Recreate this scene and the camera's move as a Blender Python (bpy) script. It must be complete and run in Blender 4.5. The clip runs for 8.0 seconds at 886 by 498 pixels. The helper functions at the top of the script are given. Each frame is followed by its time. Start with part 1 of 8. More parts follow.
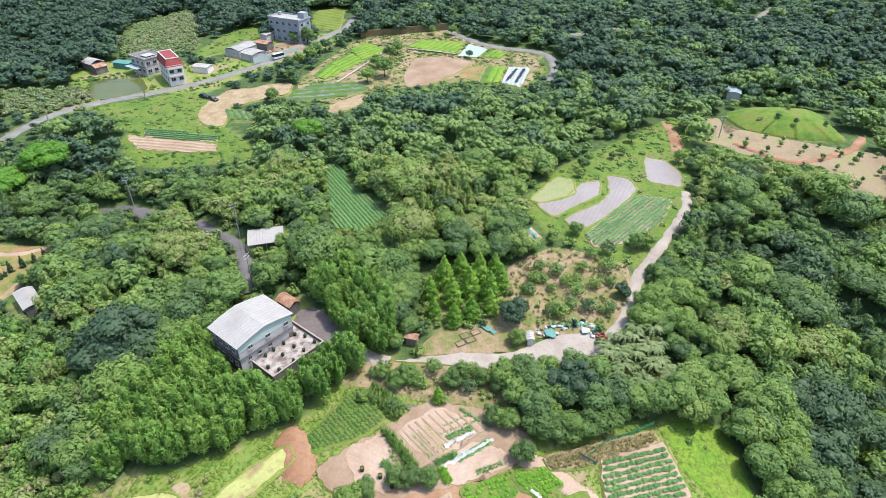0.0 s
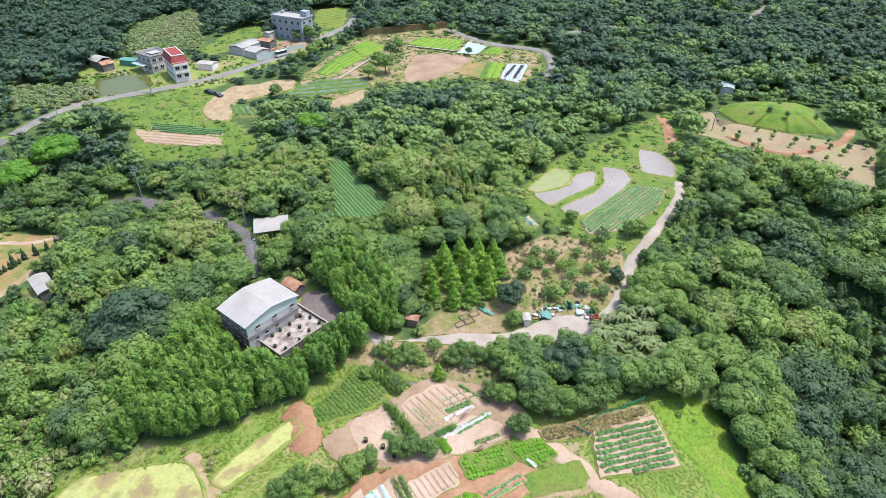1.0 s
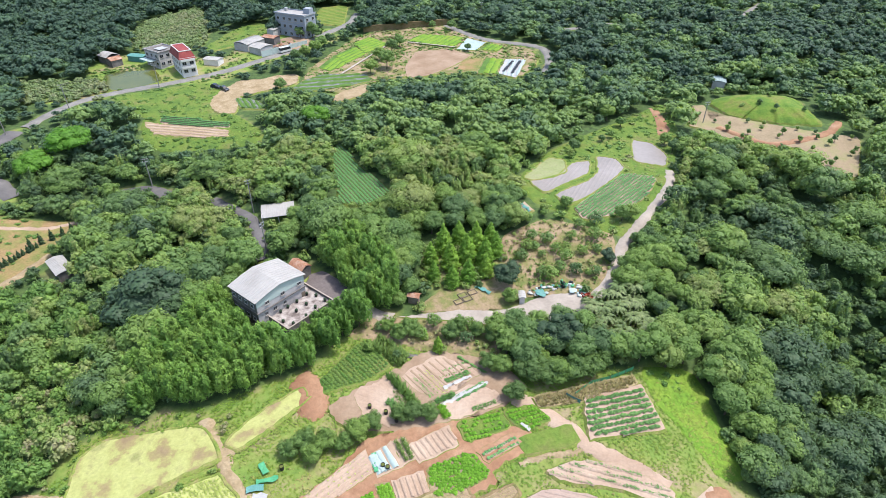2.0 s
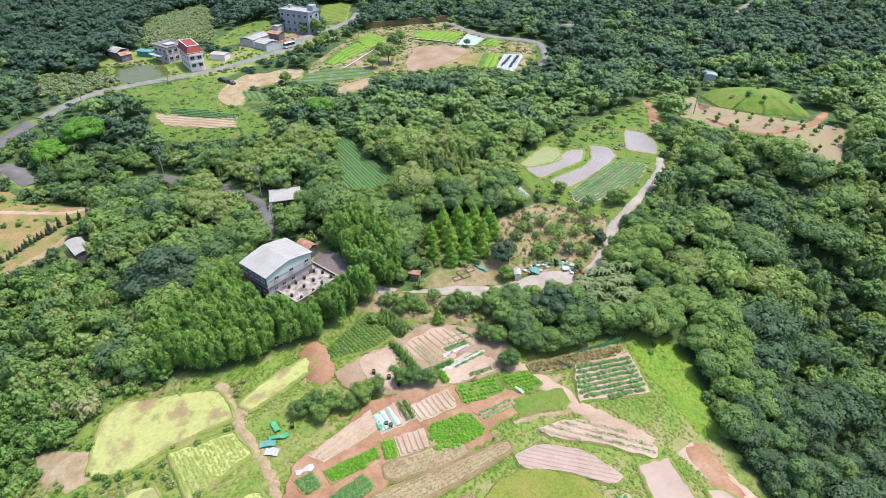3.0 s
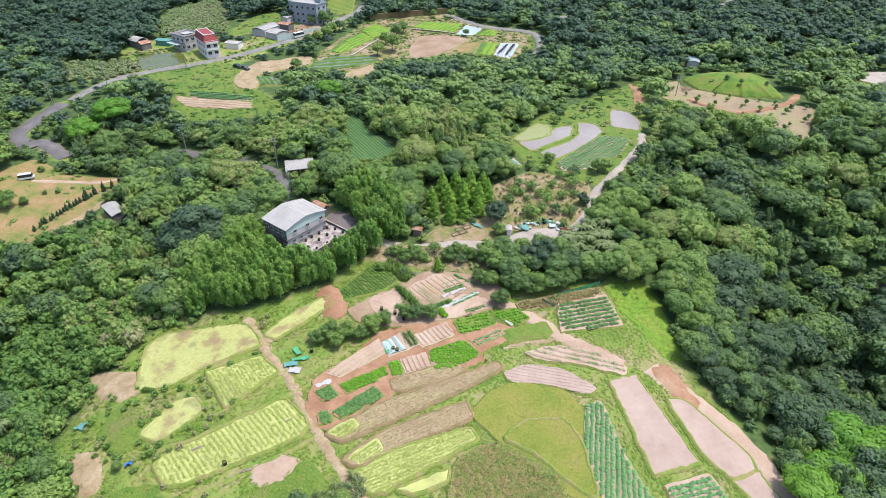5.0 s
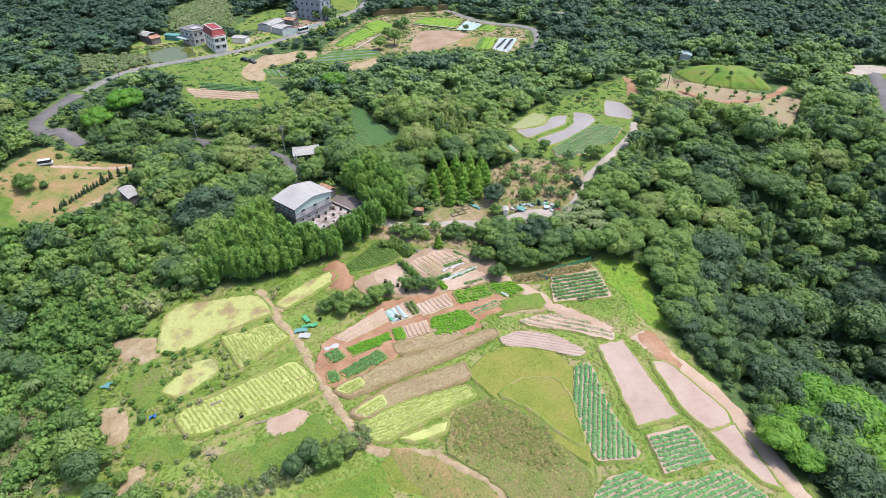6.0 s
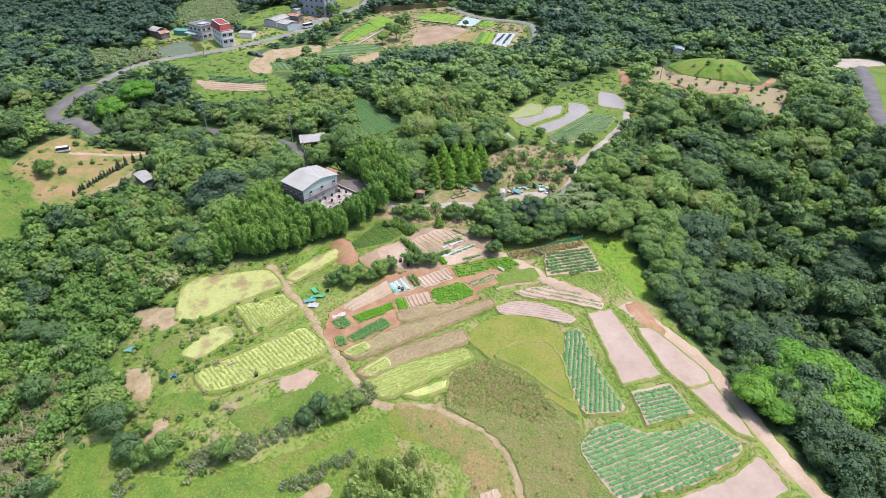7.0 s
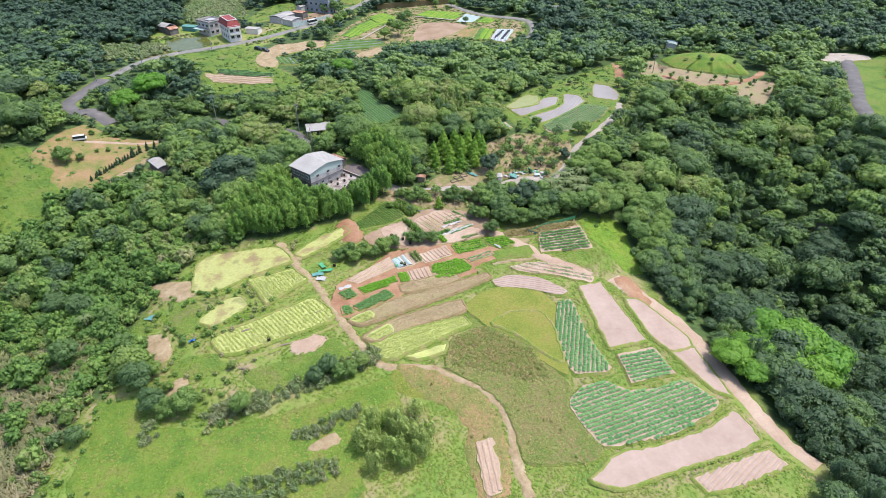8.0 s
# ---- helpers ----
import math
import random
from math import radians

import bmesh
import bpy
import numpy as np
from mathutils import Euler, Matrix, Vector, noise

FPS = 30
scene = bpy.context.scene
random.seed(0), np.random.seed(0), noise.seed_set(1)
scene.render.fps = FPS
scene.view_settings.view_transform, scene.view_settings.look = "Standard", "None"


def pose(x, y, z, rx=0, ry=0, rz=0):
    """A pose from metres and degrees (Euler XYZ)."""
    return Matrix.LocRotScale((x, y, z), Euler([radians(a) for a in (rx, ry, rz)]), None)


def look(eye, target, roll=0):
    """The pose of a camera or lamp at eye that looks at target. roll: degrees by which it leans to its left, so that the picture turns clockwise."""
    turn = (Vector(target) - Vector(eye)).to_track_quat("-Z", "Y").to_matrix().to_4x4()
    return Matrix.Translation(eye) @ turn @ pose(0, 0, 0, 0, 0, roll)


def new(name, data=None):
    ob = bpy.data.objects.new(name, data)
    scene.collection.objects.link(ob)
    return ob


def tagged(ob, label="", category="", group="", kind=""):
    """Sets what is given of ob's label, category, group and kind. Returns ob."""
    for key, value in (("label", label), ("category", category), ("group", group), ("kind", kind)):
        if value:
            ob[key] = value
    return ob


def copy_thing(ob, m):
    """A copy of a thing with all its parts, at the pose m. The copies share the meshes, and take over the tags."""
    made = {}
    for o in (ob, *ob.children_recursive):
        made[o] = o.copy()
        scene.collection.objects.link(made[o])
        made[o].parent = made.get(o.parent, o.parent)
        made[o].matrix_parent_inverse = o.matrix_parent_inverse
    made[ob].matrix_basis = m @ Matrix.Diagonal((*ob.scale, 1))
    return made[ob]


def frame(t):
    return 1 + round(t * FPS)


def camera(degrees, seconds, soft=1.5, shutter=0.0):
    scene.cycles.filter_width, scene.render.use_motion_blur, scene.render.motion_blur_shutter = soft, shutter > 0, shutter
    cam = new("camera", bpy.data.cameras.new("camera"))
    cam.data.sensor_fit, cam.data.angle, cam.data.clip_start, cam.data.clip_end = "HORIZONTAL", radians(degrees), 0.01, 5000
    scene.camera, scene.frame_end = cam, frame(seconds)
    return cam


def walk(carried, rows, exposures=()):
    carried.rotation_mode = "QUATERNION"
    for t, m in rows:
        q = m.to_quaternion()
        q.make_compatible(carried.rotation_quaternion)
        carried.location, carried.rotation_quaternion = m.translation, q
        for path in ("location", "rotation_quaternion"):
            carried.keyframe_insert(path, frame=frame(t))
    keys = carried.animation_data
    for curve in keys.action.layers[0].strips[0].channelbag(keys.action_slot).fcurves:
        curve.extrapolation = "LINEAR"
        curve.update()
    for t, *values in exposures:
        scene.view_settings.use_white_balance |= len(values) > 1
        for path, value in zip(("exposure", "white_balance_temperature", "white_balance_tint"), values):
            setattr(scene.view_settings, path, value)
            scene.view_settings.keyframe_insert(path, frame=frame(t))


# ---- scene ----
# The drone backs away level, 95 m over the terraces, looking down ahead of it.
cam = camera(73.74, 8.0, soft=0.5)
# seconds, x, y, z, yaw, pitch, roll
ROWS = [
    (0.0, 0.000, 0.001, 95.001, 0.001, -34.379, 0.132),
    (0.5, 0.074, -2.965, 94.822, 0.025, -34.298, 0.065),
    (1.0, 0.174, -6.512, 94.737, 0.050, -34.235, 0.010),
    (1.5, 0.293, -10.548, 94.724, 0.076, -34.187, -0.035),
    (2.0, 0.422, -14.986, 94.762, 0.103, -34.152, -0.071),
    (2.5, 0.555, -19.751, 94.833, 0.132, -34.127, -0.099),
    (3.0, 0.688, -24.776, 94.923, 0.162, -34.111, -0.121),
    (3.5, 0.818, -30.001, 95.019, 0.194, -34.101, -0.137),
    (4.0, 0.942, -35.378, 95.112, 0.227, -34.094, -0.149),
    (4.5, 1.060, -40.867, 95.195, 0.261, -34.089, -0.157),
    (5.0, 1.174, -46.437, 95.261, 0.298, -34.083, -0.163),
    (5.5, 1.285, -52.064, 95.310, 0.336, -34.075, -0.169),
    (6.0, 1.398, -57.737, 95.342, 0.377, -34.060, -0.174),
    (6.5, 1.519, -63.450, 95.359, 0.419, -34.038, -0.181),
    (7.0, 1.653, -69.210, 95.366, 0.464, -34.006, -0.191),
    (7.5, 1.811, -75.028, 95.373, 0.510, -33.962, -0.204),
    (8.0, 2.001, -80.929, 95.389, 0.559, -33.904, -0.222),
]
walk(cam, [(t, look((x, y, z), Vector((x, y, z)) + Vector((-math.sin(radians(a)) * math.cos(radians(p)), math.cos(radians(a)) * math.cos(radians(p)), math.sin(radians(p)))), r)) for t, x, y, z, a, p, r in ROWS], exposures=[(0.0, 1.09, 6200, 10), (3.5, 1.00, 6200, 11), (8.0, 0.94, 6200, 12)])

# ---- light: high sun from the far right, thin haze ----
SUN = Vector((0.36, 0.06, 0.93)).normalized()
world = bpy.data.worlds.new("sky")
scene.world = world
world.use_nodes = True
wn = world.node_tree.nodes
sky = wn.new("ShaderNodeTexSky")
sky.sky_type = 'NISHITA'
sky.sun_disc = False
sky.sun_elevation = math.asin(SUN.z)
sky.sun_rotation = math.atan2(SUN.x, SUN.y)
sky.dust_density = 3.0
sky.air_density = 1.2
wn["Background"].inputs["Strength"].default_value = 0.15
world.node_tree.links.new(sky.outputs[0], wn["Background"].inputs["Color"])
lamp = bpy.data.lights.new("sun", 'SUN')
lamp.energy, lamp.angle, lamp.color = 2.5, radians(1.5), (1.0, 0.95, 0.87)
new("sun", lamp).matrix_world = look(SUN * 400, (0, 0, 0))

# ---- materials ----


def material(name, rough=0.9, spec=0.2):
    m = bpy.data.materials.new(name)
    m.use_nodes = True
    b = m.node_tree.nodes["Principled BSDF"]
    b.inputs["Roughness"].default_value = rough
    b.inputs["Specular IOR Level"].default_value = spec
    return m, m.node_tree.nodes, m.node_tree.links, b


def noise_node(nodes, links, scale, detail=5, coords=None, rough=0.6):
    n = nodes.new("ShaderNodeTexNoise")
    n.inputs["Scale"].default_value, n.inputs["Detail"].default_value, n.inputs["Roughness"].default_value = scale, detail, rough
    if coords:
        links.new(coords, n.inputs["Vector"])
    return n.outputs["Fac"]


def ramp_node(nodes, links, fac, stops):
    r = nodes.new("ShaderNodeValToRGB")
    while len(r.color_ramp.elements) < len(stops):
        r.color_ramp.elements.new(0.5)
    for e, (p, c) in zip(r.color_ramp.elements, stops):
        e.position, e.color = p, (*c, 1)
    links.new(fac, r.inputs[0])
    return r.outputs[0]


def mix_node(nodes, links, fac, a, b, mode='MIX'):
    m = nodes.new("ShaderNodeMix")
    m.data_type, m.blend_type = 'RGBA', mode
    for sock, v in ((m.inputs[0], fac), (m.inputs[6], a), (m.inputs[7], b)):
        if isinstance(v, (int, float)):
            sock.default_value = v
        elif isinstance(v, tuple):
            sock.default_value = (*v, 1)
        else:
            links.new(v, sock)
    return m.outputs[2]


def surface(name, stops, big=0.08, fine=1.5, rough=0.9, bump=0.3, metal=0.0, spec=0.2, tone=0.25):
    """A worn surface: colours spread by a broad noise, broken by a fine one, with relief."""
    m, n, l, b = material(name, rough, spec)
    pos = n.new("ShaderNodeNewGeometry").outputs["Position"]
    broad = ramp_node(n, l, noise_node(n, l, big, 6, pos), stops)
    grain = noise_node(n, l, fine, 6, pos, 0.7)
    shade = ramp_node(n, l, grain, [(0.25, (1 - tone,) * 3), (0.75, (1 + tone * 0.6,) * 3)])
    l.new(mix_node(n, l, 1.0, broad, shade, 'MULTIPLY'), b.inputs["Base Color"])
    b.inputs["Metallic"].default_value = metal
    if bump:
        k = n.new("ShaderNodeBump")
        k.inputs["Strength"].default_value, k.inputs["Distance"].default_value = bump, 0.25
        l.new(grain, k.inputs["Height"])
        l.new(k.outputs[0], b.inputs["Normal"])
    return m


def leafy(name, stops, source="object", vary=0.25, shine=0.42, rough=0.55):
    """Leaves: a hue for each plant, a shade for each leaf, light that shines through."""
    m, n, l, b = material(name, rough, 0.25)
    if source == "tint":
        a = n.new("ShaderNodeAttribute")
        a.attribute_name = "tint"
        fac = a.outputs["Fac"]
    else:
        fac = n.new("ShaderNodeObjectInfo").outputs["Random"]
    hue = ramp_node(n, l, fac, stops)
    isle = n.new("ShaderNodeNewGeometry").outputs["Random Per Island"]
    vary = vary * 0.6
    shade = ramp_node(n, l, isle, [(0.0, (1 - vary,) * 3), (1.0, (1 + vary, 1 + vary * 0.9, 1 + vary * 0.3))])
    colour = mix_node(n, l, 1.0, hue, shade, 'MULTIPLY')
    pos = n.new("ShaderNodeNewGeometry").outputs["Position"]
    # Fine grain paints the shaded gaps between leaves into their colour.
    grain = noise_node(n, l, 3.4, 5, pos, 0.72)
    colour = mix_node(n, l, 1.0, colour, ramp_node(n, l, grain, [(0.32, (0.72, 0.74, 0.78)), (0.50, (1.0, 1.0, 1.0)), (0.68, (1.28, 1.25, 1.14))]), 'MULTIPLY')
    l.new(colour, b.inputs["Base Color"])
    k = n.new("ShaderNodeBump")
    k.inputs["Strength"].default_value, k.inputs["Distance"].default_value = 0.35, 0.20
    l.new(grain, k.inputs["Height"])
    l.new(k.outputs[0], b.inputs["Normal"])
    t = n.new("ShaderNodeBsdfTranslucent")
    l.new(mix_node(n, l, 1.0, colour, (1.25, 1.2, 0.6), 'MULTIPLY'), t.inputs["Color"])
    s = n.new("ShaderNodeMixShader")
    s.inputs[0].default_value = shine
    l.new(b.outputs[0], s.inputs[1])
    l.new(t.outputs[0], s.inputs[2])
    l.new(s.outputs[0], n["Material Output"].inputs["Surface"])
    return m


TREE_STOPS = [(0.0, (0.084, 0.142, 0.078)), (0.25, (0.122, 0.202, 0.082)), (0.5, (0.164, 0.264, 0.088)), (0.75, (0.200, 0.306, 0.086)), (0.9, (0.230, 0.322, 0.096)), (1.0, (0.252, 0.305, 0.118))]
LEAF = leafy("foliage", [(0.0, (0.100, 0.172, 0.080)), (0.4, (0.150, 0.250, 0.080)), (0.8, (0.192, 0.298, 0.082)), (1.0, (0.225, 0.312, 0.098))])
# Far leaves bluer and darker: haze and cloud shade put into their colour.
FAR_LEAF = leafy("haze_tinted_foliage", [(0.0, (0.064, 0.114, 0.084)), (0.4, (0.092, 0.162, 0.096)), (0.7, (0.148, 0.240, 0.100)), (1.0, (0.205, 0.305, 0.106))], "tint")
LEAF_WOOD = leafy("woodland_foliage", TREE_STOPS, "tint")
BAMBOO = leafy("bamboo_foliage", [(0.0, (0.122, 0.246, 0.056)), (0.6, (0.165, 0.300, 0.066)), (1.0, (0.205, 0.335, 0.080))], vary=0.4)
REDWOOD = leafy("conifer_foliage", [(0.0, (0.150, 0.310, 0.046)), (1.0, (0.240, 0.390, 0.060))], vary=0.3)
DARK_LEAF = leafy("dark_foliage", [(0.0, (0.033, 0.064, 0.037)), (1.0, (0.044, 0.080, 0.041))], vary=0.25, shine=0.15)
BRIGHT_LEAF = leafy("bright_foliage", [(0.0, (0.112, 0.262, 0.036)), (1.0, (0.160, 0.310, 0.044))], vary=0.25)
CYPRESS = leafy("cypress_foliage", [(0.0, (0.024, 0.052, 0.022)), (1.0, (0.036, 0.070, 0.026))], vary=0.25, shine=0.1)
FRUIT_LEAF = leafy("fruit_tree_foliage", [(0.0, (0.105, 0.180, 0.062)), (0.5, (0.140, 0.235, 0.066)), (1.0, (0.190, 0.290, 0.074))])
PALM = leafy("palm_foliage", [(0.0, (0.120, 0.180, 0.070)), (1.0, (0.190, 0.240, 0.115))], vary=0.55, shine=0.2, rough=0.6)
SCRUB = leafy("scrub_foliage", [(0.0, (0.120, 0.225, 0.062)), (0.35, (0.185, 0.305, 0.076)), (0.65, (0.235, 0.310, 0.110)), (1.0, (0.320, 0.300, 0.190))], "tint", vary=0.3, shine=0.4)
WEED = leafy("weed_leaves", [(0.0, (0.165, 0.250, 0.058)), (0.35, (0.215, 0.268, 0.076)), (0.7, (0.280, 0.268, 0.108)), (1.0, (0.315, 0.240, 0.128))], "tint", vary=0.2, shine=0.4)
REED = leafy("silvery_reeds", [(0.0, (0.206, 0.294, 0.138)), (1.0, (0.275, 0.300, 0.200))], "tint", vary=0.35)
GREY_BAMBOO = leafy("grey_bamboo_foliage", [(0.0, (0.225, 0.330, 0.095)), (1.0, (0.290, 0.375, 0.130))], vary=0.35)
GRASS = leafy("grass_blades", [(0.0, (0.125, 0.228, 0.030)), (0.5, (0.170, 0.262, 0.036)), (1.0, (0.255, 0.270, 0.076))], "tint", vary=0.14, shine=0.4)
CROP = leafy("crop_leaves", [(0.0, (0.110, 0.240, 0.076)), (1.0, (0.150, 0.290, 0.094))], vary=0.3)
BLUE_CROP = leafy("cabbage_leaves", [(0.0, (0.100, 0.232, 0.084)), (1.0, (0.142, 0.290, 0.106))], vary=0.3, shine=0.2)
LIME_CROP = leafy("lime_leaves", [(0.0, (0.120, 0.290, 0.020)), (1.0, (0.160, 0.340, 0.030))], vary=0.3, shine=0.4)
CORN = leafy("corn_leaves", [(0.0, (0.070, 0.160, 0.030)), (1.0, (0.120, 0.190, 0.050))], vary=0.4, shine=0.3)
RICE = leafy("rice_blades", [(0.0, (0.285, 0.350, 0.095)), (1.0, (0.345, 0.405, 0.125))], vary=0.25, shine=0.4)
SILVER_GRASS = leafy("silver_grass_blades", [(0.0, (0.200, 0.240, 0.110)), (0.5, (0.265, 0.260, 0.155)), (1.0, (0.330, 0.300, 0.210))], "tint", vary=0.35)
STRAW = leafy("dry_stalks", [(0.0, (0.237, 0.225, 0.112)), (1.0, (0.312, 0.275, 0.163))], vary=0.4)

GROUND = surface("meadow_ground", [(0.32, (0.095, 0.165, 0.032)), (0.43, (0.135, 0.200, 0.040)), (0.51, (0.170, 0.205, 0.052)), (0.58, (0.215, 0.205, 0.085)), (0.66, (0.250, 0.200, 0.120)), (0.76, (0.140, 0.190, 0.045))], 0.11, 1.1)
n, l, b = GROUND.node_tree.nodes, GROUND.node_tree.links, GROUND.node_tree.nodes["Principled BSDF"]
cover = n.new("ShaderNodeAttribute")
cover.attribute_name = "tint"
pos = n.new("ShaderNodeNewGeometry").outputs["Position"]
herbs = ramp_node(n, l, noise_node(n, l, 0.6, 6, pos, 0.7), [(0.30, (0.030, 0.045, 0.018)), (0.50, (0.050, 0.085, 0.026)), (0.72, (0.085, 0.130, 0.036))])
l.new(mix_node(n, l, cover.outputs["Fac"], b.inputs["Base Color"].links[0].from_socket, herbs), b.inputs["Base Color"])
LAWN = surface("bright_grass", [(0.28, (0.060, 0.112, 0.022)), (0.42, (0.088, 0.148, 0.026)), (0.52, (0.114, 0.169, 0.029)), (0.62, (0.129, 0.155, 0.039)), (0.74, (0.153, 0.148, 0.058))], 0.13, 1.5, tone=0.38, bump=0.5)
OLIVE = surface("olive_grass", [(0.30, (0.122, 0.158, 0.026)), (0.48, (0.158, 0.178, 0.033)), (0.60, (0.185, 0.182, 0.042)), (0.75, (0.206, 0.171, 0.066))], 0.14, 2.4, tone=0.36, bump=0.4)
WEEDY = surface("rough_weeds", [(0.28, (0.095, 0.135, 0.028)), (0.45, (0.140, 0.152, 0.042)), (0.58, (0.190, 0.150, 0.070)), (0.72, (0.135, 0.145, 0.040))], 0.16, 1.6, tone=0.4, bump=0.5)
SOIL = surface("pale_soil", [(0.28, (0.266, 0.185, 0.130)), (0.50, (0.326, 0.240, 0.178)), (0.72, (0.385, 0.303, 0.237))], 0.12, 1.8, tone=0.18)
RED_SOIL = surface("red_soil", [(0.30, (0.200, 0.100, 0.056)), (0.55, (0.274, 0.159, 0.096)), (0.72, (0.326, 0.215, 0.141))], 0.15, 1.5)
MUD = surface("wet_mud", [(0.25, (0.235, 0.170, 0.135)), (0.45, (0.290, 0.218, 0.178)), (0.60, (0.315, 0.240, 0.200)), (0.78, (0.345, 0.275, 0.232))], 0.14, 0.9, rough=0.75, bump=0.08, spec=0.2, tone=0.12)
GREY_MUD = surface("flooded_mud", [(0.25, (0.185, 0.160, 0.143)), (0.55, (0.224, 0.196, 0.179)), (0.75, (0.252, 0.224, 0.207))], 0.10, 0.8, rough=0.4, bump=0.06, spec=0.5, tone=0.10)
ALGAE = surface("duckweed_paddy", [(0.34, (0.215, 0.160, 0.090)), (0.43, (0.240, 0.205, 0.090)), (0.49, (0.290, 0.300, 0.105)), (0.56, (0.325, 0.335, 0.125)), (0.62, (0.255, 0.250, 0.100)), (0.70, (0.150, 0.185, 0.050)), (0.8, (0.290, 0.235, 0.160))], 0.17, 1.6, rough=0.6, bump=0.15, tone=0.22)
RICE_BED = surface("flooded_rice", [(0.32, (0.236, 0.242, 0.094)), (0.50, (0.319, 0.342, 0.112)), (0.62, (0.366, 0.384, 0.142)), (0.78, (0.307, 0.277, 0.177))], 0.14, 1.4, rough=0.6, bump=0.15)
STUBBLE = surface("stubble_mud", [(0.28, (0.225, 0.150, 0.090)), (0.50, (0.270, 0.205, 0.125)), (0.72, (0.270, 0.250, 0.110))], 0.10, 1.6)
DIRT_GREEN = surface("weedy_soil", [(0.34, (0.115, 0.150, 0.040)), (0.46, (0.175, 0.160, 0.065)), (0.54, (0.245, 0.185, 0.110)), (0.64, (0.285, 0.215, 0.141)), (0.72, (0.130, 0.155, 0.045))], 0.22, 1.6, tone=0.35)
ORCHARD = surface("orchard_soil", [(0.30, (0.205, 0.160, 0.098)), (0.50, (0.245, 0.190, 0.122)), (0.62, (0.215, 0.200, 0.095)), (0.78, (0.165, 0.180, 0.062))], 0.10, 1.6, tone=0.25)
DRY_GRASS = surface("dry_grass", [(0.30, (0.110, 0.140, 0.034)), (0.45, (0.175, 0.165, 0.055)), (0.56, (0.235, 0.165, 0.075)), (0.68, (0.270, 0.180, 0.100)), (0.80, (0.150, 0.160, 0.045))], 0.16, 2.0, tone=0.38, bump=0.5)
ASPHALT = surface("grey_road", [(0.30, (0.089, 0.085, 0.085)), (0.60, (0.126, 0.118, 0.118)), (0.75, (0.155, 0.148, 0.144))], 0.2, 1.5, bump=0.1, tone=0.12)
ROAD_GREY = surface("worn_grey_road", [(0.30, (0.150, 0.145, 0.135)), (0.55, (0.190, 0.182, 0.170)), (0.75, (0.225, 0.216, 0.200))], 0.2, 1.4, bump=0.1, tone=0.2)
CONCRETE = surface("pale_concrete", [(0.30, (0.245, 0.212, 0.180)), (0.55, (0.306, 0.268, 0.232)), (0.75, (0.362, 0.322, 0.282))], 0.15, 1.2, bump=0.1, tone=0.15)
TERRACE = surface("stained_terrace", [(0.36, (0.130, 0.105, 0.095)), (0.46, (0.240, 0.205, 0.190)), (0.56, (0.330, 0.295, 0.275)), (0.68, (0.400, 0.370, 0.350))], 0.55, 2.6, bump=0.1, tone=0.35)
DARK_YARD = surface("dark_yard", [(0.30, (0.111, 0.092, 0.089)), (0.70, (0.155, 0.133, 0.130))], 0.2, 1.5, bump=0.1)
SEEDLINGS = surface("seedling_carpet", [(0.30, (0.055, 0.112, 0.022)), (0.55, (0.078, 0.148, 0.028)), (0.75, (0.105, 0.178, 0.036))], 0.2, 2.5, tone=0.3)
PATCHY = surface("weedy_grey_film", [(0.36, (0.060, 0.110, 0.032)), (0.52, (0.085, 0.125, 0.050)), (0.56, (0.135, 0.140, 0.140)), (0.68, (0.175, 0.175, 0.180))], 0.34, 1.8, rough=0.6)
EARTH = surface("garden_earth", [(0.28, (0.195, 0.128, 0.080)), (0.50, (0.248, 0.176, 0.120)), (0.72, (0.300, 0.224, 0.162))], 0.15, 1.4, tone=0.2)
PATH = surface("worn_path", [(0.30, (0.205, 0.150, 0.082)), (0.50, (0.275, 0.210, 0.126)), (0.75, (0.345, 0.280, 0.190))], 0.35, 1.8, tone=0.3)
LIME_GRASS = surface("lime_grass", [(0.28, (0.058, 0.115, 0.020)), (0.42, (0.088, 0.158, 0.022)), (0.52, (0.122, 0.180, 0.027)), (0.62, (0.145, 0.160, 0.040)), (0.76, (0.090, 0.150, 0.024))], 0.15, 1.6, tone=0.4, bump=0.4)
PALE_WEED = surface("pale_water_weed", [(0.30, (0.175, 0.205, 0.085)), (0.50, (0.215, 0.240, 0.110)), (0.70, (0.240, 0.235, 0.140))], 0.2, 1.8, tone=0.25, bump=0.15)
VIVID_GRASS = surface("vivid_grass", [(0.28, (0.085, 0.175, 0.020)), (0.46, (0.125, 0.225, 0.024)), (0.60, (0.160, 0.240, 0.030)), (0.76, (0.175, 0.205, 0.045))], 0.18, 1.8, tone=0.35, bump=0.4)
BUND = surface("brown_bund", [(0.30, (0.120, 0.120, 0.040)), (0.48, (0.185, 0.140, 0.070)), (0.62, (0.225, 0.160, 0.090)), (0.78, (0.130, 0.145, 0.040))], 0.5, 2.2, tone=0.35)
BANK = surface("grassy_bank", [(0.30, (0.110, 0.172, 0.030)), (0.48, (0.165, 0.208, 0.045)), (0.60, (0.215, 0.205, 0.075)), (0.78, (0.270, 0.205, 0.125))], 0.4, 2.4, tone=0.35, bump=0.5)
WATER = surface("pond_water", [(0.30, (0.060, 0.078, 0.018)), (0.70, (0.098, 0.105, 0.028))], 0.05, 0.4, rough=0.15, bump=0.02, spec=0.25, tone=0.05)
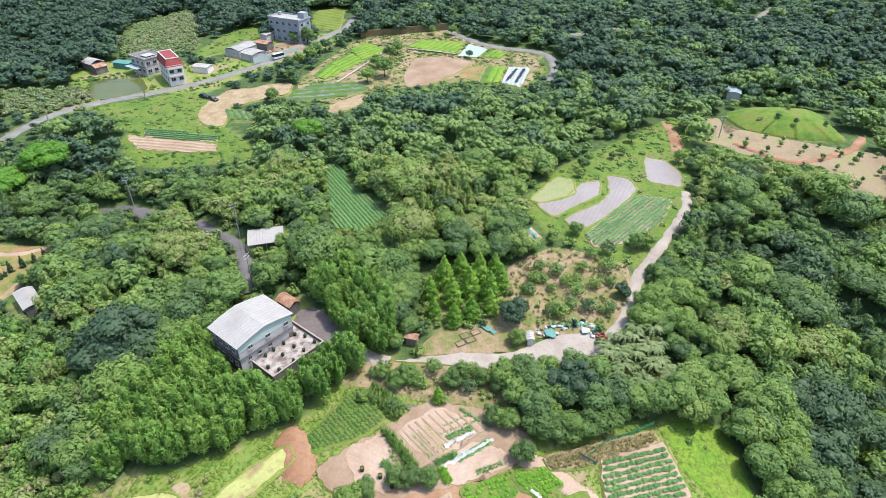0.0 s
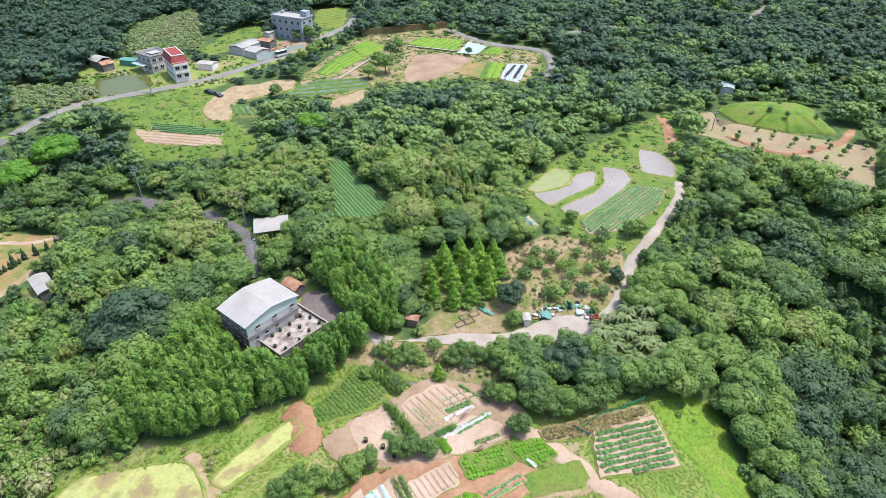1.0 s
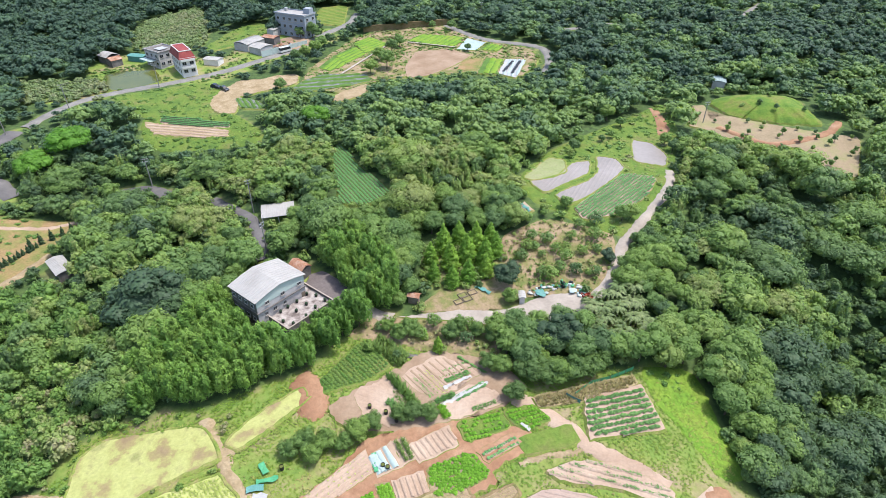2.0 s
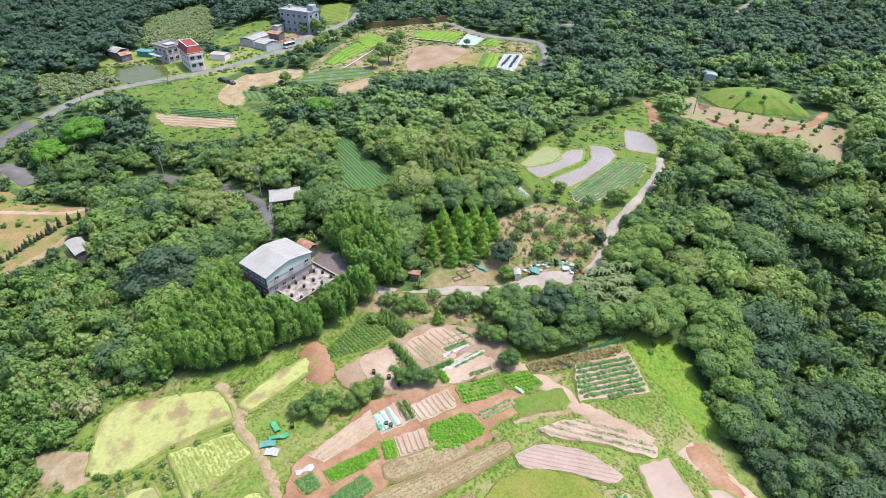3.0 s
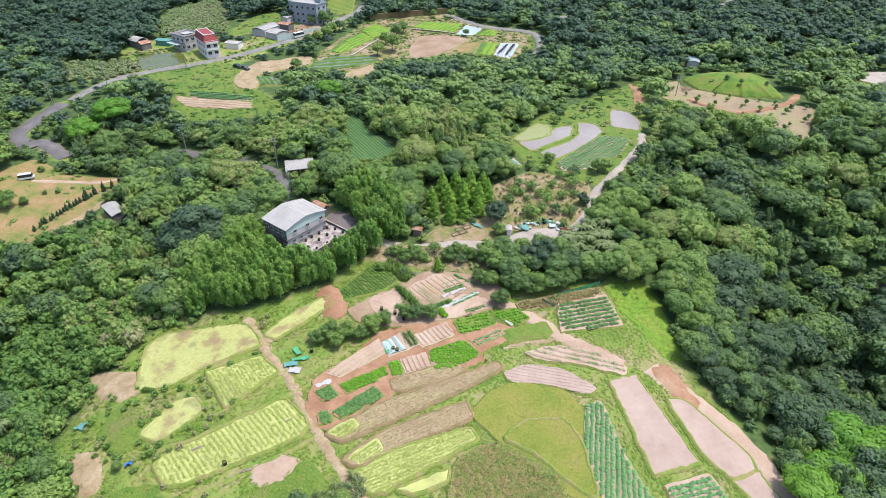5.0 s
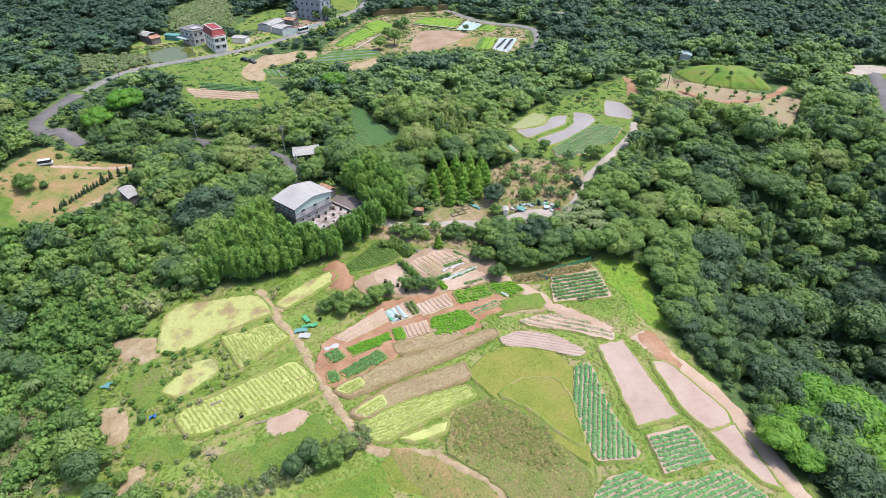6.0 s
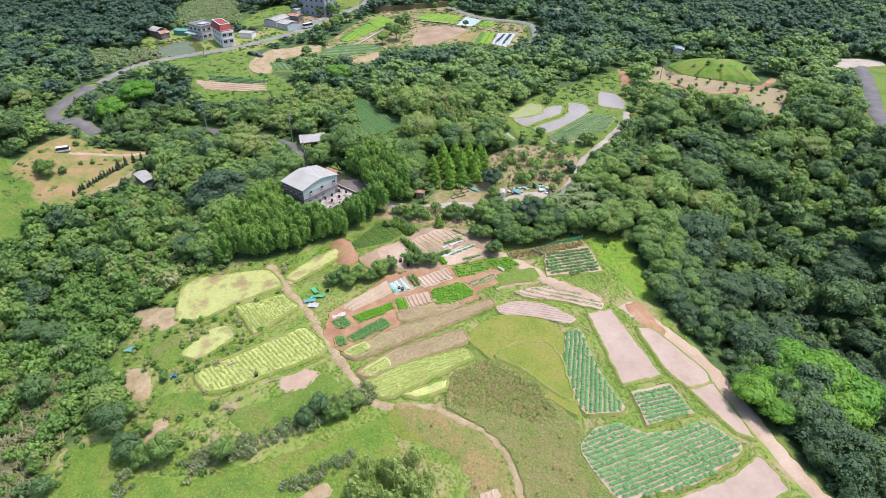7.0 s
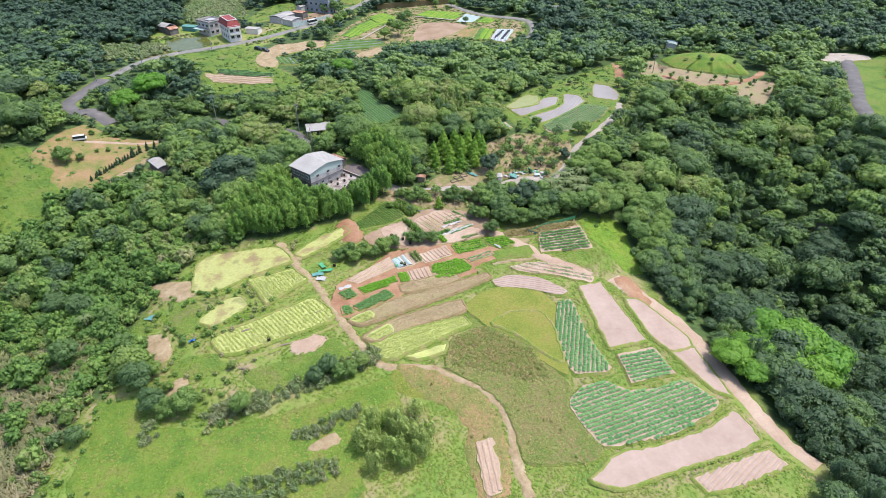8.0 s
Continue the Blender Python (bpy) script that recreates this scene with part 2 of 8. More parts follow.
WALL = surface("grey_plaster", [(0.30, (0.300, 0.285, 0.285)), (0.55, (0.410, 0.390, 0.390)), (0.75, (0.460, 0.445, 0.445))], 0.35, 2.5, bump=0.08, tone=0.15)
WHITE_WALL = surface("white_plaster", [(0.30, (0.551, 0.533, 0.515)), (0.70, (0.658, 0.640, 0.622))], 0.35, 2.5, bump=0.05, tone=0.1)
BLUE_WALL = surface("bluish_plaster", [(0.30, (0.229, 0.259, 0.303)), (0.70, (0.296, 0.326, 0.370))], 0.3, 2.5, bump=0.05, tone=0.1)
GREEN_WALL = surface("pale_green_sheet", [(0.30, (0.340, 0.414, 0.392)), (0.70, (0.400, 0.474, 0.451))], 0.3, 2.5, bump=0.05, tone=0.1)
DARK_WALL = surface("dark_grey_wall", [(0.30, (0.096, 0.085, 0.081)), (0.55, (0.148, 0.137, 0.130)), (0.75, (0.207, 0.196, 0.189))], 0.4, 2.5, bump=0.1, tone=0.3)
ROOF = surface("pale_metal_roof", [(0.30, (0.262, 0.250, 0.236)), (0.55, (0.308, 0.296, 0.281)), (0.75, (0.340, 0.328, 0.312))], 0.2, 1.5, rough=0.5, bump=0.03, tone=0.08)
RUST = surface("rusty_sheet", [(0.30, (0.200, 0.081, 0.044)), (0.50, (0.311, 0.163, 0.104)), (0.66, (0.355, 0.252, 0.200)), (0.8, (0.370, 0.326, 0.296))], 0.6, 3.0, rough=0.7, bump=0.1, tone=0.3)
RED_ROOF = surface("red_tiles", [(0.30, (0.185, 0.033, 0.033)), (0.70, (0.244, 0.052, 0.048))], 0.4, 3.0, rough=0.6, bump=0.1)
GREY_ROOF = surface("grey_roof", [(0.30, (0.244, 0.237, 0.229)), (0.70, (0.355, 0.344, 0.333))], 0.2, 2.0, bump=0.05)
GLASS = surface("dark_window_glass", [(0.30, (0.017, 0.021, 0.024)), (0.70, (0.030, 0.034, 0.040))], 0.5, 2.0, rough=0.12, bump=0, spec=0.5, tone=0.05)
FRAME = surface("window_frame", [(0.30, (0.370, 0.370, 0.370)), (0.70, (0.444, 0.444, 0.444))], 0.5, 4.0, rough=0.5, bump=0)
BARK = surface("bark", [(0.30, (0.063, 0.048, 0.037)), (0.70, (0.118, 0.096, 0.074))], 0.8, 5.0, bump=0.4)
POLE = surface("weathered_concrete_pole", [(0.30, (0.192, 0.185, 0.174)), (0.70, (0.266, 0.259, 0.244))], 0.8, 5.0, bump=0.05)
CABLE = surface("black_cable", [(0.30, (0.017, 0.017, 0.017)), (0.70, (0.030, 0.030, 0.030))], 1.0, 5.0, bump=0)
FILM = surface("white_film", [(0.30, (0.297, 0.292, 0.283)), (0.70, (0.350, 0.345, 0.342))], 0.5, 2.5, rough=0.35, bump=0.15, spec=0.5, tone=0.15)
GREY_FILM = surface("grey_film", [(0.30, (0.260, 0.325, 0.320)), (0.70, (0.340, 0.410, 0.400))], 0.5, 2.5, rough=0.3, bump=0.15, spec=0.5, tone=0.15)
GREEN_NET = surface("green_net", [(0.30, (0.050, 0.240, 0.110)), (0.70, (0.085, 0.300, 0.150))], 0.5, 3.0, rough=0.6, bump=0.2, tone=0.3)
TEAL_NET = surface("teal_net", [(0.30, (0.067, 0.202, 0.183)), (0.70, (0.118, 0.256, 0.233))], 0.5, 3.0, rough=0.6, bump=0.2, tone=0.3)
BLUE_TARP = surface("blue_tarp", [(0.30, (0.022, 0.118, 0.355)), (0.70, (0.044, 0.178, 0.444))], 0.5, 3.0, rough=0.4, bump=0.2)
BLACK = surface("black_plastic", [(0.30, (0.015, 0.015, 0.017)), (0.70, (0.026, 0.026, 0.029))], 0.5, 3.0, rough=0.4, bump=0.05)
CAR_WHITE = surface("white_car_paint", [(0.30, (0.518, 0.518, 0.518)), (0.70, (0.562, 0.562, 0.562))], 0.5, 3.0, rough=0.25, bump=0, spec=0.5, tone=0.03)
CAR_NAVY = surface("navy_car_paint", [(0.30, (0.011, 0.015, 0.030)), (0.70, (0.016, 0.021, 0.041))], 0.5, 3.0, rough=0.25, bump=0, spec=0.5, tone=0.03)
CAR_SILVER = surface("silver_car_paint", [(0.30, (0.311, 0.318, 0.326)), (0.70, (0.355, 0.363, 0.370))], 0.5, 3.0, rough=0.3, bump=0, spec=0.5, metal=0.3, tone=0.03)
RED_PAINT = surface("red_paint", [(0.30, (0.296, 0.052, 0.030)), (0.70, (0.370, 0.081, 0.052))], 0.5, 3.0, rough=0.5, bump=0)
WOOD = surface("weathered_boards", [(0.30, (0.148, 0.118, 0.089)), (0.70, (0.244, 0.200, 0.155))], 0.8, 4.0, bump=0.15)

# ---- the lie of the land ----


def ease(u):
    u = np.clip(u, 0, 1)
    return u * u * (3 - 2 * u)


def land(x, y):
    """Height of the ground: terraces, a rise to the hamlet, a dip on the left, a ravine on the right."""
    z = 9 * ease((y - 45) / 120) + 5 * ease((y - 210) / 130) - 2.5 * ease((35 - y) / 50) + 60 * ease((y - 420) / 700)
    z = z - 12 * np.exp(-((x + 118) / 38) ** 2 - ((y - 48) / 65) ** 2)
    z = z - 10 * np.exp(-((x + 105) / 50) ** 2 - ((y - 155) / 35) ** 2)
    return z - 24 * np.exp(-((x - 108) / 32) ** 2 - ((y - 55) / 60) ** 2)


def inside(px, py, poly):
    """Which of the points lie inside a polygon."""
    hit = np.zeros(np.shape(px), bool)
    for (x0, y0), (x1, y1) in zip(poly, poly[1:] + poly[:1]):
        if y0 != y1:
            hit ^= ((y0 > py) != (y1 > py)) & (px < (x1 - x0) * (py - y0) / (y1 - y0) + x0)
    return hit


def from_line(px, py, line):
    """Distance of the points from a line of corners."""
    best = np.full(np.shape(px), 1e9)
    for (x0, y0), (x1, y1) in zip(line, line[1:]):
        dx, dy = x1 - x0, y1 - y0
        u = np.clip(((px - x0) * dx + (py - y0) * dy) / (dx * dx + dy * dy + 1e-9), 0, 1)
        best = np.minimum(best, np.hypot(px - x0 - u * dx, py - y0 - u * dy))
    return best


def outward(v, f, n):
    """The triangles wound so that they face along their normals."""
    f = np.array(f)
    back = (np.cross(v[f[:, 1]] - v[f[:, 0]], v[f[:, 2]] - v[f[:, 0]]) * n[f].sum(1)).sum(1) < 0
    f[back] = f[back][:, ::-1]
    return f


def mesh_of(name, verts, faces, mat, tint=None, smooth=False, normals=None):
    """A mesh from arrays; faces all of one size. normals: those of the rounded body that the leaves make up."""
    verts, faces = np.asarray(verts, np.float32), np.asarray(faces, np.int32)
    me = bpy.data.meshes.new(name)
    me.vertices.add(len(verts))
    me.vertices.foreach_set("co", verts.ravel())
    size = faces.shape[1]
    me.loops.add(faces.size)
    me.loops.foreach_set("vertex_index", faces.ravel())
    me.polygons.add(len(faces))
    me.polygons.foreach_set("loop_start", np.arange(len(faces), dtype=np.int32) * size)
    if smooth or normals is not None:
        me.polygons.foreach_set("use_smooth", np.ones(len(faces), bool))
    if tint is not None:
        me.attributes.new("tint", 'FLOAT', 'POINT').data.foreach_set("value", np.asarray(tint, np.float32))
    me.update(calc_edges=True)
    if normals is not None:
        me.normals_split_custom_set_from_vertices(np.asarray(normals, np.float32))
    me.materials.append(mat)
    return me


def part(name, bm, mat, parent=None, label=""):
    """Links a bmesh or a mesh as one object under a thing."""
    if isinstance(bm, bmesh.types.BMesh):
        me = bpy.data.meshes.new(name)
        bm.to_mesh(me)
        bm.free()
        me.materials.append(mat)
    else:
        me = bm
    ob = new(name, me)
    ob.parent = parent
    return tagged(ob, label) if label else ob


def thing(name, m, label, category, group="", kind=""):
    ob = new(name)
    ob.matrix_world = m
    ob.empty_display_size = 0.2
    return tagged(ob, label, category, group, kind)


def curve_through(pts, closed, step=1.0):
    """A smooth line through the corners, in even steps."""
    p = np.array(pts, float)
    n, out = len(p), []
    for i in range(n if closed else n - 1):
        q = [p[(i + k) % n] if closed else p[min(max(i + k, 0), n - 1)] for k in (-1, 0, 1, 2)]
        m = max(2, int(np.linalg.norm(q[2] - q[1]) / step))
        for s in range(m):
            u = s / m
            out.append(0.5 * (2 * q[1] + (q[2] - q[0]) * u + (2 * q[0] - 5 * q[1] + 4 * q[2] - q[3]) * u * u + (3 * q[1] - q[0] - 3 * q[2] + q[3]) * u ** 3))
    return np.array(out if closed else out + [p[-1]])


def softened(pts, turns=2):
    """The outline with its corners cut back, as ploughs and feet round them."""
    p = np.array(pts, float)
    for _ in range(turns):
        q = np.roll(p, -1, 0)
        p = np.stack([p * 0.88 + q * 0.12, p * 0.12 + q * 0.88], 1).reshape(-1, 2)
    return [tuple(v) for v in p]


def widened(pts, grow):
    """The outline moved outward."""
    p = np.array(pts, float)
    area = sum(u[0] * v[1] - v[0] * u[1] for u, v in zip(p, np.roll(p, -1, 0)))
    out = []
    for k in range(len(p)):
        d0, d1 = p[k] - p[k - 1], p[(k + 1) % len(p)] - p[k]
        n = np.array([d0[1], -d0[0]]) / (np.hypot(*d0) + 1e-9) + np.array([d1[1], -d1[0]]) / (np.hypot(*d1) + 1e-9)
        out.append(tuple(p[k] + n / max(np.hypot(*n), 0.6) * grow * (1 if area > 0 else -1)))
    return out


def sharp_line(pts, step=1.0):
    out = []
    for a, b in zip(pts, pts[1:] + pts[:1]):
        m = max(1, int(math.dist(a, b) / step))
        out += [(a[0] + (b[0] - a[0]) * s / m, a[1] + (b[1] - a[1]) * s / m) for s in range(m)]
    return np.array(out)


OUTLINE = {}  # the edge and the height of each plot
DRAPED = ("meadow", "dry_bank", "bare_patch", "wet_meadow", "shrub_garden", "orchard_garden", "allotment", "dry_meadow")
OPEN, LEVEL, LINES = [], [], []  # polygons with no trees, levelled plots, paths
ragged = np.random.default_rng(3)


def level_of(pts, lift):
    """The plane of a terrace over the land."""
    p = np.array(pts)
    a = np.c_[p, np.ones(len(p))]
    k = np.linalg.lstsq(a, land(p[:, 0], p[:, 1]), rcond=None)[0]
    return lambda x, y: k[0] * x + k[1] * y + k[2] + lift


def plot(name, label, pts, mat, lift=0.3, round_edge=True, bund=0.0, category="field", jitter=0.12, bund_mat=None, drop=0.75, grow=0.35, dome=0.0):
    """One terrace or bed: a level top, a sloping bank, and if wished a raised bund round it."""
    draped = name in DRAPED
    top = (lambda x, y: land(x, y) + lift) if draped else level_of(pts, lift)
    drop, jitter = (0.30 + lift, min(jitter, 0.2)) if draped else (max(drop, 0.9), min(jitter, 0.3))
    pts = widened(pts, grow)
    edge = sharp_line(softened(pts) if round_edge else pts)
    edge = edge + ragged.normal(0, jitter, edge.shape)
    if sum(a[0] * b[1] - b[0] * a[1] for a, b in zip(edge, np.roll(edge, -1, 0))) < 0:
        edge = edge[::-1]
    mid = edge.mean(0)
    z = top(edge[:, 0], edge[:, 1])
    n = len(edge)
    out = np.roll(edge, -2, 0) - np.roll(edge, 2, 0)
    out = np.c_[out[:, 1], -out[:, 0]] / (np.linalg.norm(out, axis=1)[:, None] + 1e-6)
    low = edge + out * 0.8
    bm = bmesh.new()
    ring = [bm.verts.new((x, y, h)) for (x, y), h in zip(edge, z)]
    face = bm.faces.new(ring)
    if dome:
        bm.faces.remove(face)
        inner = ring
        for s in (0.90, 0.75, 0.55, 0.30):
            nxt = [bm.verts.new((*(mid + (q - mid) * s), h + dome * (1 - s * s))) for q, h in zip(edge, z)]
            for k in range(n):
                bm.faces.new((inner[k], inner[(k + 1) % n], nxt[(k + 1) % n], nxt[k])).smooth = True
            inner = nxt
        bm.faces.new(inner).smooth = True
    else:
        bmesh.ops.triangulate(bm, faces=[face])
    if draped:
        for _ in range(4):
            long = [e for e in bm.edges if e.calc_length() > 3.0 and not e.is_boundary]
            if long:
                bmesh.ops.subdivide_edges(bm, edges=long, cuts=1)
                bmesh.ops.triangulate(bm, faces=bm.faces[:])
        for v in bm.verts:
            v.co.z = float(top(v.co.x, v.co.y))
        brim = [bm.verts.new((x, y, h)) for (x, y), h in zip(edge, z)]
        rim = [bm.verts.new((x, y, h - drop)) for (x, y), h in zip(edge + out * 1.1, z)]
        for k in range(n):
            for three in ((brim[k], rim[k], rim[(k + 1) % n]), (brim[k], rim[(k + 1) % n], brim[(k + 1) % n])):
                p, q, r = (v.co for v in three)
                if (q.x - p.x) * (r.y - p.y) - (q.y - p.y) * (r.x - p.x) > 0.01:
                    bm.faces.new(three)
        bmesh.ops.remove_doubles(bm, verts=bm.verts[:], dist=0.002)
        for q in bm.faces:
            q.smooth = True
    for q in bm.faces:
        q.normal_update()
        if q.normal.z < 0:
            q.normal_flip()
    ob = part(name, bm, mat)
    tagged(ob, label, category, kind="structure")
    OUTLINE[ob.name] = ([tuple(q) for q in edge], top)
    v = np.r_[np.c_[edge, z], np.c_[low, z - drop]]
    i = np.arange(n)
    j = (i + 1) % n
    if not draped:
        part("bank", mesh_of("bank", v, np.c_[i, i + n, j + n, j], bund_mat or BANK), None, ob)
    if bund:
        prof = [(-0.30, -0.03), (-0.12, bund * 0.7), (0.15, bund * 0.7), (0.6, -0.4)]
        wob = 1 + 0.3 * ragged.random(n)
        v = np.concatenate([np.c_[edge + out * o, z + h * wob] for o, h in prof])
        f = np.concatenate([np.c_[i + k * n, i + (k + 1) * n, j + (k + 1) * n, j + k * n] for k in range(3)])
        part("bund", mesh_of("bund", v, f, bund_mat or BANK), None, ob)
    poly = [tuple(q) for q in edge]
    OPEN.append(softened(pts, 1))
    LEVEL.append((poly, (lambda x, y: land(x, y) - 0.14) if draped else level_of(pts, lift - 0.5)))
    return ob, softened(pts, 1), top


def ribbon(name, label, pts, width, mat, lift=0.0, category="path", ragged_edge=0.22):
    """A path or road laid over the land."""
    c = curve_through(pts, False, 1.2)
    t = np.gradient(c, axis=0)
    side = np.c_[t[:, 1], -t[:, 0]] / (np.linalg.norm(t, axis=1)[:, None] + 1e-6)
    a = c + side * (width / 2 + ragged.normal(0, ragged_edge, (len(c), 1)))
    b = c - side * (width / 2 + ragged.normal(0, ragged_edge, (len(c), 1)))
    zc = land(c[:, 0], c[:, 1]) + lift
    rows = [(a + side * 0.5, zc - lift - 0.3), (a, zc), (c, zc + 0.02), (b, zc), (b - side * 0.5, zc - lift - 0.3)]
    n = len(c)
    v = np.concatenate([np.c_[p, z] for p, z in rows])
    i = np.arange(n - 1)
    f = np.concatenate([np.c_[i + k * n, i + 1 + k * n, i + 1 + (k + 1) * n, i + (k + 1) * n] for k in range(4)])
    ob = part(name, mesh_of(name, v, f, mat, smooth=True), None)
    tagged(ob, label, category, kind="structure")
    LINES.append(([tuple(q) for q in c], width))
    return ob

# ---- plants for the rows: small templates of leaves ----
green = np.random.default_rng(11)


def turned(v, a, s=1.0):
    c, d = math.cos(a), math.sin(a)
    return np.c_[v[:, 0] * c - v[:, 1] * d, v[:, 0] * d + v[:, 1] * c, v[:, 2]] * s


def tuft(height, spread, blades):
    """A tuft of bent blades, two triangles each."""
    v, f = [], []
    for k in range(blades):
        a, r, h = green.random() * 6.283, spread * (0.4 + 0.6 * green.random()), height * (0.6 + 0.5 * green.random())
        c, s, w = math.cos(a), math.sin(a), 0.06 + 0.10 * height
        b = 4 * k
        v += [(-s * w, c * w, 0), (s * w, -c * w, 0), (c * r * 0.55 + s * w * 0.6, s * r * 0.55 - c * w * 0.6, h * 0.8), (c * r, s * r, h)]
        f += [(b, b + 1, b + 2), (b, b + 2, b + 3)]
    return np.array(v), np.array(f)


def rosette(radius, height, leaves):
    """A head of broad leaves."""
    v, f = [], []
    for k in range(leaves):
        a = k * 2.4 + green.random() * 0.5
        r, h = radius * (1 - 0.55 * k / leaves), height * (0.35 + 0.65 * k / leaves)
        c, s, w = math.cos(a), math.sin(a), radius * 0.42
        b = 4 * k
        v += [(0, 0, h * 0.3), (c * r * 0.6 - s * w, s * r * 0.6 + c * w, h), (c * r, s * r, h * 0.75), (c * r * 0.6 + s * w, s * r * 0.6 - c * w, h)]
        f += [(b, b + 2, b + 1), (b, b + 3, b + 2)]
    return np.array(v), np.array(f)


def sward(radius, height, blades):
    """Grass bent low, most of it seen from above."""
    v = []
    for k in range(blades):
        a, o = green.random() * 6.283, radius * 0.7 * math.sqrt(green.random())
        b, ln, h = green.random() * 6.283, radius * (0.5 + 0.5 * green.random()), height * (0.4 + 0.6 * green.random())
        x, y, c, s, w = math.cos(a) * o, math.sin(a) * o, math.cos(b), math.sin(b), radius * 0.22
        v += [(x - s * w, y + c * w, 0.02), (x + s * w, y - c * w, 0.02), (x + c * ln, y + s * ln, h)]
    return np.array(v), np.arange(3 * blades).reshape(-1, 3)


def domed(template):
    """A template of leaves with the normals of the low dome that they form."""
    v, f = template
    r = np.abs(v[:, :2]).max()
    n = np.c_[v[:, :2] / r * 0.55, np.ones(len(v))]
    n /= np.linalg.norm(n, axis=1, keepdims=True)
    return v, outward(v, f, n), np.zeros(len(v)), n


CABBAGES = [domed(rosette(0.42, 0.20, 9)) for _ in range(5)]
SMALL_HEADS = [domed(rosette(0.30, 0.26, 7)) for _ in range(5)]
RICE_TUFTS = [domed(sward(0.40, 0.16, 10)) for _ in range(5)]
STUBS = [domed(sward(0.30, 0.12, 6)) for _ in range(4)]
CORN_STALKS = [domed(sward(0.75, 1.5, 18)) for _ in range(5)]
LEAFY_HEADS = [domed(rosette(0.52, 0.28, 10)) for _ in range(5)]
BEAN_TUFTS = [domed(sward(0.55, 0.75, 14)) for _ in range(5)]


def scatter(templates, places, sizes):
    """Joins turned copies of the templates at the places."""
    vs, fs, ns, n = [], [], [], 0
    for (x, y, z), s in zip(places, sizes):
        v, f, _, nn = templates[green.integers(len(templates))]
        a = green.random() * 6.283
        vs.append(turned(v, a, s) + (x, y, z))
        ns.append(turned(nn, a))
        fs.append(f + n)
        n += len(v)
    return np.concatenate(vs), np.concatenate(fs), np.concatenate(ns)


def spans(poly, ux, uy, gap, inset):
    """Where parallel lines cross a polygon: pairs of ends."""
    p = np.array(poly)
    along, across = p @ (ux, uy), p @ (-uy, ux)
    for c in np.arange(across.min() + gap * 0.6, across.max() - gap * 0.3, gap):
        cuts = []
        for k in range(len(p)):
            a0, c0, a1, c1 = along[k - 1], across[k - 1], along[k], across[k]
            if (c0 > c) != (c1 > c):
                cuts.append(a0 + (a1 - a0) * (c - c0) / (c1 - c0))
        cuts.sort()
        for a, b in zip(cuts[::2], cuts[1::2]):
            if b - a > 2 * inset + 1.0:
                yield [(ux * s - uy * c, uy * s + ux * c) for s in (a + inset, b - inset)]


def rows(made, ends, gap, plants=None, step=0.6, mat=None, size=1.0, ridge=0.0, ridge_mat=None, inset=0.4, thin=0.0, wide=0.6, name="crop_row"):
    """Rows of plants, and the ridges that they stand on, over a plot, parallel to the line between two places."""
    ob, poly, top = made
    (x0, y0), (x1, y1) = ends
    d = math.hypot(x1 - x0, y1 - y0)
    for (ax, ay), (bx, by) in list(spans(poly, (x1 - x0) / d, (y1 - y0) / d, gap, inset)):
        length = math.hypot(bx - ax, by - ay)
        px, py = -(by - ay) / length, (bx - ax) / length
        if ridge:
            n = max(3, int(length / 1.2))
            u = np.linspace(0, 1, n)
            cx, cy = ax + (bx - ax) * u, ay + (by - ay) * u
            w = gap * wide / 2 * (1 + 0.15 * green.normal(size=n))
            h = ridge * (1 + 0.25 * green.normal(size=n))
            v = np.concatenate([np.c_[cx + px * w * k, cy + py * w * k, top(cx, cy) + (h if abs(k) < 1 else -0.05)] for k in (-1, -0.55, 0.55, 1)])
            i = np.arange(n - 1)
            f = np.concatenate([np.c_[i + k * n, i + 1 + k * n, i + 1 + (k + 1) * n, i + (k + 1) * n] for k in range(3)])
            part("soil_ridge", mesh_of("soil_ridge", v, f[:, ::-1], ridge_mat or SOIL), None, ob)
        if plants:
            n = max(2, int(length / step))
            u = (np.arange(n) + 0.5) / n
            u = u[green.random(n) >= thin]
            if not len(u):
                continue
            j = green.normal(0, 0.08, (2, len(u)))
            cx, cy = ax + (bx - ax) * u + j[0], ay + (by - ay) * u + j[1]
            v, f, nn = scatter(plants, np.c_[cx, cy, top(cx, cy) + ridge * 0.9], size * (0.75 + 0.5 * green.random(len(u))))
            part(name, mesh_of(name, v, f, mat, normals=nn), None, ob)

# ---- terraces, beds and clearings ----
made = plot("nursery_ground", "weedy brown ground round the nursery beds", [(-62, 240), (-60, 262), (-44, 307), (-25, 315), (-4, 321), (5, 322), (18, 301), (44, 284), (45, 268), (35, 247), (10, 253), (-20, 248), (-34, 239), (-44, 228)], DIRT_GREEN, lift=0.05, jitter=0.6, drop=0.3)
made = plot("wet_meadow", "bright green grass between the paddies", [(23.7, 149.5), (36.3, 170.0), (53.0, 184.9), (76.0, 204.5), (89.4, 216.5), (85.3, 188.0), (73.3, 156.7), (66.2, 139.8), (50.2, 123.0), (41.0, 126.3), (33.1, 134.3), (27.6, 139.3)], LAWN, lift=0.05, jitter=0.6, drop=0.4)
made = plot("bare_patch", "orange eroded earth above the paddies", [(82.7, 211.5), (84.5, 207.7), (84.0, 198.4), (82.8, 189.8), (79.8, 184.3), (78.2, 185.2), (81.2, 195.9)], RED_SOIL, lift=0.25, jitter=0.3, drop=0.4)
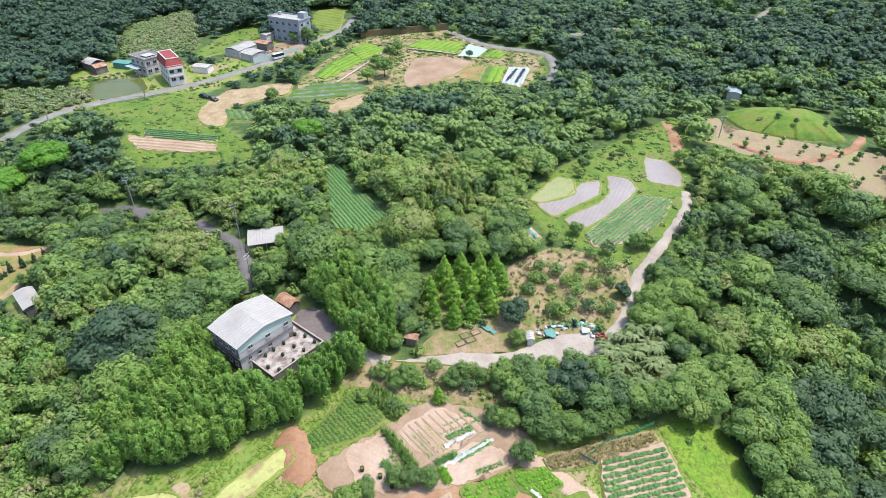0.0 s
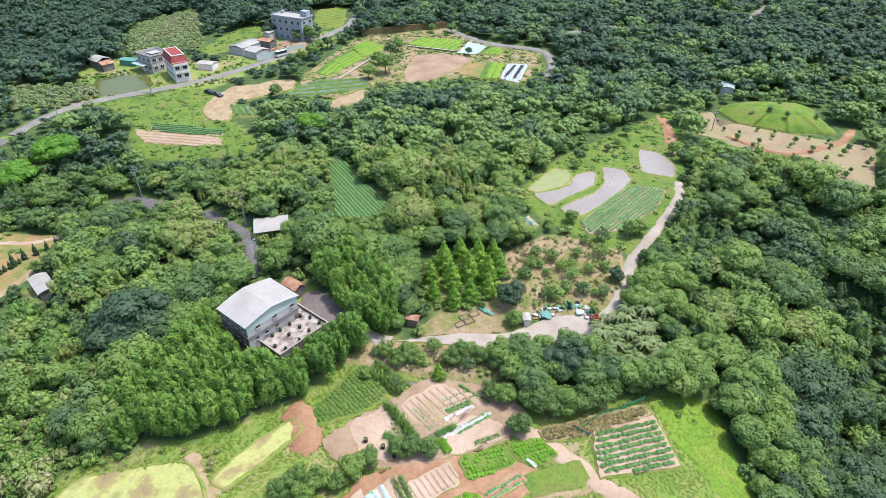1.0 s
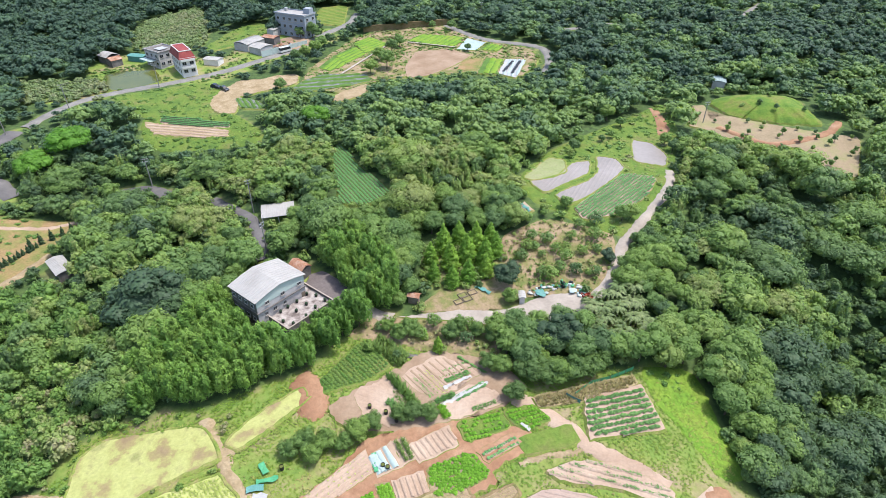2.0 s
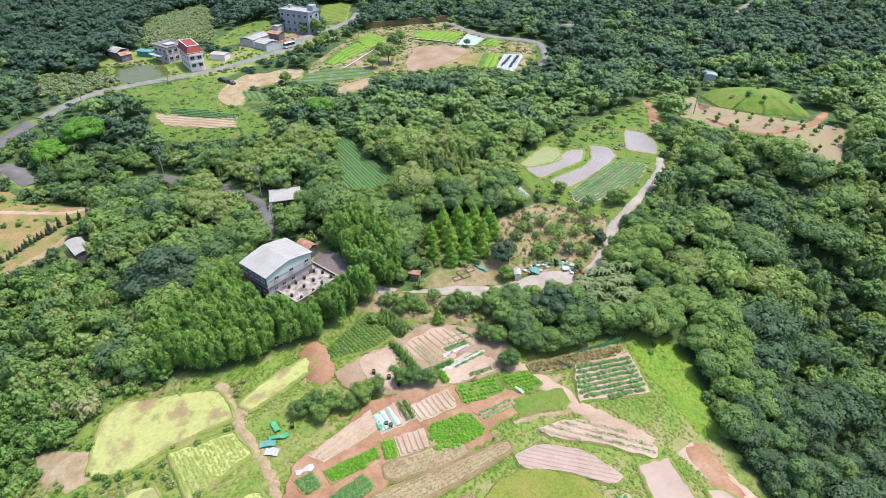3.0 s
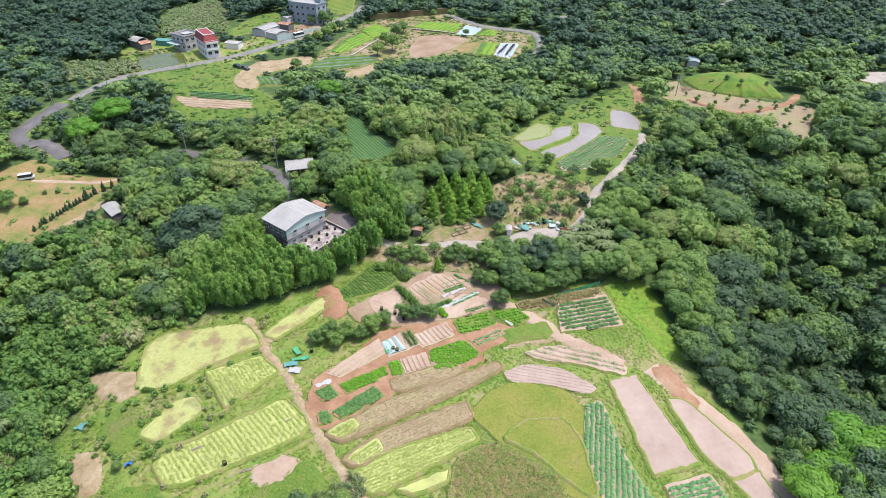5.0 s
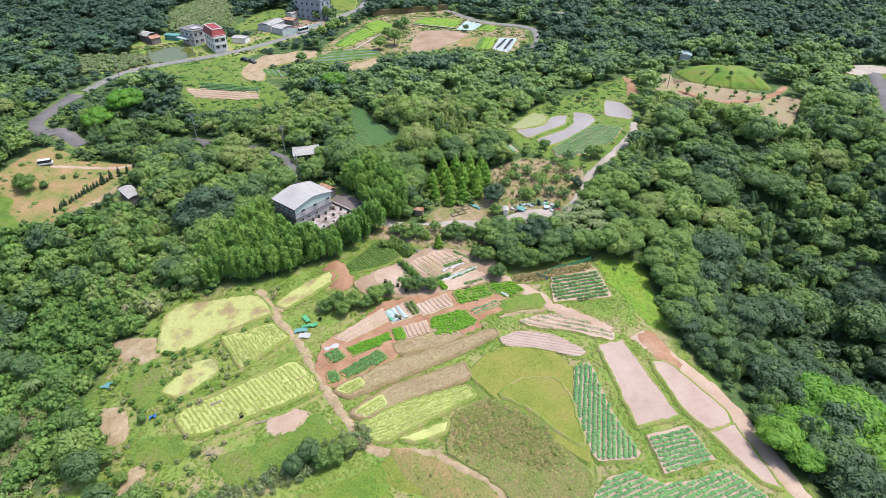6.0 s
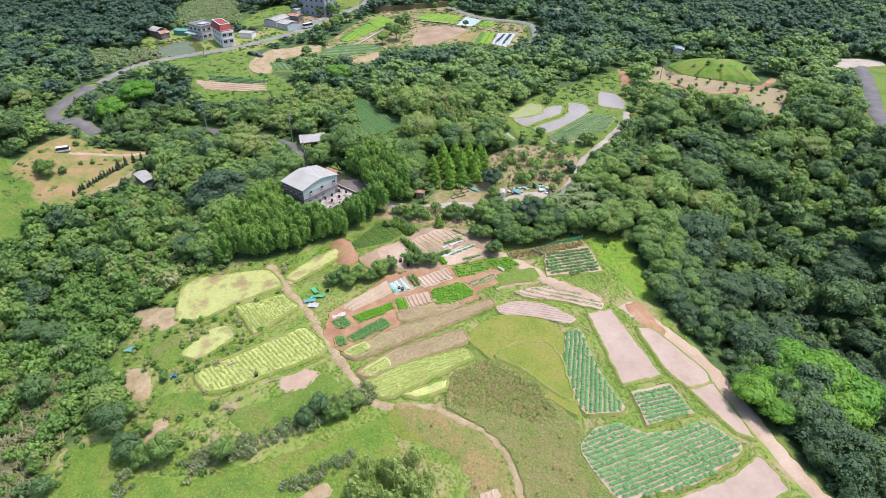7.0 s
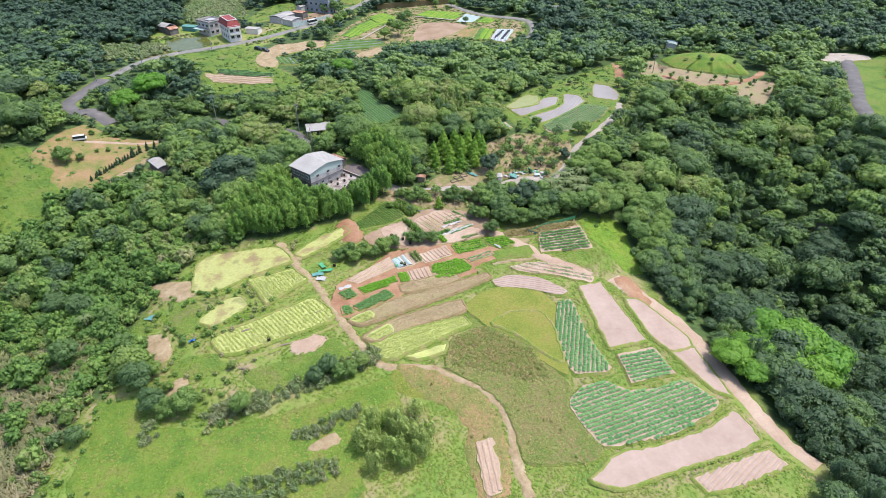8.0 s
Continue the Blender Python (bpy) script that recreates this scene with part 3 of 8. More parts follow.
made = plot("film_bed", "dark nursery beds under grey film", [(-86.0, 222.2), (-79.8, 222.2), (-69.8, 213.1), (-71.5, 211.7), (-80.9, 212.9)], PATCHY, lift=0.3, jitter=0.2)
rows(made, ((-86.0, 222.2), (-80.9, 212.9)), gap=2.0, ridge=0.25, ridge_mat=SEEDLINGS, wide=0.7)
made = plot("vegetable_garden", "red-brown garden soil between the beds", [(-27.5, 36.6), (-26.9, 43.8), (-20.1, 50.6), (-14.5, 58.2), (-6.3, 61.2), (3.2, 64.5), (17.1, 60.7), (16.3, 56.4), (9.1, 52.2), (9.7, 49.6), (3.2, 46.0), (-2.1, 45.5), (-8.6, 43.8), (-11.4, 37.3), (-19.3, 30.7), (-24.0, 30.7)], RED_SOIL, lift=0.12, jitter=0.3, drop=0.4)
made = plot("shrub_garden", "weedy soil of the shrub garden", [(-21, 86), (-15.5, 92.5), (-10, 90.5), (8, 89.5), (14, 84), (10, 79.5), (-5, 83), (-16, 86)], DIRT_GREEN, lift=0.12, jitter=0.4, drop=0.4)
made = plot("allotment", "brown allotment soil beside the lane", [(-5, 94.5), (0, 100), (8, 104.5), (17, 106), (20, 100), (18, 95.5), (4, 95.2)], DIRT_GREEN, lift=0.12, jitter=0.3, drop=0.4)
made = plot("dry_bank", "orange-brown dry grass bank", [(-9.8, 14.9), (-2.1, 13.7), (9.0, 6.6), (12.3, 1.1), (13.2, -6.9), (12.8, -15.4), (9.0, -16.8), (6.2, -6.9), (7.5, -1.6), (3.0, 4.6), (-4.4, 8.3)], DRY_GRASS, lift=0.15, jitter=0.6, drop=0.5)
made = plot("bare_patch", "bare pinkish earth patch", [(-79.2, 49.0), (-69.7, 47.9), (-65.1, 42.1), (-68.3, 40.2), (-74.0, 42.6)], PATH, lift=0.15, jitter=0.5, drop=0.4)
made = plot("bare_patch", "bare trodden earth patch", [(-71.1, 25.5), (-66.9, 25.9), (-62.8, 18.9), (-64.9, 17.3)], PATH, lift=0.15, jitter=0.5, drop=0.4)
made = plot("bare_patch", "narrow bare earth scar", [(-58.3, 7.2), (-57.8, 11.0), (-56.0, 11.4), (-56.0, 7.8), (-57.0, 5.6)], PATH, lift=0.15, jitter=0.4, drop=0.4)
made = plot("bare_patch", "pale trodden earth by the beds", [(-34.2, 21.8), (-29.3, 24.2), (-27.1, 23.3), (-30.5, 20.0), (-33.8, 19.7)], SOIL, lift=0.15, jitter=0.4, drop=0.4)
made = plot("bare_patch", "pale bare earth in the meadow", [(-25.5, -6.4), (-21.0, -3.1), (-19.7, -4.4), (-22.7, -6.4)], PATH, lift=0.25, jitter=0.4, drop=0.4)
made = plot("soil_bed", "pale bed of raked soil beside the path", [(7.6, -5.6), (11.1, -3.6), (12.0, -15.4), (9.2, -16.8)], SOIL, lift=0.3, jitter=0.25, drop=0.5)
rows(made, ((7.6, -5.6), (9.2, -16.8)), gap=1.1, ridge=0.15)
made = plot("bare_patch", "orange eroded bank by the ravine", [(47.4, 47.3), (50.2, 48.9), (54.2, 38.5), (51.6, 36.9)], RED_SOIL, lift=0.2, jitter=0.4, drop=0.5)
made = plot("meadow", "green meadow strip below the rice", [(-43.2, 13.0), (-34.3, 16.2), (-28.3, 18.8), (-25.1, 23.3), (-17.4, 14.6), (-22.2, 12.9), (-29.5, 11.0), (-37.6, 8.3)], LAWN, lift=0.12, jitter=0.6, drop=0.4)
made = plot("meadow", "small green meadow by the scrub", [(-68.4, 36.7), (-63.3, 37.1), (-59.2, 28.0), (-62.9, 26.4), (-67.1, 29.9)], LAWN, lift=0.12, jitter=0.5, drop=0.4)
made = plot("meadow", "green meadow by the fenced beds", [(-62.1, 17.1), (-51.9, 18.2), (-48.2, 14.7), (-56.2, 11.8)], LAWN, lift=0.12, jitter=0.5, drop=0.4)
made = plot("meadow", "yellowish meadow beside the path", [(-9.7, 13.8), (0.5, 11.4), (6.6, 5.4), (-1.9, 6.8), (-10.6, 9.8)], OLIVE, lift=0.1, jitter=0.6, drop=0.4)
made = plot("grass_terrace", "curved terrace of olive grass", [(6.2, 34.5), (10.5, 39.7), (16.5, 42.6), (26.6, 40.3), (29.4, 34.6), (28.7, 23.5), (29.0, 11.9), (23.6, 16.4), (18.4, 23.4), (12.6, 27.2)], OLIVE, lift=0.3)
made = plot("grass_terrace", "lower terrace of mown yellow-olive grass", [(12.4, 28.2), (17.1, 32.1), (24.9, 32.8), (27.1, 28.3), (28.6, 15.6), (23.9, 19.0), (18.6, 25.3)], OLIVE, lift=0.55, bund=0.25)
made = plot("fallow_field", "fallow terrace of dry weeds and reeds", [(3.0, 23.4), (11.3, 27.8), (21.5, 20.7), (28.7, 8.5), (32.0, -5.5), (30.8, -8.6), (17.0, -9.6), (16.1, -1.6), (13.8, 5.4), (9.2, 9.9), (1.7, 14.7)], WEEDY, lift=0.3)
made = plot("mud_field", "smooth pink-brown flooded mud field", [(36.9, 43.4), (42.7, 45.2), (48.9, 23.6), (39.8, 20.8)], MUD, bund=0.12, round_edge=False)
made = plot("mud_field", "narrow smooth pink-brown mud field", [(47.6, 38.8), (51.6, 38.6), (59.7, 26.0), (59.9, 22.9), (54.2, 20.6), (50.6, 25.8)], MUD, bund=0.12)
made = plot("mud_field", "narrow smooth mud field by the track", [(54.5, 19.9), (60.3, 22.4), (63.7, 8.8), (60.3, 9.9)], MUD, bund=0.12, round_edge=False)
made = plot("mud_field", "wide curved smooth mud field", [(28.7, -13.5), (35.4, -7.3), (44.3, -5.3), (55.5, -0.9), (62.9, 4.4), (65.3, -2.8), (60.0, -5.6), (43.7, -11.0), (34.2, -14.7)], MUD, bund=0.12)
made = plot("mud_field", "raked pale mud field with furrows", [(48.6, -12.5), (66.0, -5.1), (68.3, -8.6), (55.5, -13.9), (50.2, -15.3)], SOIL, bund=0.1, round_edge=False)
rows(made, ((55.5, -13.9), (66.0, -5.1)), gap=0.9, ridge=0.10, wide=0.8, ridge_mat=MUD)
made = plot("cabbage_field", "long cabbage field with blue-green heads", [(30.2, 36.4), (33.5, 37.6), (35.2, 23.6), (39.0, 13.6), (29.6, 12.7), (28.2, 27.3)], SOIL, lift=0.35)
rows(made, ((30.2, 36.4), (28.2, 27.3)), gap=0.98, plants=CABBAGES, step=0.31, mat=BLUE_CROP, ridge=0.10, size=1.12)
made = plot("cabbage_field", "small square cabbage field", [(41.3, 18.4), (49.9, 20.9), (52.7, 13.9), (42.4, 10.5)], SOIL, lift=0.35, round_edge=False)
rows(made, ((41.3, 18.4), (49.9, 20.9)), gap=0.95, plants=CABBAGES, step=0.31, mat=BLUE_CROP, ridge=0.10, size=1.1)
made = plot("cabbage_field", "large curved cabbage field with blue-green heads", [(27.8, 4.8), (31.2, 8.8), (36.7, 10.7), (40.8, 7.9), (47.8, 8.9), (54.5, 11.5), (60.4, 5.6), (48.8, -1.9), (33.0, -5.8), (29.7, -0.8)], SOIL, lift=0.35)
rows(made, ((33.0, -5.8), (60.4, 5.6)), gap=0.98, plants=CABBAGES, step=0.31, mat=BLUE_CROP, ridge=0.10, size=1.12, thin=0.05)
made = plot("soil_bed", "curved bed of raked pale soil", [(19.1, 51.7), (25.3, 53.8), (32.3, 53.2), (41.4, 47.6), (40.3, 45.3), (31.6, 48.8), (22.5, 49.9)], SOIL, lift=0.3)
rows(made, ((22.5, 53.0), (41.4, 47.0)), gap=1.5, ridge=0.2, plants=STUBS, step=0.28, mat=CROP, thin=0.1, size=1.2)
made = plot("soil_bed", "curved bed of raked pinkish soil", [(14.0, 45.6), (19.2, 47.9), (27.5, 46.4), (33.2, 41.1), (31.3, 39.9), (22.5, 42.7), (15.1, 43.4)], MUD, lift=0.3)
rows(made, ((14.0, 45.6), (33.2, 41.1)), gap=0.9, ridge=0.12, ridge_mat=MUD)
made = plot("vegetable_field", "square vegetable field inside a net fence", [(29.5, 68.6), (41.9, 71.9), (43.8, 61.4), (28.7, 58.9)], SOIL, lift=0.35, round_edge=False)
rows(made, ((29.5, 68.6), (41.9, 71.9)), gap=1.25, plants=LEAFY_HEADS, step=0.5, mat=CROP, ridge=0.15, size=1.08)
made = plot("reed_bed", "strip of dry brown reeds", [(18.9, 68.8), (40.8, 74.6), (41.0, 72.4), (28.6, 67.7), (19.6, 66.3)], STUBBLE, lift=0.25)
rows(made, ((18.9, 68.8), (40.8, 74.6)), gap=0.7, plants=CORN_STALKS, step=0.55, mat=STRAW, size=0.6)
made = plot("bare_garden", "bare brown garden earth with beds", [(-23.0, 65.9), (-20.3, 68.5), (-10.3, 75.6), (-4.7, 79.8), (0.8, 82.8), (8.6, 79.0), (13.5, 76.4), (17.8, 71.0), (12.1, 66.3), (-2.3, 62.3), (-6.2, 60.8), (-18.1, 60.8)], EARTH, lift=0.08, jitter=0.5, drop=0.4)
made = plot("soil_bed", "large pale sandy garden bed", [(-18.1, 69.9), (-11.2, 73.8), (-4.6, 64.8), (-9.3, 62.3), (-14.4, 62.5)], SOIL, lift=0.16, jitter=0.2, drop=0.3)
rows(made, ((-18.1, 69.9), (-4.6, 64.8)), gap=2.4, ridge=0.06, wide=0.7)
made = plot("soil_bed", "pale garden bed with low ridges", [(-8.6, 74.6), (-0.2, 79.8), (9.1, 75.4), (0.7, 70.0), (-3.7, 69.3)], SOIL, lift=0.16, jitter=0.2, drop=0.3)
rows(made, ((-8.6, 74.6), (-3.7, 69.3)), gap=1.5, ridge=0.08, ridge_mat=EARTH, wide=0.4)
made = plot("soil_bed", "pale sandy bed beside the film", [(0.3, 66.7), (5.9, 72.2), (11.5, 70.0), (12.0, 67.4), (2.2, 63.2)], SOIL, lift=0.16, jitter=0.2, drop=0.3)
rows(made, ((0.3, 66.7), (5.9, 72.2)), gap=2.2, ridge=0.05)
made = plot("weed_field", "sloping field of low yellow-green weeds", [(-25.2, 69.9), (-25.5, 73.3), (-18.1, 84.4), (-16.5, 84.1), (-11.3, 76.9), (-15.5, 73.3)], LAWN, lift=0.2, round_edge=False)
rows(made, ((-11.3, 76.9), (-18.1, 84.4)), gap=0.8, plants=LEAFY_HEADS, step=0.6, mat=CORN, size=0.9)
made = plot("flooded_paddy", "flooded paddy covered with yellow duckweed", [(-69.2, 55.5), (-66.4, 59.8), (-47.9, 62.4), (-43.0, 56.8), (-42.0, 54.2), (-52.5, 48.7), (-58.5, 43.2), (-65.9, 42.2), (-67.9, 49.6)], ALGAE, lift=0.15, bund=0.2)
made = plot("flooded_paddy", "narrow flooded paddy covered with duckweed", [(-41.7, 58.1), (-36.7, 64.9), (-29.3, 71.3), (-27.5, 68.4), (-31.6, 64.3), (-38.5, 56.7)], ALGAE, lift=0.15, bund=0.2)
made = plot("bare_patch", "wet brown mud at the end of the paddy", [(-31.4, 72.2), (-28.8, 75.2), (-25.7, 71.9), (-24.1, 66.9), (-25.4, 63.9), (-28.7, 65.8), (-28.8, 70.0)], RED_SOIL, lift=0.22, jitter=0.4)
made = plot("rice_paddy", "small rice paddy with pale young rice", [(-51.8, 46.4), (-40.8, 51.0), (-36.0, 46.3), (-44.3, 36.4)], RICE_BED, lift=0.2, bund=0.3, round_edge=False)
rows(made, ((-44.3, 36.4), (-51.8, 46.4)), gap=0.75, plants=RICE_TUFTS, step=0.34, mat=RICE, thin=0.12)
made = plot("flooded_paddy", "patchy weedy paddy with duckweed", [(-60.0, 30.1), (-55.7, 38.2), (-52.1, 39.5), (-48.7, 35.4), (-55.0, 28.1)], ALGAE, lift=0.12, bund=0.15)
made = plot("rice_paddy", "large rice paddy with rows of young rice", [(-54.7, 23.8), (-39.5, 33.4), (-32.6, 38.3), (-26.5, 32.2), (-27.4, 29.1), (-49.1, 17.8)], RICE_BED, lift=0.2, bund=0.3)
rows(made, ((-49.1, 17.8), (-54.7, 23.8)), gap=0.95, plants=RICE_TUFTS, step=0.32, mat=RICE, thin=0.06)
made = plot("soil_bed", "bed of pale soil in raised rows", [(-24.9, 45.7), (-14.4, 56.1), (-12.9, 51.4), (-21.7, 44.5)], SOIL, round_edge=False, lift=0.3)
rows(made, ((-24.9, 45.7), (-14.4, 56.1)), gap=1.2, ridge=0.22, plants=STUBS, step=1.2, mat=RICE)
made = plot("film_bed", "bed under bluish film in strips", [(-13.8, 54.5), (-9.7, 57.9), (-7.3, 52.7), (-11.6, 50.8)], SOIL, round_edge=False, lift=0.3)
rows(made, ((-13.8, 54.5), (-11.6, 50.8)), gap=1.5, ridge=0.3, ridge_mat=GREY_FILM, wide=0.8)
made = plot("vegetable_bed", "bed of dark green leafy vegetables", [(-9.3, 57.9), (-7.3, 58.8), (-5.0, 54.5), (-7.0, 53.2)], SOIL, round_edge=False, lift=0.3)
rows(made, ((-9.3, 57.9), (-7.0, 53.2)), gap=1.3, ridge=0.2, plants=BEAN_TUFTS, step=0.4, mat=CORN)
made = plot("soil_bed", "bed of pinkish soil in raised rows", [(-6.4, 57.1), (1.1, 61.5), (3.1, 57.4), (-4.1, 53.5)], SOIL, round_edge=False, lift=0.3)
rows(made, ((-6.4, 57.1), (-4.1, 53.5)), gap=1.15, ridge=0.24)
made = plot("soil_bed", "small bed of pale soil in raised rows", [(-8.9, 49.6), (-3.5, 51.6), (-2.2, 47.3), (-7.4, 45.5)], SOIL, round_edge=False, lift=0.3)
rows(made, ((-8.9, 49.6), (-7.4, 45.5)), gap=1.1, ridge=0.24)
made = plot("vegetable_bed", "bed of bright lime leafy vegetables", [(-2.6, 52.2), (5.6, 55.8), (9.1, 51.2), (3.2, 47.6), (-1.7, 47.0)], DIRT_GREEN, lift=0.3)
rows(made, ((-2.6, 52.2), (9.1, 51.2)), gap=0.6, plants=LEAFY_HEADS, step=0.45, mat=LIME_CROP, thin=0.12)
made = plot("vegetable_bed", "small bed of bright leafy vegetables", [(-11.5, 48.8), (-9.5, 49.3), (-8.0, 45.3), (-10.1, 44.5)], DIRT_GREEN, round_edge=False, lift=0.3)
rows(made, ((-11.5, 48.8), (-10.1, 44.5)), gap=0.6, plants=LEAFY_HEADS, step=0.45, mat=LIME_CROP)
made = plot("vegetable_bed", "long bed of bright green leafy vegetables", [(-21.7, 42.3), (-12.2, 47.8), (-11.5, 45.3), (-19.7, 39.9)], RED_SOIL, round_edge=False, lift=0.3)
rows(made, ((-21.7, 42.3), (-12.2, 47.8)), gap=0.6, plants=LEAFY_HEADS, step=0.45, mat=LIME_CROP)
made = plot("vegetable_bed", "small bed of green vegetables", [(-26.3, 40.1), (-23.3, 41.8), (-21.3, 39.2), (-24.5, 37.8)], RED_SOIL, round_edge=False, lift=0.3)
rows(made, ((-26.3, 40.1), (-23.3, 41.8)), gap=0.6, plants=LEAFY_HEADS, step=0.45, mat=CROP)
made = plot("vegetable_bed", "bed of mixed green vegetables", [(-21.9, 34.4), (-13.9, 41.8), (-11.9, 39.0), (-20.0, 33.3)], RED_SOIL, round_edge=False, lift=0.3)
rows(made, ((-21.9, 34.4), (-13.9, 41.8)), gap=0.6, plants=LEAFY_HEADS, step=0.45, mat=CROP)
made = plot("vegetable_bed", "little bed of green vegetables", [(-24.7, 34.4), (-22.7, 35.0), (-21.5, 32.8), (-23.9, 31.8)], RED_SOIL, round_edge=False, lift=0.3)
rows(made, ((-24.7, 34.4), (-22.7, 35.0)), gap=0.6, plants=LEAFY_HEADS, step=0.45, mat=CROP)
made = plot("stubble_terrace", "terrace of brown stubble in wet mud", [(-10.6, 43.5), (3.2, 49.1), (5.4, 46.6), (1.6, 43.8), (-9.5, 40.4)], STUBBLE, lift=0.3, bund=0.12, bund_mat=BUND)
rows(made, ((-10.6, 43.5), (3.2, 49.1)), gap=0.7, plants=STUBS, step=0.45, mat=STRAW, thin=0.2, size=1.2)
made = plot("stubble_terrace", "long terrace of young rice and stubble", [(-22.6, 29.7), (-11.4, 37.3), (1.6, 43.3), (12.7, 48.9), (13.7, 47.3), (3.1, 40.2), (-8.3, 33.7), (-18.9, 27.9)], STUBBLE, lift=0.3, bund=0.15, bund_mat=BUND)
rows(made, ((-22.6, 29.7), (1.6, 43.3)), gap=0.7, plants=STUBS, step=0.4, mat=STRAW, thin=0.15, size=1.1)
made = plot("stubble_terrace", "long terrace of stubble and young rice", [(-18.2, 23.8), (-10.8, 30.1), (5.3, 37.4), (6.8, 33.4), (-7.9, 26.7), (-14.9, 22.2)], STUBBLE, lift=0.3, bund=0.15, bund_mat=BUND)
rows(made, ((-18.2, 23.8), (5.3, 37.4)), gap=0.7, plants=STUBS, step=0.4, mat=STRAW, thin=0.15, size=1.1)
made = plot("rice_paddy", "bright young rice at the terrace end", [(-22.4, 29.7), (-17.5, 33.3), (-15.9, 30.9), (-19.0, 28.1)], RICE_BED, lift=0.36, drop=0.2, grow=0)
rows(made, ((-22.4, 29.7), (-17.5, 33.3)), gap=0.7, plants=RICE_TUFTS, step=0.36, mat=RICE)
made = plot("rice_paddy", "pale young rice at the terrace end", [(-17.8, 23.8), (-12.4, 28.5), (-10.3, 25.8), (-14.7, 22.4)], RICE_BED, lift=0.36, drop=0.2, grow=0)
rows(made, ((-17.8, 23.8), (-12.4, 28.5)), gap=0.7, plants=RICE_TUFTS, step=0.36, mat=RICE)
made = plot("rice_paddy", "terrace of yellow-green young rice", [(-16.5, 20.7), (-7.8, 25.8), (5.9, 30.8), (7.2, 28.2), (0.4, 23.9), (-9.9, 17.6), (-12.5, 17.1)], RICE_BED, lift=0.3, bund=0.2)
rows(made, ((-16.5, 20.7), (5.9, 30.8)), gap=0.75, plants=RICE_TUFTS, step=0.36, mat=RICE)
made = plot("rice_paddy", "small sliver of pale young rice", [(-8.0, 17.6), (1.7, 21.7), (1.3, 19.4), (-4.1, 17.1)], RICE_BED, lift=0.3, bund=0.15)
made = plot("vegetable_bed", "bed of blue-green vegetables in red soil", [(6.7, 55.9), (13.8, 59.9), (15.1, 58.0), (8.7, 53.8)], RED_SOIL, round_edge=False, lift=0.3)
rows(made, ((6.7, 55.9), (13.8, 59.9)), gap=1.2, plants=CABBAGES, step=0.6, mat=BLUE_CROP, ridge=0.15)
made = plot("weed_bed", "plot of bright green weeds", [(3.2, 62.6), (11.6, 64.8), (13.4, 61.5), (4.8, 58.0)], LAWN, lift=0.25)
rows(made, ((3.2, 62.6), (11.6, 64.8)), gap=1.0, plants=LEAFY_HEADS, step=0.7, mat=LIME_CROP, thin=0.3)
made = plot("weed_bed", "plot of bright lime sweet potato leaves", [(12.4, 64.8), (18.3, 66.8), (21.7, 63.5), (16.3, 60.7)], LAWN, lift=0.25)
rows(made, ((12.4, 64.8), (18.3, 66.8)), gap=0.9, plants=LEAFY_HEADS, step=0.6, mat=LIME_CROP, thin=0.1)
made = plot("weed_bed", "plot of bright green grass", [(14.5, 58.8), (25.4, 62.1), (26.6, 58.1), (15.9, 55.4)], LAWN, lift=0.25)
made = plot("flooded_paddy", "grey flooded paddy like a pond", [(67.0, 179.8), (73.0, 177.8), (75.6, 167.9), (72.7, 159.6), (63.2, 163.1)], GREY_MUD, lift=0.2, bund=0.2)
made = plot("flooded_paddy", "S-shaped grey mud paddy with raked lines", [(51.7, 166.3), (57.4, 164.5), (58.8, 157.8), (52.1, 149.7), (41.8, 139.4), (36.5, 136.3), (34.0, 142.1), (45.5, 149.6), (50.1, 155.6)], GREY_MUD, lift=0.3, bund=0.2)
rows(made, ((36.5, 136.3), (51.7, 166.3)), gap=1.2, ridge=0.05, ridge_mat=GREY_MUD)
made = plot("flooded_paddy", "curved grey mud paddy", [(42.8, 161.7), (48.6, 162.8), (46.6, 154.9), (36.8, 147.2), (30.9, 142.6), (27.0, 149.5), (35.9, 151.7)], GREY_MUD, lift=0.3, bund=0.2)
rows(made, ((30.9, 142.6), (42.8, 161.7)), gap=1.2, ridge=0.05, ridge_mat=GREY_MUD)
made = plot("flooded_paddy", "paddy of pale green water weed", [(25.4, 151.6), (35.5, 165.4), (40.3, 163.5), (39.5, 154.9), (29.0, 150.1)], PALE_WEED, lift=0.3, bund=0.2)
made = plot("cabbage_field", "vegetable field with many pale green rows", [(38.6, 134.8), (57.4, 154.2), (67.8, 152.4), (61.1, 140.8), (49.3, 131.6), (40.5, 129.1)], SOIL, lift=0.35)
rows(made, ((38.6, 134.8), (57.4, 154.2)), gap=1.0, plants=CABBAGES, step=0.6, mat=BLUE_CROP, ridge=0.2, size=1.3)
made = plot("soil_bed", "small bare bed with teal netting", [(20.2, 133.0), (24.3, 137.5), (26.1, 133.7), (22.7, 130.1)], SOIL, lift=0.3, round_edge=False)
made = plot("concrete_yard", "pale concrete yard and lane", [(-11.4, 91.5), (4.5, 93.4), (14.3, 93.1), (19.3, 95.5), (25.6, 98.4), (32.7, 99.3), (37.3, 98.0), (34.2, 94.0), (26.2, 90.1), (8.0, 89.7), (-2.9, 91.5)], CONCRETE, lift=0.15, category="yard")
made = plot("orchard_garden", "bare soil and weeds under young fruit trees", [(17.5, 122.2), (30.0, 129.0), (40.6, 125.6), (46.4, 122.5), (45.0, 110.5), (38.5, 102.2), (27.8, 100.4), (20.0, 99.5), (16.3, 108.3)], DIRT_GREEN, lift=0.12)
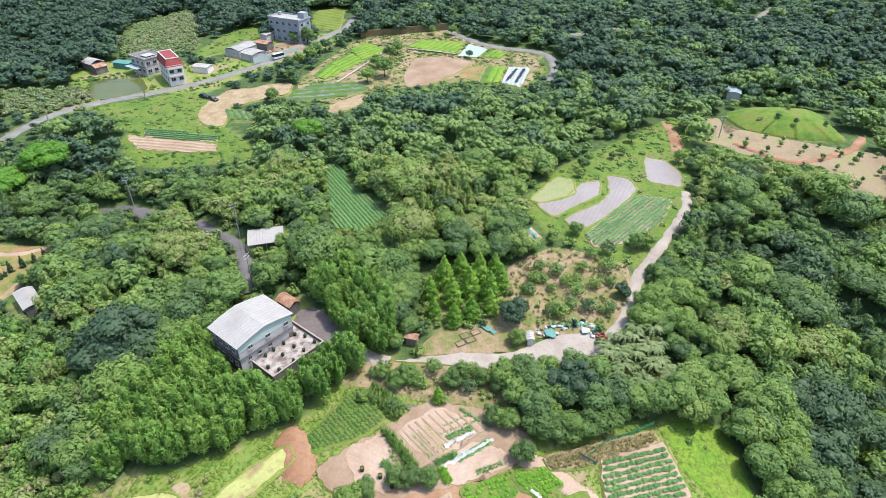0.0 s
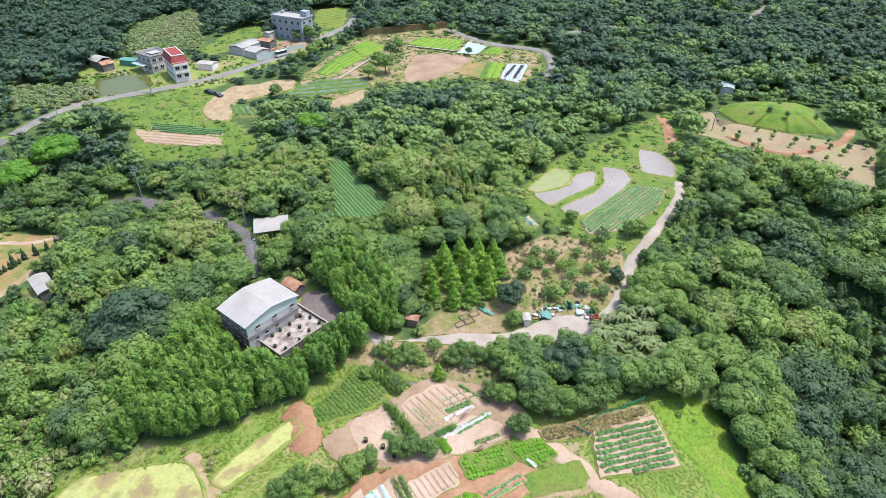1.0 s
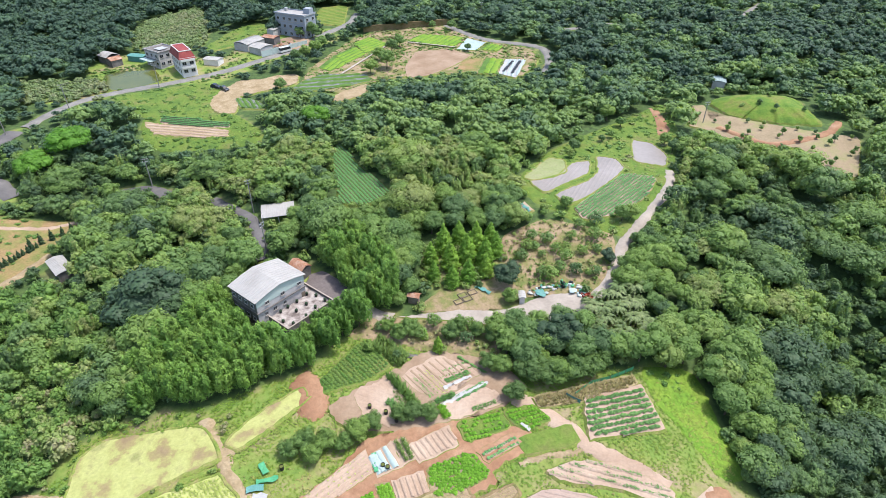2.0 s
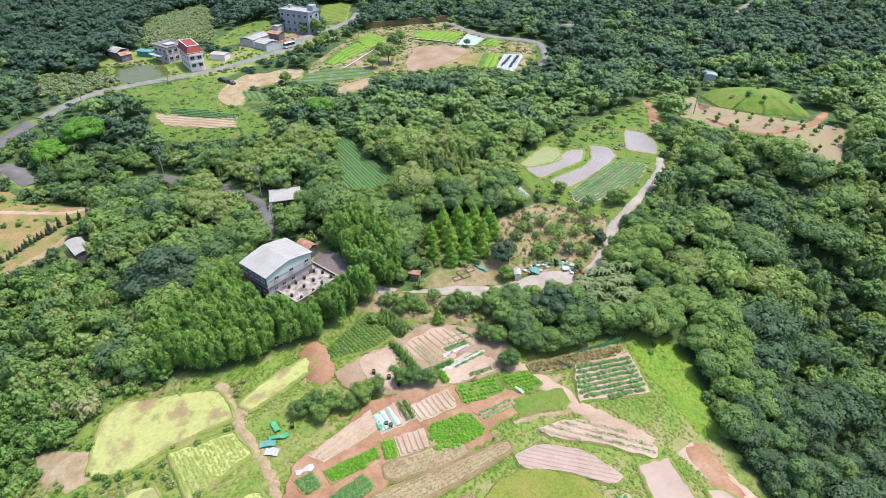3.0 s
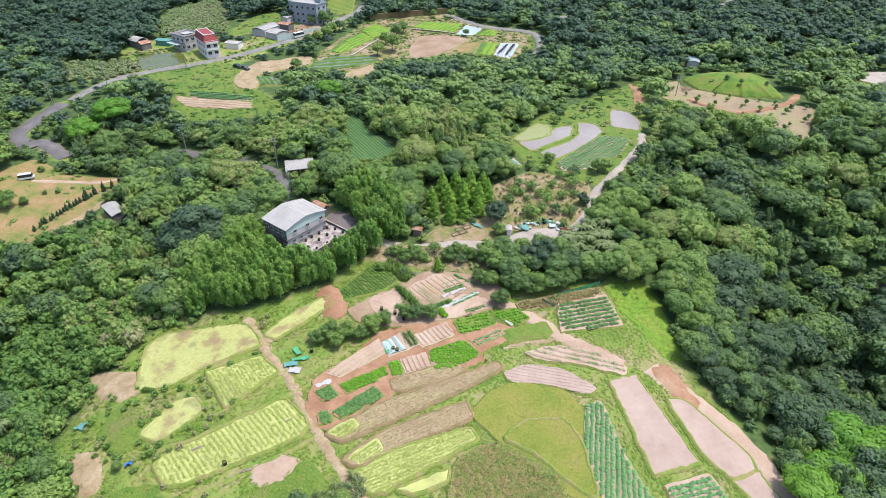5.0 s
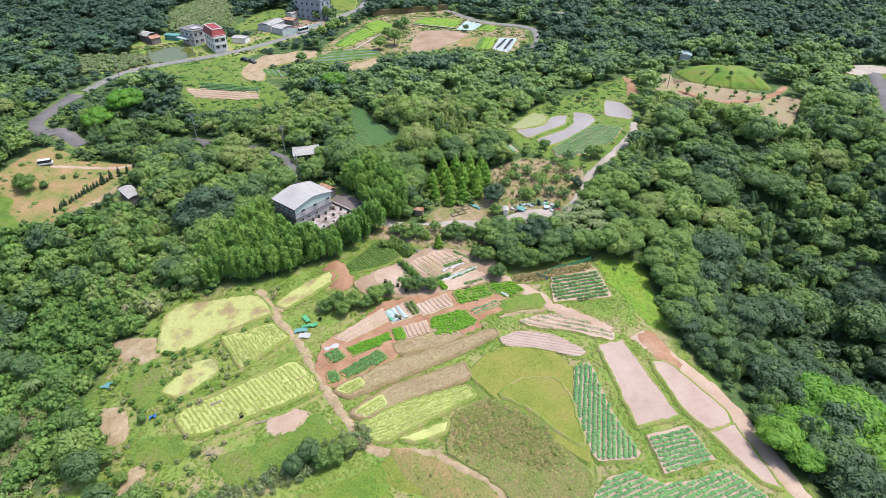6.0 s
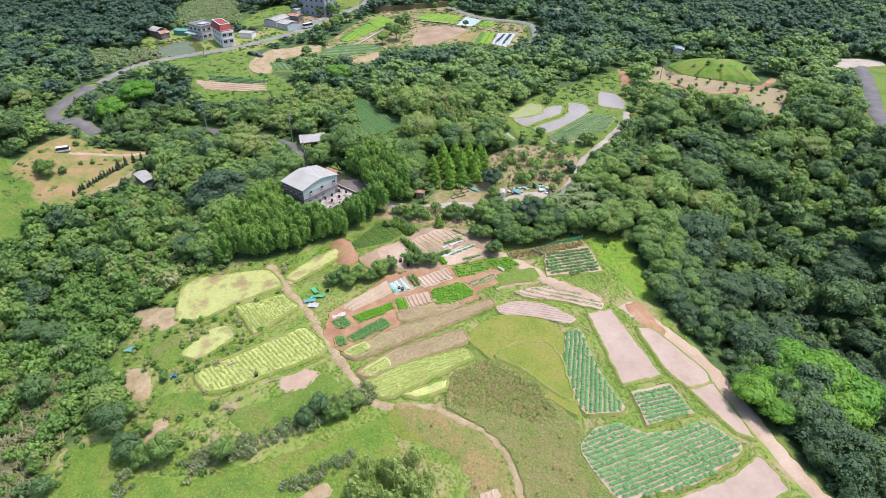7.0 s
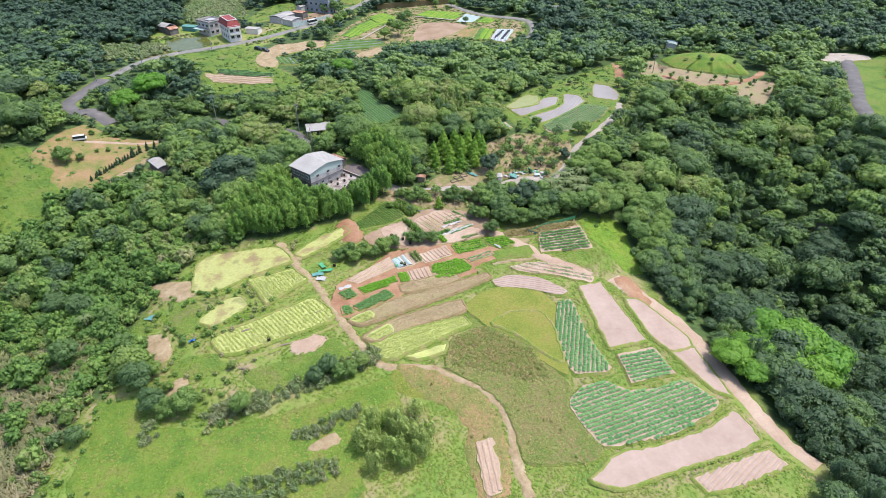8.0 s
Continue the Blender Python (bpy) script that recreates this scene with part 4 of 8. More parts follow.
made = plot("vegetable_field", "wedge of green vegetables between the trees", [(-38.7, 174.6), (-36.2, 178.9), (-27.7, 161.2), (-20.6, 150.8), (-15.4, 143.5), (-22.4, 136.7), (-30.5, 138.5)], LAWN, lift=0.3)
rows(made, ((-36.2, 178.9), (-15.4, 143.5)), gap=1.05, plants=CABBAGES, step=0.5, mat=BLUE_CROP, ridge=0.15, size=1.2)
made = plot("meadow", "rough green meadow by the dirt track", [(-82.0, 207.2), (-67.4, 191.2), (-66.7, 184.7), (-86.2, 183.8), (-104.0, 184.1), (-110.7, 190.7), (-116.0, 202.7), (-110.4, 207.0), (-92.5, 207.0)], LAWN, lift=0.1, jitter=0.5)
made = plot("vegetable_field", "terraced vegetable strips on the meadow", [(-109.5, 205.8), (-81.9, 199.6), (-81.0, 196.1), (-98.8, 197.9), (-109.1, 200.9)], SOIL, lift=0.3)
rows(made, ((-111.5, 204.5), (-81.9, 199.6)), gap=1.2, plants=LEAFY_HEADS, size=1.3, step=0.6, mat=BLUE_CROP, ridge=0.2)
made = plot("bare_field", "bare tan strip of ploughed earth", [(-114.8, 201.2), (-106.8, 198.7), (-81.0, 194.6), (-79.4, 190.2), (-90.1, 190.0), (-107.0, 192.4), (-112.2, 196.8)], PATH, lift=0.35, jitter=0.4)
rows(made, ((-107.0, 199.0), (-81.0, 194.6)), gap=1.6, ridge=0.18, ridge_mat=SOIL)
made = plot("meadow", "pale green meadow between the road and the track", [(-138.6, 224.5), (-103.9, 241.1), (-95.5, 231.6), (-95.6, 219.5), (-92.0, 208.8), (-117.0, 205.2), (-125.7, 215.7)], LAWN, lift=0.1, jitter=0.5)
made = plot("bare_field", "orange-tan earthworks at the head of the track", [(-95.1, 219.5), (-94.6, 231.6), (-92.0, 235.1), (-89.4, 242.4), (-79.8, 243.7), (-73.8, 248.7), (-65.6, 250.0), (-64.0, 238.8), (-70.7, 235.2), (-78.4, 229.4), (-85.0, 224.9), (-81.8, 208.6), (-86.8, 206.9), (-93.1, 213.5)], PATH, lift=0.3, jitter=0.5)
made = plot("orchard_slope", "dry tan orchard slope with young trees", [(99.6, 212.2), (104.7, 213.3), (101.5, 198.6), (108.5, 202.7), (122.8, 193.8), (138.1, 185.5), (149.3, 182.4), (131.4, 152.7), (125.0, 155.4), (124.8, 168.0), (121.5, 175.6), (110.0, 178.9), (100.8, 183.8), (97.4, 190.0), (91.8, 193.7)], ORCHARD, lift=0.3)
made = plot("grass_mound", "domed mound of bright grass", [(108.0, 215.5), (114.1, 221.7), (127.7, 222.3), (144.1, 219.6), (143.1, 204.8), (141.6, 192.9), (123.7, 195.7), (110.6, 202.7)], LIME_GRASS, lift=0.6, drop=1.4, jitter=0.5, dome=4.5)
made = plot("dry_meadow", "dry tan meadow clearing", [(-151.8, 114.3), (-151.7, 127.4), (-150.9, 137.9), (-146.7, 146.9), (-140.8, 143.7), (-133.4, 139.3), (-113.5, 142.0), (-113.2, 130.7), (-113.7, 119.2), (-123.7, 102.2), (-132.8, 101.0), (-138.3, 104.7), (-139.6, 111.5)], DRY_GRASS, lift=0.2)
made = plot("meadow", "bright green meadow at the foot of the clearing", [(-149.7, 94.3), (-164.6, 121.2), (-156.9, 123.7), (-149.2, 114.9), (-140.5, 111.3), (-136.1, 102.0), (-132.1, 99.6), (-137.7, 95.6), (-131.0, 87.0), (-135.4, 79.6), (-140.2, 75.8)], LAWN, lift=0.15)
made = plot("pond", "green-brown fish pond", [(-152.9, 249.5), (-148.0, 254.7), (-132.5, 256.1), (-124.5, 243.4), (-132.0, 234.9), (-142.1, 231.9)], WATER, lift=-0.1, category="pond")
made = plot("meadow", "bright green meadow below the reeds", [(-68.0, -16.7), (-70.2, -6.4), (-62.1, -1.4), (-45.1, -3.1), (-30.2, 2.4), (-16.6, 8.3), (-10.8, 12.2), (-9.0, 3.9), (-17.1, -7.0), (-13.7, -16.9)], LIME_GRASS, lift=0.12, jitter=0.7, drop=0.4)
made = plot("meadow", "bright green grass between the thickets", [(-69.1, -5.1), (-73.5, 6.0), (-64.3, 5.2), (-61.5, -1.4), (-63.2, -6.7)], LIME_GRASS, lift=0.16, jitter=0.6, drop=0.4)
made = plot("meadow", "strip of vivid grass by the ravine", [(43.6, 76.9), (54.1, 76.1), (54.2, 65.5), (55.0, 52.3), (51.7, 51.7), (48.3, 61.8), (45.2, 67.0)], VIVID_GRASS, lift=0.12, jitter=0.5, drop=0.4)
made = plot("seedling_bed", "nursery bed of green rice seedlings", [(-45.4, 292.8), (-38.1, 302.0), (-28.2, 291.3), (-38.2, 277.4)], SEEDLINGS, lift=0.3, round_edge=False)
rows(made, ((-45.4, 292.8), (-38.1, 302.0)), gap=2.6, ridge=0.2, ridge_mat=VIVID_GRASS, wide=0.85, inset=0.2)
made = plot("seedling_bed", "nursery bed of green rice seedlings", [(-52.3, 274.4), (-44.7, 287.2), (-38.2, 277.4), (-45.5, 263.3)], SEEDLINGS, lift=0.3, round_edge=False)
rows(made, ((-52.3, 274.4), (-44.7, 287.2)), gap=2.6, ridge=0.2, ridge_mat=VIVID_GRASS, wide=0.85, inset=0.2)
made = plot("seedling_bed", "nursery bed of green rice seedlings", [(-57.4, 258.5), (-52.3, 274.4), (-45.5, 263.3), (-51.6, 253.9)], SEEDLINGS, lift=0.3, round_edge=False)
rows(made, ((-57.4, 258.5), (-52.3, 274.4)), gap=2.6, ridge=0.2, ridge_mat=VIVID_GRASS, wide=0.85, inset=0.2)
made = plot("seedling_bed", "long nursery bed of bright seedlings", [(-18.0, 296.2), (-11.4, 306.6), (10.5, 302.4), (5.5, 287.5), (-9.0, 291.4)], SEEDLINGS, lift=0.3, round_edge=False)
rows(made, ((-18.0, 296.2), (-11.4, 306.6)), gap=3.0, ridge=0.25, ridge_mat=VIVID_GRASS, wide=0.95, inset=0.2)
made = plot("film_bed", "nursery bed half under white film", [(7.3, 283.7), (12.7, 299.8), (21.3, 293.2), (16.1, 282.2)], GREY_FILM, lift=0.3, round_edge=False)
made = plot("seedling_bed", "nursery bed of dark green seedlings", [(18.0, 283.0), (23.4, 291.6), (29.5, 289.3), (26.7, 280.8)], SEEDLINGS, lift=0.3, round_edge=False)
rows(made, ((18.0, 283.0), (23.4, 291.6)), gap=2.6, ridge=0.2, ridge_mat=VIVID_GRASS, wide=0.85, inset=0.2)
made = plot("seedling_bed", "nursery bed of vivid green seedlings", [(16.0, 251.8), (20.8, 270.6), (28.7, 269.2), (23.7, 250.5)], SEEDLINGS, lift=0.3, round_edge=False)
rows(made, ((16.0, 251.8), (20.8, 270.6)), gap=3.0, ridge=0.25, ridge_mat=VIVID_GRASS, wide=0.95, inset=0.2)
made = plot("film_bed", "beds under white and black film strips", [(25.2, 250.5), (30.2, 269.2), (39.4, 267.9), (32.5, 246.2)], FILM, lift=0.3, round_edge=False)
rows(made, ((25.2, 250.5), (30.2, 269.2)), gap=2.0, ridge=0.25, ridge_mat=GREY_FILM)
made = plot("dry_bed", "dry yellow nursery bed", [(6.8, 256.9), (10.4, 270.5), (19.0, 270.6), (14.8, 252.4)], DRY_GRASS, lift=0.3, round_edge=False)
made = plot("bare_field", "bare reddish brown field", [(-17.4, 258.7), (-13.3, 280.5), (4.1, 282.1), (13.9, 274.8), (3.8, 259.5), (-6.0, 249.1), (-15.5, 245.3)], EARTH, lift=0.3)
made = plot("bare_field", "bare tan earth among the trees", [(-46.4, 221.5), (-42.0, 229.5), (-33.8, 237.8), (-30.1, 235.4), (-34.6, 224.9), (-42.5, 218.1)], PATH, lift=0.3)
made = plot("film_bed", "beds under grey plastic film", [(-61.4, 241.3), (-54.7, 250.1), (-35.2, 250.2), (-31.5, 242.7), (-40.7, 236.5), (-55.9, 230.6), (-64.4, 232.9)], PATCHY, lift=0.3)
rows(made, ((-61.7, 240.5), (-38.0, 246.0)), gap=4.2, ridge=0.3, ridge_mat=SEEDLINGS, wide=0.45)
made = plot("dark_yard", "dark grey yard beside the farmhouse", [(-33.9, 102.6), (-33.6, 105.8), (-30.9, 107.2), (-25.4, 103.2), (-20.8, 97.2), (-25.4, 95.0)], DARK_YARD, lift=0.3, round_edge=False, category="yard")
made = plot("store_yard", "brown store yard strewn with debris", [(-88.1, 295.8), (-75.7, 306.2), (-64.5, 294.3), (-79.4, 277.2)], EARTH, lift=0.25, category="yard")
made = plot("meadow", "bright grass slope beside the road", [(188.4, 199.6), (163.1, 144.1), (165.7, 135.7), (166.1, 127.7), (200.8, 179.1), (227.4, 229.8), (208.5, 211.3), (200.3, 211.3)], LAWN, lift=0.2)
made = plot("concrete_yard", "pale concrete turning place at the road", [(185.7, 215.0), (195.7, 226.1), (205.2, 225.2), (213.1, 221.4), (211.5, 215.9), (198.6, 213.1), (191.1, 209.5)], CONCRETE, lift=0.5, category="yard")
made = plot("field_strips", "green field strips behind the hamlet", [(-74.9, 366.4), (-59.3, 373.9), (-55.2, 322.7), (-72.6, 327.9)], OLIVE, lift=0.3)
rows(made, ((-74.9, 366.4), (-59.3, 373.9)), gap=3.5, ridge=0.25, ridge_mat=LAWN, wide=0.6)
made = plot("fallow_field", "green fallow fenced field", [(-119.0, 285.9), (-112.7, 315.2), (-103.4, 329.8), (-92.7, 317.3), (-97.2, 300.7), (-105.0, 289.2), (-115.1, 279.9)], LAWN, lift=0.3)

# ---- roads and paths ----
ribbon("earth_bund", "brown trodden bund beside the paddies", [(-64.5, 40.6), (-57.3, 41.6), (-52.0, 47.1), (-41.7, 52.8)], 0.6, BANK, category="path")
ribbon("earth_bund", "brown trodden bund between the paddies", [(-55.1, 26.1), (-47.0, 29.3), (-39.7, 34.3), (-32.8, 39.2), (-28.2, 42.5)], 0.6, BANK, category="path")
ribbon("earth_bund", "brown trodden bund under the rice", [(-55.0, 21.6), (-48.8, 16.9), (-40.2, 18.9), (-25.8, 27.7), (-24.8, 29.9)], 0.6, BANK, category="path")
ribbon("earth_bund", "brown trodden bund over the small paddy", [(-46.9, 34.0), (-43.1, 36.1), (-35.2, 43.8), (-34.3, 47.1)], 0.5, BANK, category="path")
ribbon("earth_bund", "trodden grass bund above the terraces", [(14.5, 53.3), (19.1, 55.0), (26.3, 56.4), (28.4, 57.8)], 0.6, PATH, category="path")
ribbon("dirt_track", "red earth track across the orchard", [(149.1, 196.2), (141.9, 188.2), (132.4, 182.1), (120.8, 178.0), (113.2, 177.7), (106.9, 184.7), (101.9, 191.4)], 2.2, RED_SOIL, category="path", lift=0.55)
ribbon("dirt_track", "pale track across the dry clearing", [(-139.9, 132.8), (-130.4, 135.2), (-120.4, 137.0), (-113.5, 142.0)], 1.6, SOIL, category="path", lift=0.35)
ribbon("dirt_track", "pale track below the cypress hedge", [(-124.6, 100.0), (-119.6, 106.7), (-114.6, 114.1), (-111.7, 123.0)], 1.4, PATH, category="path", lift=0.3)
ribbon("dirt_track", "pale gravel track up to the paddies", [(34.9, 96.1), (40.3, 101.8), (45.0, 110.5), (49.0, 118.4), (56.1, 128.4), (63.6, 138.3), (69.9, 147.5), (73.3, 157.3)], 2.3, CONCRETE, category="path", lift=0.18)
ribbon("dirt_path", "narrow worn earth path between the terraces", [(-47.4, 63.8), (-41.9, 55.5), (-38.0, 50.2), (-32.9, 43.8), (-27.8, 35.5), (-24.9, 31.1), (-19.7, 23.3), (-14.4, 16.8), (-11.0, 14.9), (-2.1, 14.6), (3.0, 12.2), (10.3, 8.4), (13.6, 3.3), (15.0, -1.6), (15.4, -9.4), (17.3, -16.7)], 1.5, PATH, category="path")
ribbon("dirt_path", "earth path along the flooded paddy", [(-41.9, 55.5), (-36.0, 60.7), (-28.9, 68.2), (-21.1, 74.8), (-16.3, 80.2)], 1.6, PATH, category="path")
ribbon("dirt_track", "pinkish dirt track along the ravine", [(46.8, 48.0), (55.1, 36.3), (60.7, 26.8), (65.5, 10.7), (69.2, -0.9), (74.2, -8.5)], 4.2, SOIL, category="path")
ribbon("dirt_track", "pale dirt track through the beds", [(14.8, 69.6), (19.1, 66.3), (24.5, 61.6), (29.6, 56.5), (35.4, 53.0), (40.8, 48.6)], 3.0, SOIL, category="path")
ribbon("village_road", "pale concrete village road", [(-157.2, 194.3), (-150.9, 216.1), (-139.3, 228.4), (-120.9, 239.2), (-105.7, 249.8), (-92.3, 263.0), (-71.9, 287.0), (-64.3, 306.3), (-53.0, 328.0), (-50.6, 352.8)], 3.6, ROAD_GREY, category="road", lift=0.18)
ribbon("village_road", "grey concrete road above the nursery beds", [(1.5, 324.2), (21.1, 299.9), (47.6, 287.8), (50.9, 269.4), (46.7, 252.6)], 3.6, ROAD_GREY, category="road", lift=0.18)
ribbon("asphalt_road", "grey asphalt road bend", [(-159.0, 190.8), (-161.5, 169.0), (-160.8, 161.3), (-154.8, 156.8), (-149.8, 159.3), (-138.5, 151.3)], 5.5, ASPHALT, category="road", lift=0.18)
ribbon("asphalt_road", "grey asphalt road seen between trees", [(-108.8, 160.3), (-99.8, 162.4), (-90.6, 157.9)], 4.0, ASPHALT, category="road", lift=0.18)
ribbon("asphalt_road", "shaded lane to the farmhouse", [(-73.5, 150.7), (-60.9, 138.6), (-54.9, 131.9), (-50.3, 121.4), (-47.4, 112.7)], 2.6, ASPHALT, category="road", lift=0.18)
ribbon("asphalt_road", "grey asphalt road on the grass slope", [(200.9, 222.4), (195.0, 205.8), (182.9, 179.2), (172.3, 158.0), (167.4, 141.5)], 6.0, ASPHALT, category="road", lift=0.5)
ribbon("hill_lane", "pale lane climbing the far wooded hill", [(166.3, 336.8), (178.7, 352.3), (198.8, 377.9)], 2.6, ROAD_GREY, category="road", lift=0.18)
ribbon("hill_lane", "pale lane along the far wood edge", [(58.8, 316.5), (72.4, 318.6), (87.6, 327.0), (97.7, 325.0), (104.5, 316.9)], 2.6, ROAD_GREY, category="road", lift=0.18)
ribbon("concrete_lane", "pale concrete lane to the farmhouse", [(-11.4, 91.5), (-15.0, 92.3), (-18.0, 94.0)], 3.0, CONCRETE, category="road", lift=0.18)

# ---- trees: tapered trunk with limbs, a crown of many small leaf sprays in uneven lobes ----
wild = np.random.default_rng(21)
ICO_V = np.array([(0, 0, -1), (0.72, -0.53, -0.45), (-0.28, -0.85, -0.45), (-0.89, 0, -0.45), (-0.28, 0.85, -0.45), (0.72, 0.53, -0.45),
                  (0.28, -0.85, 0.45), (-0.72, -0.53, 0.45), (-0.72, 0.53, 0.45), (0.28, 0.85, 0.45), (0.89, 0, 0.45), (0, 0, 1)])
ICO_F = np.array([(0, 1, 2), (1, 0, 5), (0, 2, 3), (0, 3, 4), (0, 4, 5), (1, 5, 10), (2, 1, 6), (3, 2, 7), (4, 3, 8), (5, 4, 9),
                  (1, 10, 6), (2, 6, 7), (3, 7, 8), (4, 8, 9), (5, 9, 10), (6, 10, 11), (7, 6, 11), (8, 7, 11), (9, 8, 11), (10, 9, 11)])

OCT_V = np.array([(1, 0, -0.2), (0, 1, -0.2), (-1, 0, -0.2), (0, -1, -0.2), (0, 0, 1)])
OCT_F = np.array([(0, 1, 4), (1, 2, 4), (2, 3, 4), (3, 0, 4)])


def unit(v):
    return v / (np.linalg.norm(v, axis=-1, keepdims=True) + 1e-9)


def sprays(lobes, count, length, width, droop=0.25, low=-0.35, tidy=0.32, core=0.90, light=False):
    """Leaf sprays over the lobes (rows of centre and radii), with a dim core in each; triangles."""
    L = np.array(lobes, float)
    weight = (L[:, 3] * L[:, 4] + L[:, 4] * L[:, 5] + L[:, 3] * L[:, 5])
    pts, nrm, own, dome = [], [], [], []
    while len(pts) < count:
        k = wild.choice(len(L), p=weight / weight.sum())
        d = unit(wild.normal(size=3))
        if d[2] < low:
            continue
        p = L[k, :3] + d * L[k, 3:] * (0.86 + 0.24 * wild.random())
        q = (p - L[:, :3]) / L[:, 3:]
        q[k] = 9
        if (np.linalg.norm(q, axis=1) < 0.75).any():
            continue
        pts.append(p)
        nrm.append(d)
        own.append(k)
        dome.append(d / L[k, 3:])
    pts, nrm = np.array(pts), unit(np.array(nrm) + tidy * wild.normal(size=(count, 3)) + (0, 0, 0.5))
    round_n = unit(unit(np.array(dome)) + 0.30 * nrm + 0.13 * wild.normal(size=(count, 3)) + (0, 0, 0.15))
    hues = wild.normal(0, 0.11, len(L))
    tone = np.repeat(hues[own], 3 if light else 4)
    t = unit(np.cross(nrm, wild.normal(size=(count, 3))))
    b = np.cross(nrm, t)
    ln, wd = length * (0.65 + 0.7 * wild.random((count, 1))), width * (0.65 + 0.7 * wild.random((count, 1)))
    down = (0, 0, 1) * ln * droop
    if light:
        v = np.stack([pts - t * ln * 0.5 - b * wd * 0.5, pts + t * ln * 0.5 - down, pts - t * ln * 0.3 + b * wd * 0.6], 1).reshape(-1, 3)
        f = np.arange(3 * count).reshape(-1, 3)
    else:
        v = np.stack([pts - t * ln * 0.5, pts - b * wd * 0.5, pts + t * ln * 0.5 - down, pts + b * wd * 0.5], 1).reshape(-1, 3)
        n = 4 * np.arange(count)[:, None]
        f = np.concatenate([n + (0, 1, 3), n + (1, 2, 3)])
    nn = np.repeat(round_n, 3 if light else 4, axis=0)
    f = outward(v, f, nn)
    if core:
        cv, cf = (OCT_V, OCT_F) if light else (ICO_V, ICO_F[5:])
        for c in L:
            f = np.concatenate([f, cf + len(v)])
            v = np.concatenate([v, c[:3] + cv * c[3:] * core])
            nn = np.concatenate([nn, unit(cv / c[3:])])
        tone = np.r_[tone, np.repeat(hues, len(cv))]
    return v, f, tone, nn


def round_lobes(n, radius, height, base, flat=0.75):
    """Uneven lobes of a broad crown."""
    out = [(0, 0, base + height * 0.5, radius * 0.72, radius * 0.72, height * 0.5)]
    for k in range(n):
        a, r = 6.283 * (k + 0.6 * wild.random()) / n, radius * (0.40 + 0.30 * wild.random())
        s = radius * (0.34 + 0.20 * wild.random())
        out.append((math.cos(a) * r, math.sin(a) * r, base + height * (0.30 + 0.55 * wild.random()), s, s, s * flat))
    for _ in range(max(2, n // 3)):
        s = radius * (0.28 + 0.15 * wild.random())
        out.append((*(wild.normal(0, 0.25, 2) * radius), base + height * (0.85 + 0.2 * wild.random()), s, s, s * flat))
    return out


def plume_lobes(n, radius, height):
    """Leaning plumes of a bamboo clump."""
    out = []
    for k in range(n):
        a, r = wild.random() * 6.283, radius * math.sqrt(wild.random())
        h = height * (0.95 - 0.35 * (r / radius) ** 2 + 0.15 * wild.random())
        s = 0.5 + 0.4 * wild.random()
        out.append((math.cos(a) * r, math.sin(a) * r, h - 1.3, s, s, 1.7 + 0.8 * wild.random()))
        out.append((math.cos(a) * r * 0.75, math.sin(a) * r * 0.75, h * 0.50, s * 1.2, s * 1.2, h * 0.36))
    return out


def cone_lobes(radius, height, n=7):
    """Tiers of a narrow cone."""
    out = []
    for k in range(n):
        u = k / (n - 1)
        r = radius * (1 - 0.80 * u ** 2.0)
        out.append((0, 0, height * (0.14 + 0.80 * u), r * 0.75, r * 0.75, height * 0.12))
        for a in np.arange(3) * 2.1 + k:
            out.append((math.cos(a) * r * 0.45, math.sin(a) * r * 0.45, height * (0.12 + 0.78 * u), r * 0.55, r * 0.55, height * 0.085))
    return out


def trunk_mesh(height, radius, limbs=4, reach=1.6):
    """A tapered, slightly bent trunk with rising limbs."""
    v, f = [], []

    def tube(a, b, r0, r1, bend):
        n, m = 6, 4
        a, b = np.array(a), np.array(b)
        first = len(v)
        for s in range(m):
            u = s / (m - 1)
            c = a + (b - a) * u + np.array(bend) * math.sin(3.14 * u)
            for k in range(n):
                r = r0 + (r1 - r0) * u
                v.append((c[0] + math.cos(k * 1.0472) * r, c[1] + math.sin(k * 1.0472) * r, c[2]))
        for s in range(m - 1):
            for k in range(n):
                p, q = first + s * n + k, first + s * n + (k + 1) % n
                f.append((p, q, q + n, p + n))

    tube((0, 0, -0.6), (0.1, 0.1, height), radius, radius * 0.45, (0.15, -0.1, 0))
    for k in range(limbs):
        a = k * 6.283 / limbs + wild.random()
        z = height * (0.5 + 0.3 * wild.random())
        tube((0, 0, z), (math.cos(a) * reach, math.sin(a) * reach, z + reach * 0.8), radius * 0.5, radius * 0.18, (0, 0, 0.15))
    return mesh_of("trunk", v, f, BARK, smooth=True)


def tree_kind(name, label, category, crown, leaf, trunk):
    """A tree as a thing with trunk and crown, kept out of sight below ground until copied."""
    ob = thing(name, pose(0, 0, 0), label, category)
    part("trunk", trunk, None, ob)
    part("crown", mesh_of("crown", crown[0], crown[1], leaf, normals=crown[3] if len(crown) > 3 else None), None, ob)
    return ob


def ground_z(x, y):
    return float(land(np.float64(x), np.float64(y)))


def plant(kind, x, y, size=1.0, wide=1.0, sink=0.2, lift=0.0):
    z = ground_z(x, y) + lift - sink
    m = pose(x, y, z, wild.normal() * 2, wild.normal() * 2, wild.random() * 360) @ Matrix.Diagonal((size * wide, size * wide, size, 1))
    made = copy_thing(kind, m)
    made.matrix_basis = m
    return made


def remove_thing(ob):
    for o in (*ob.children_recursive, ob):
        bpy.data.objects.remove(o)


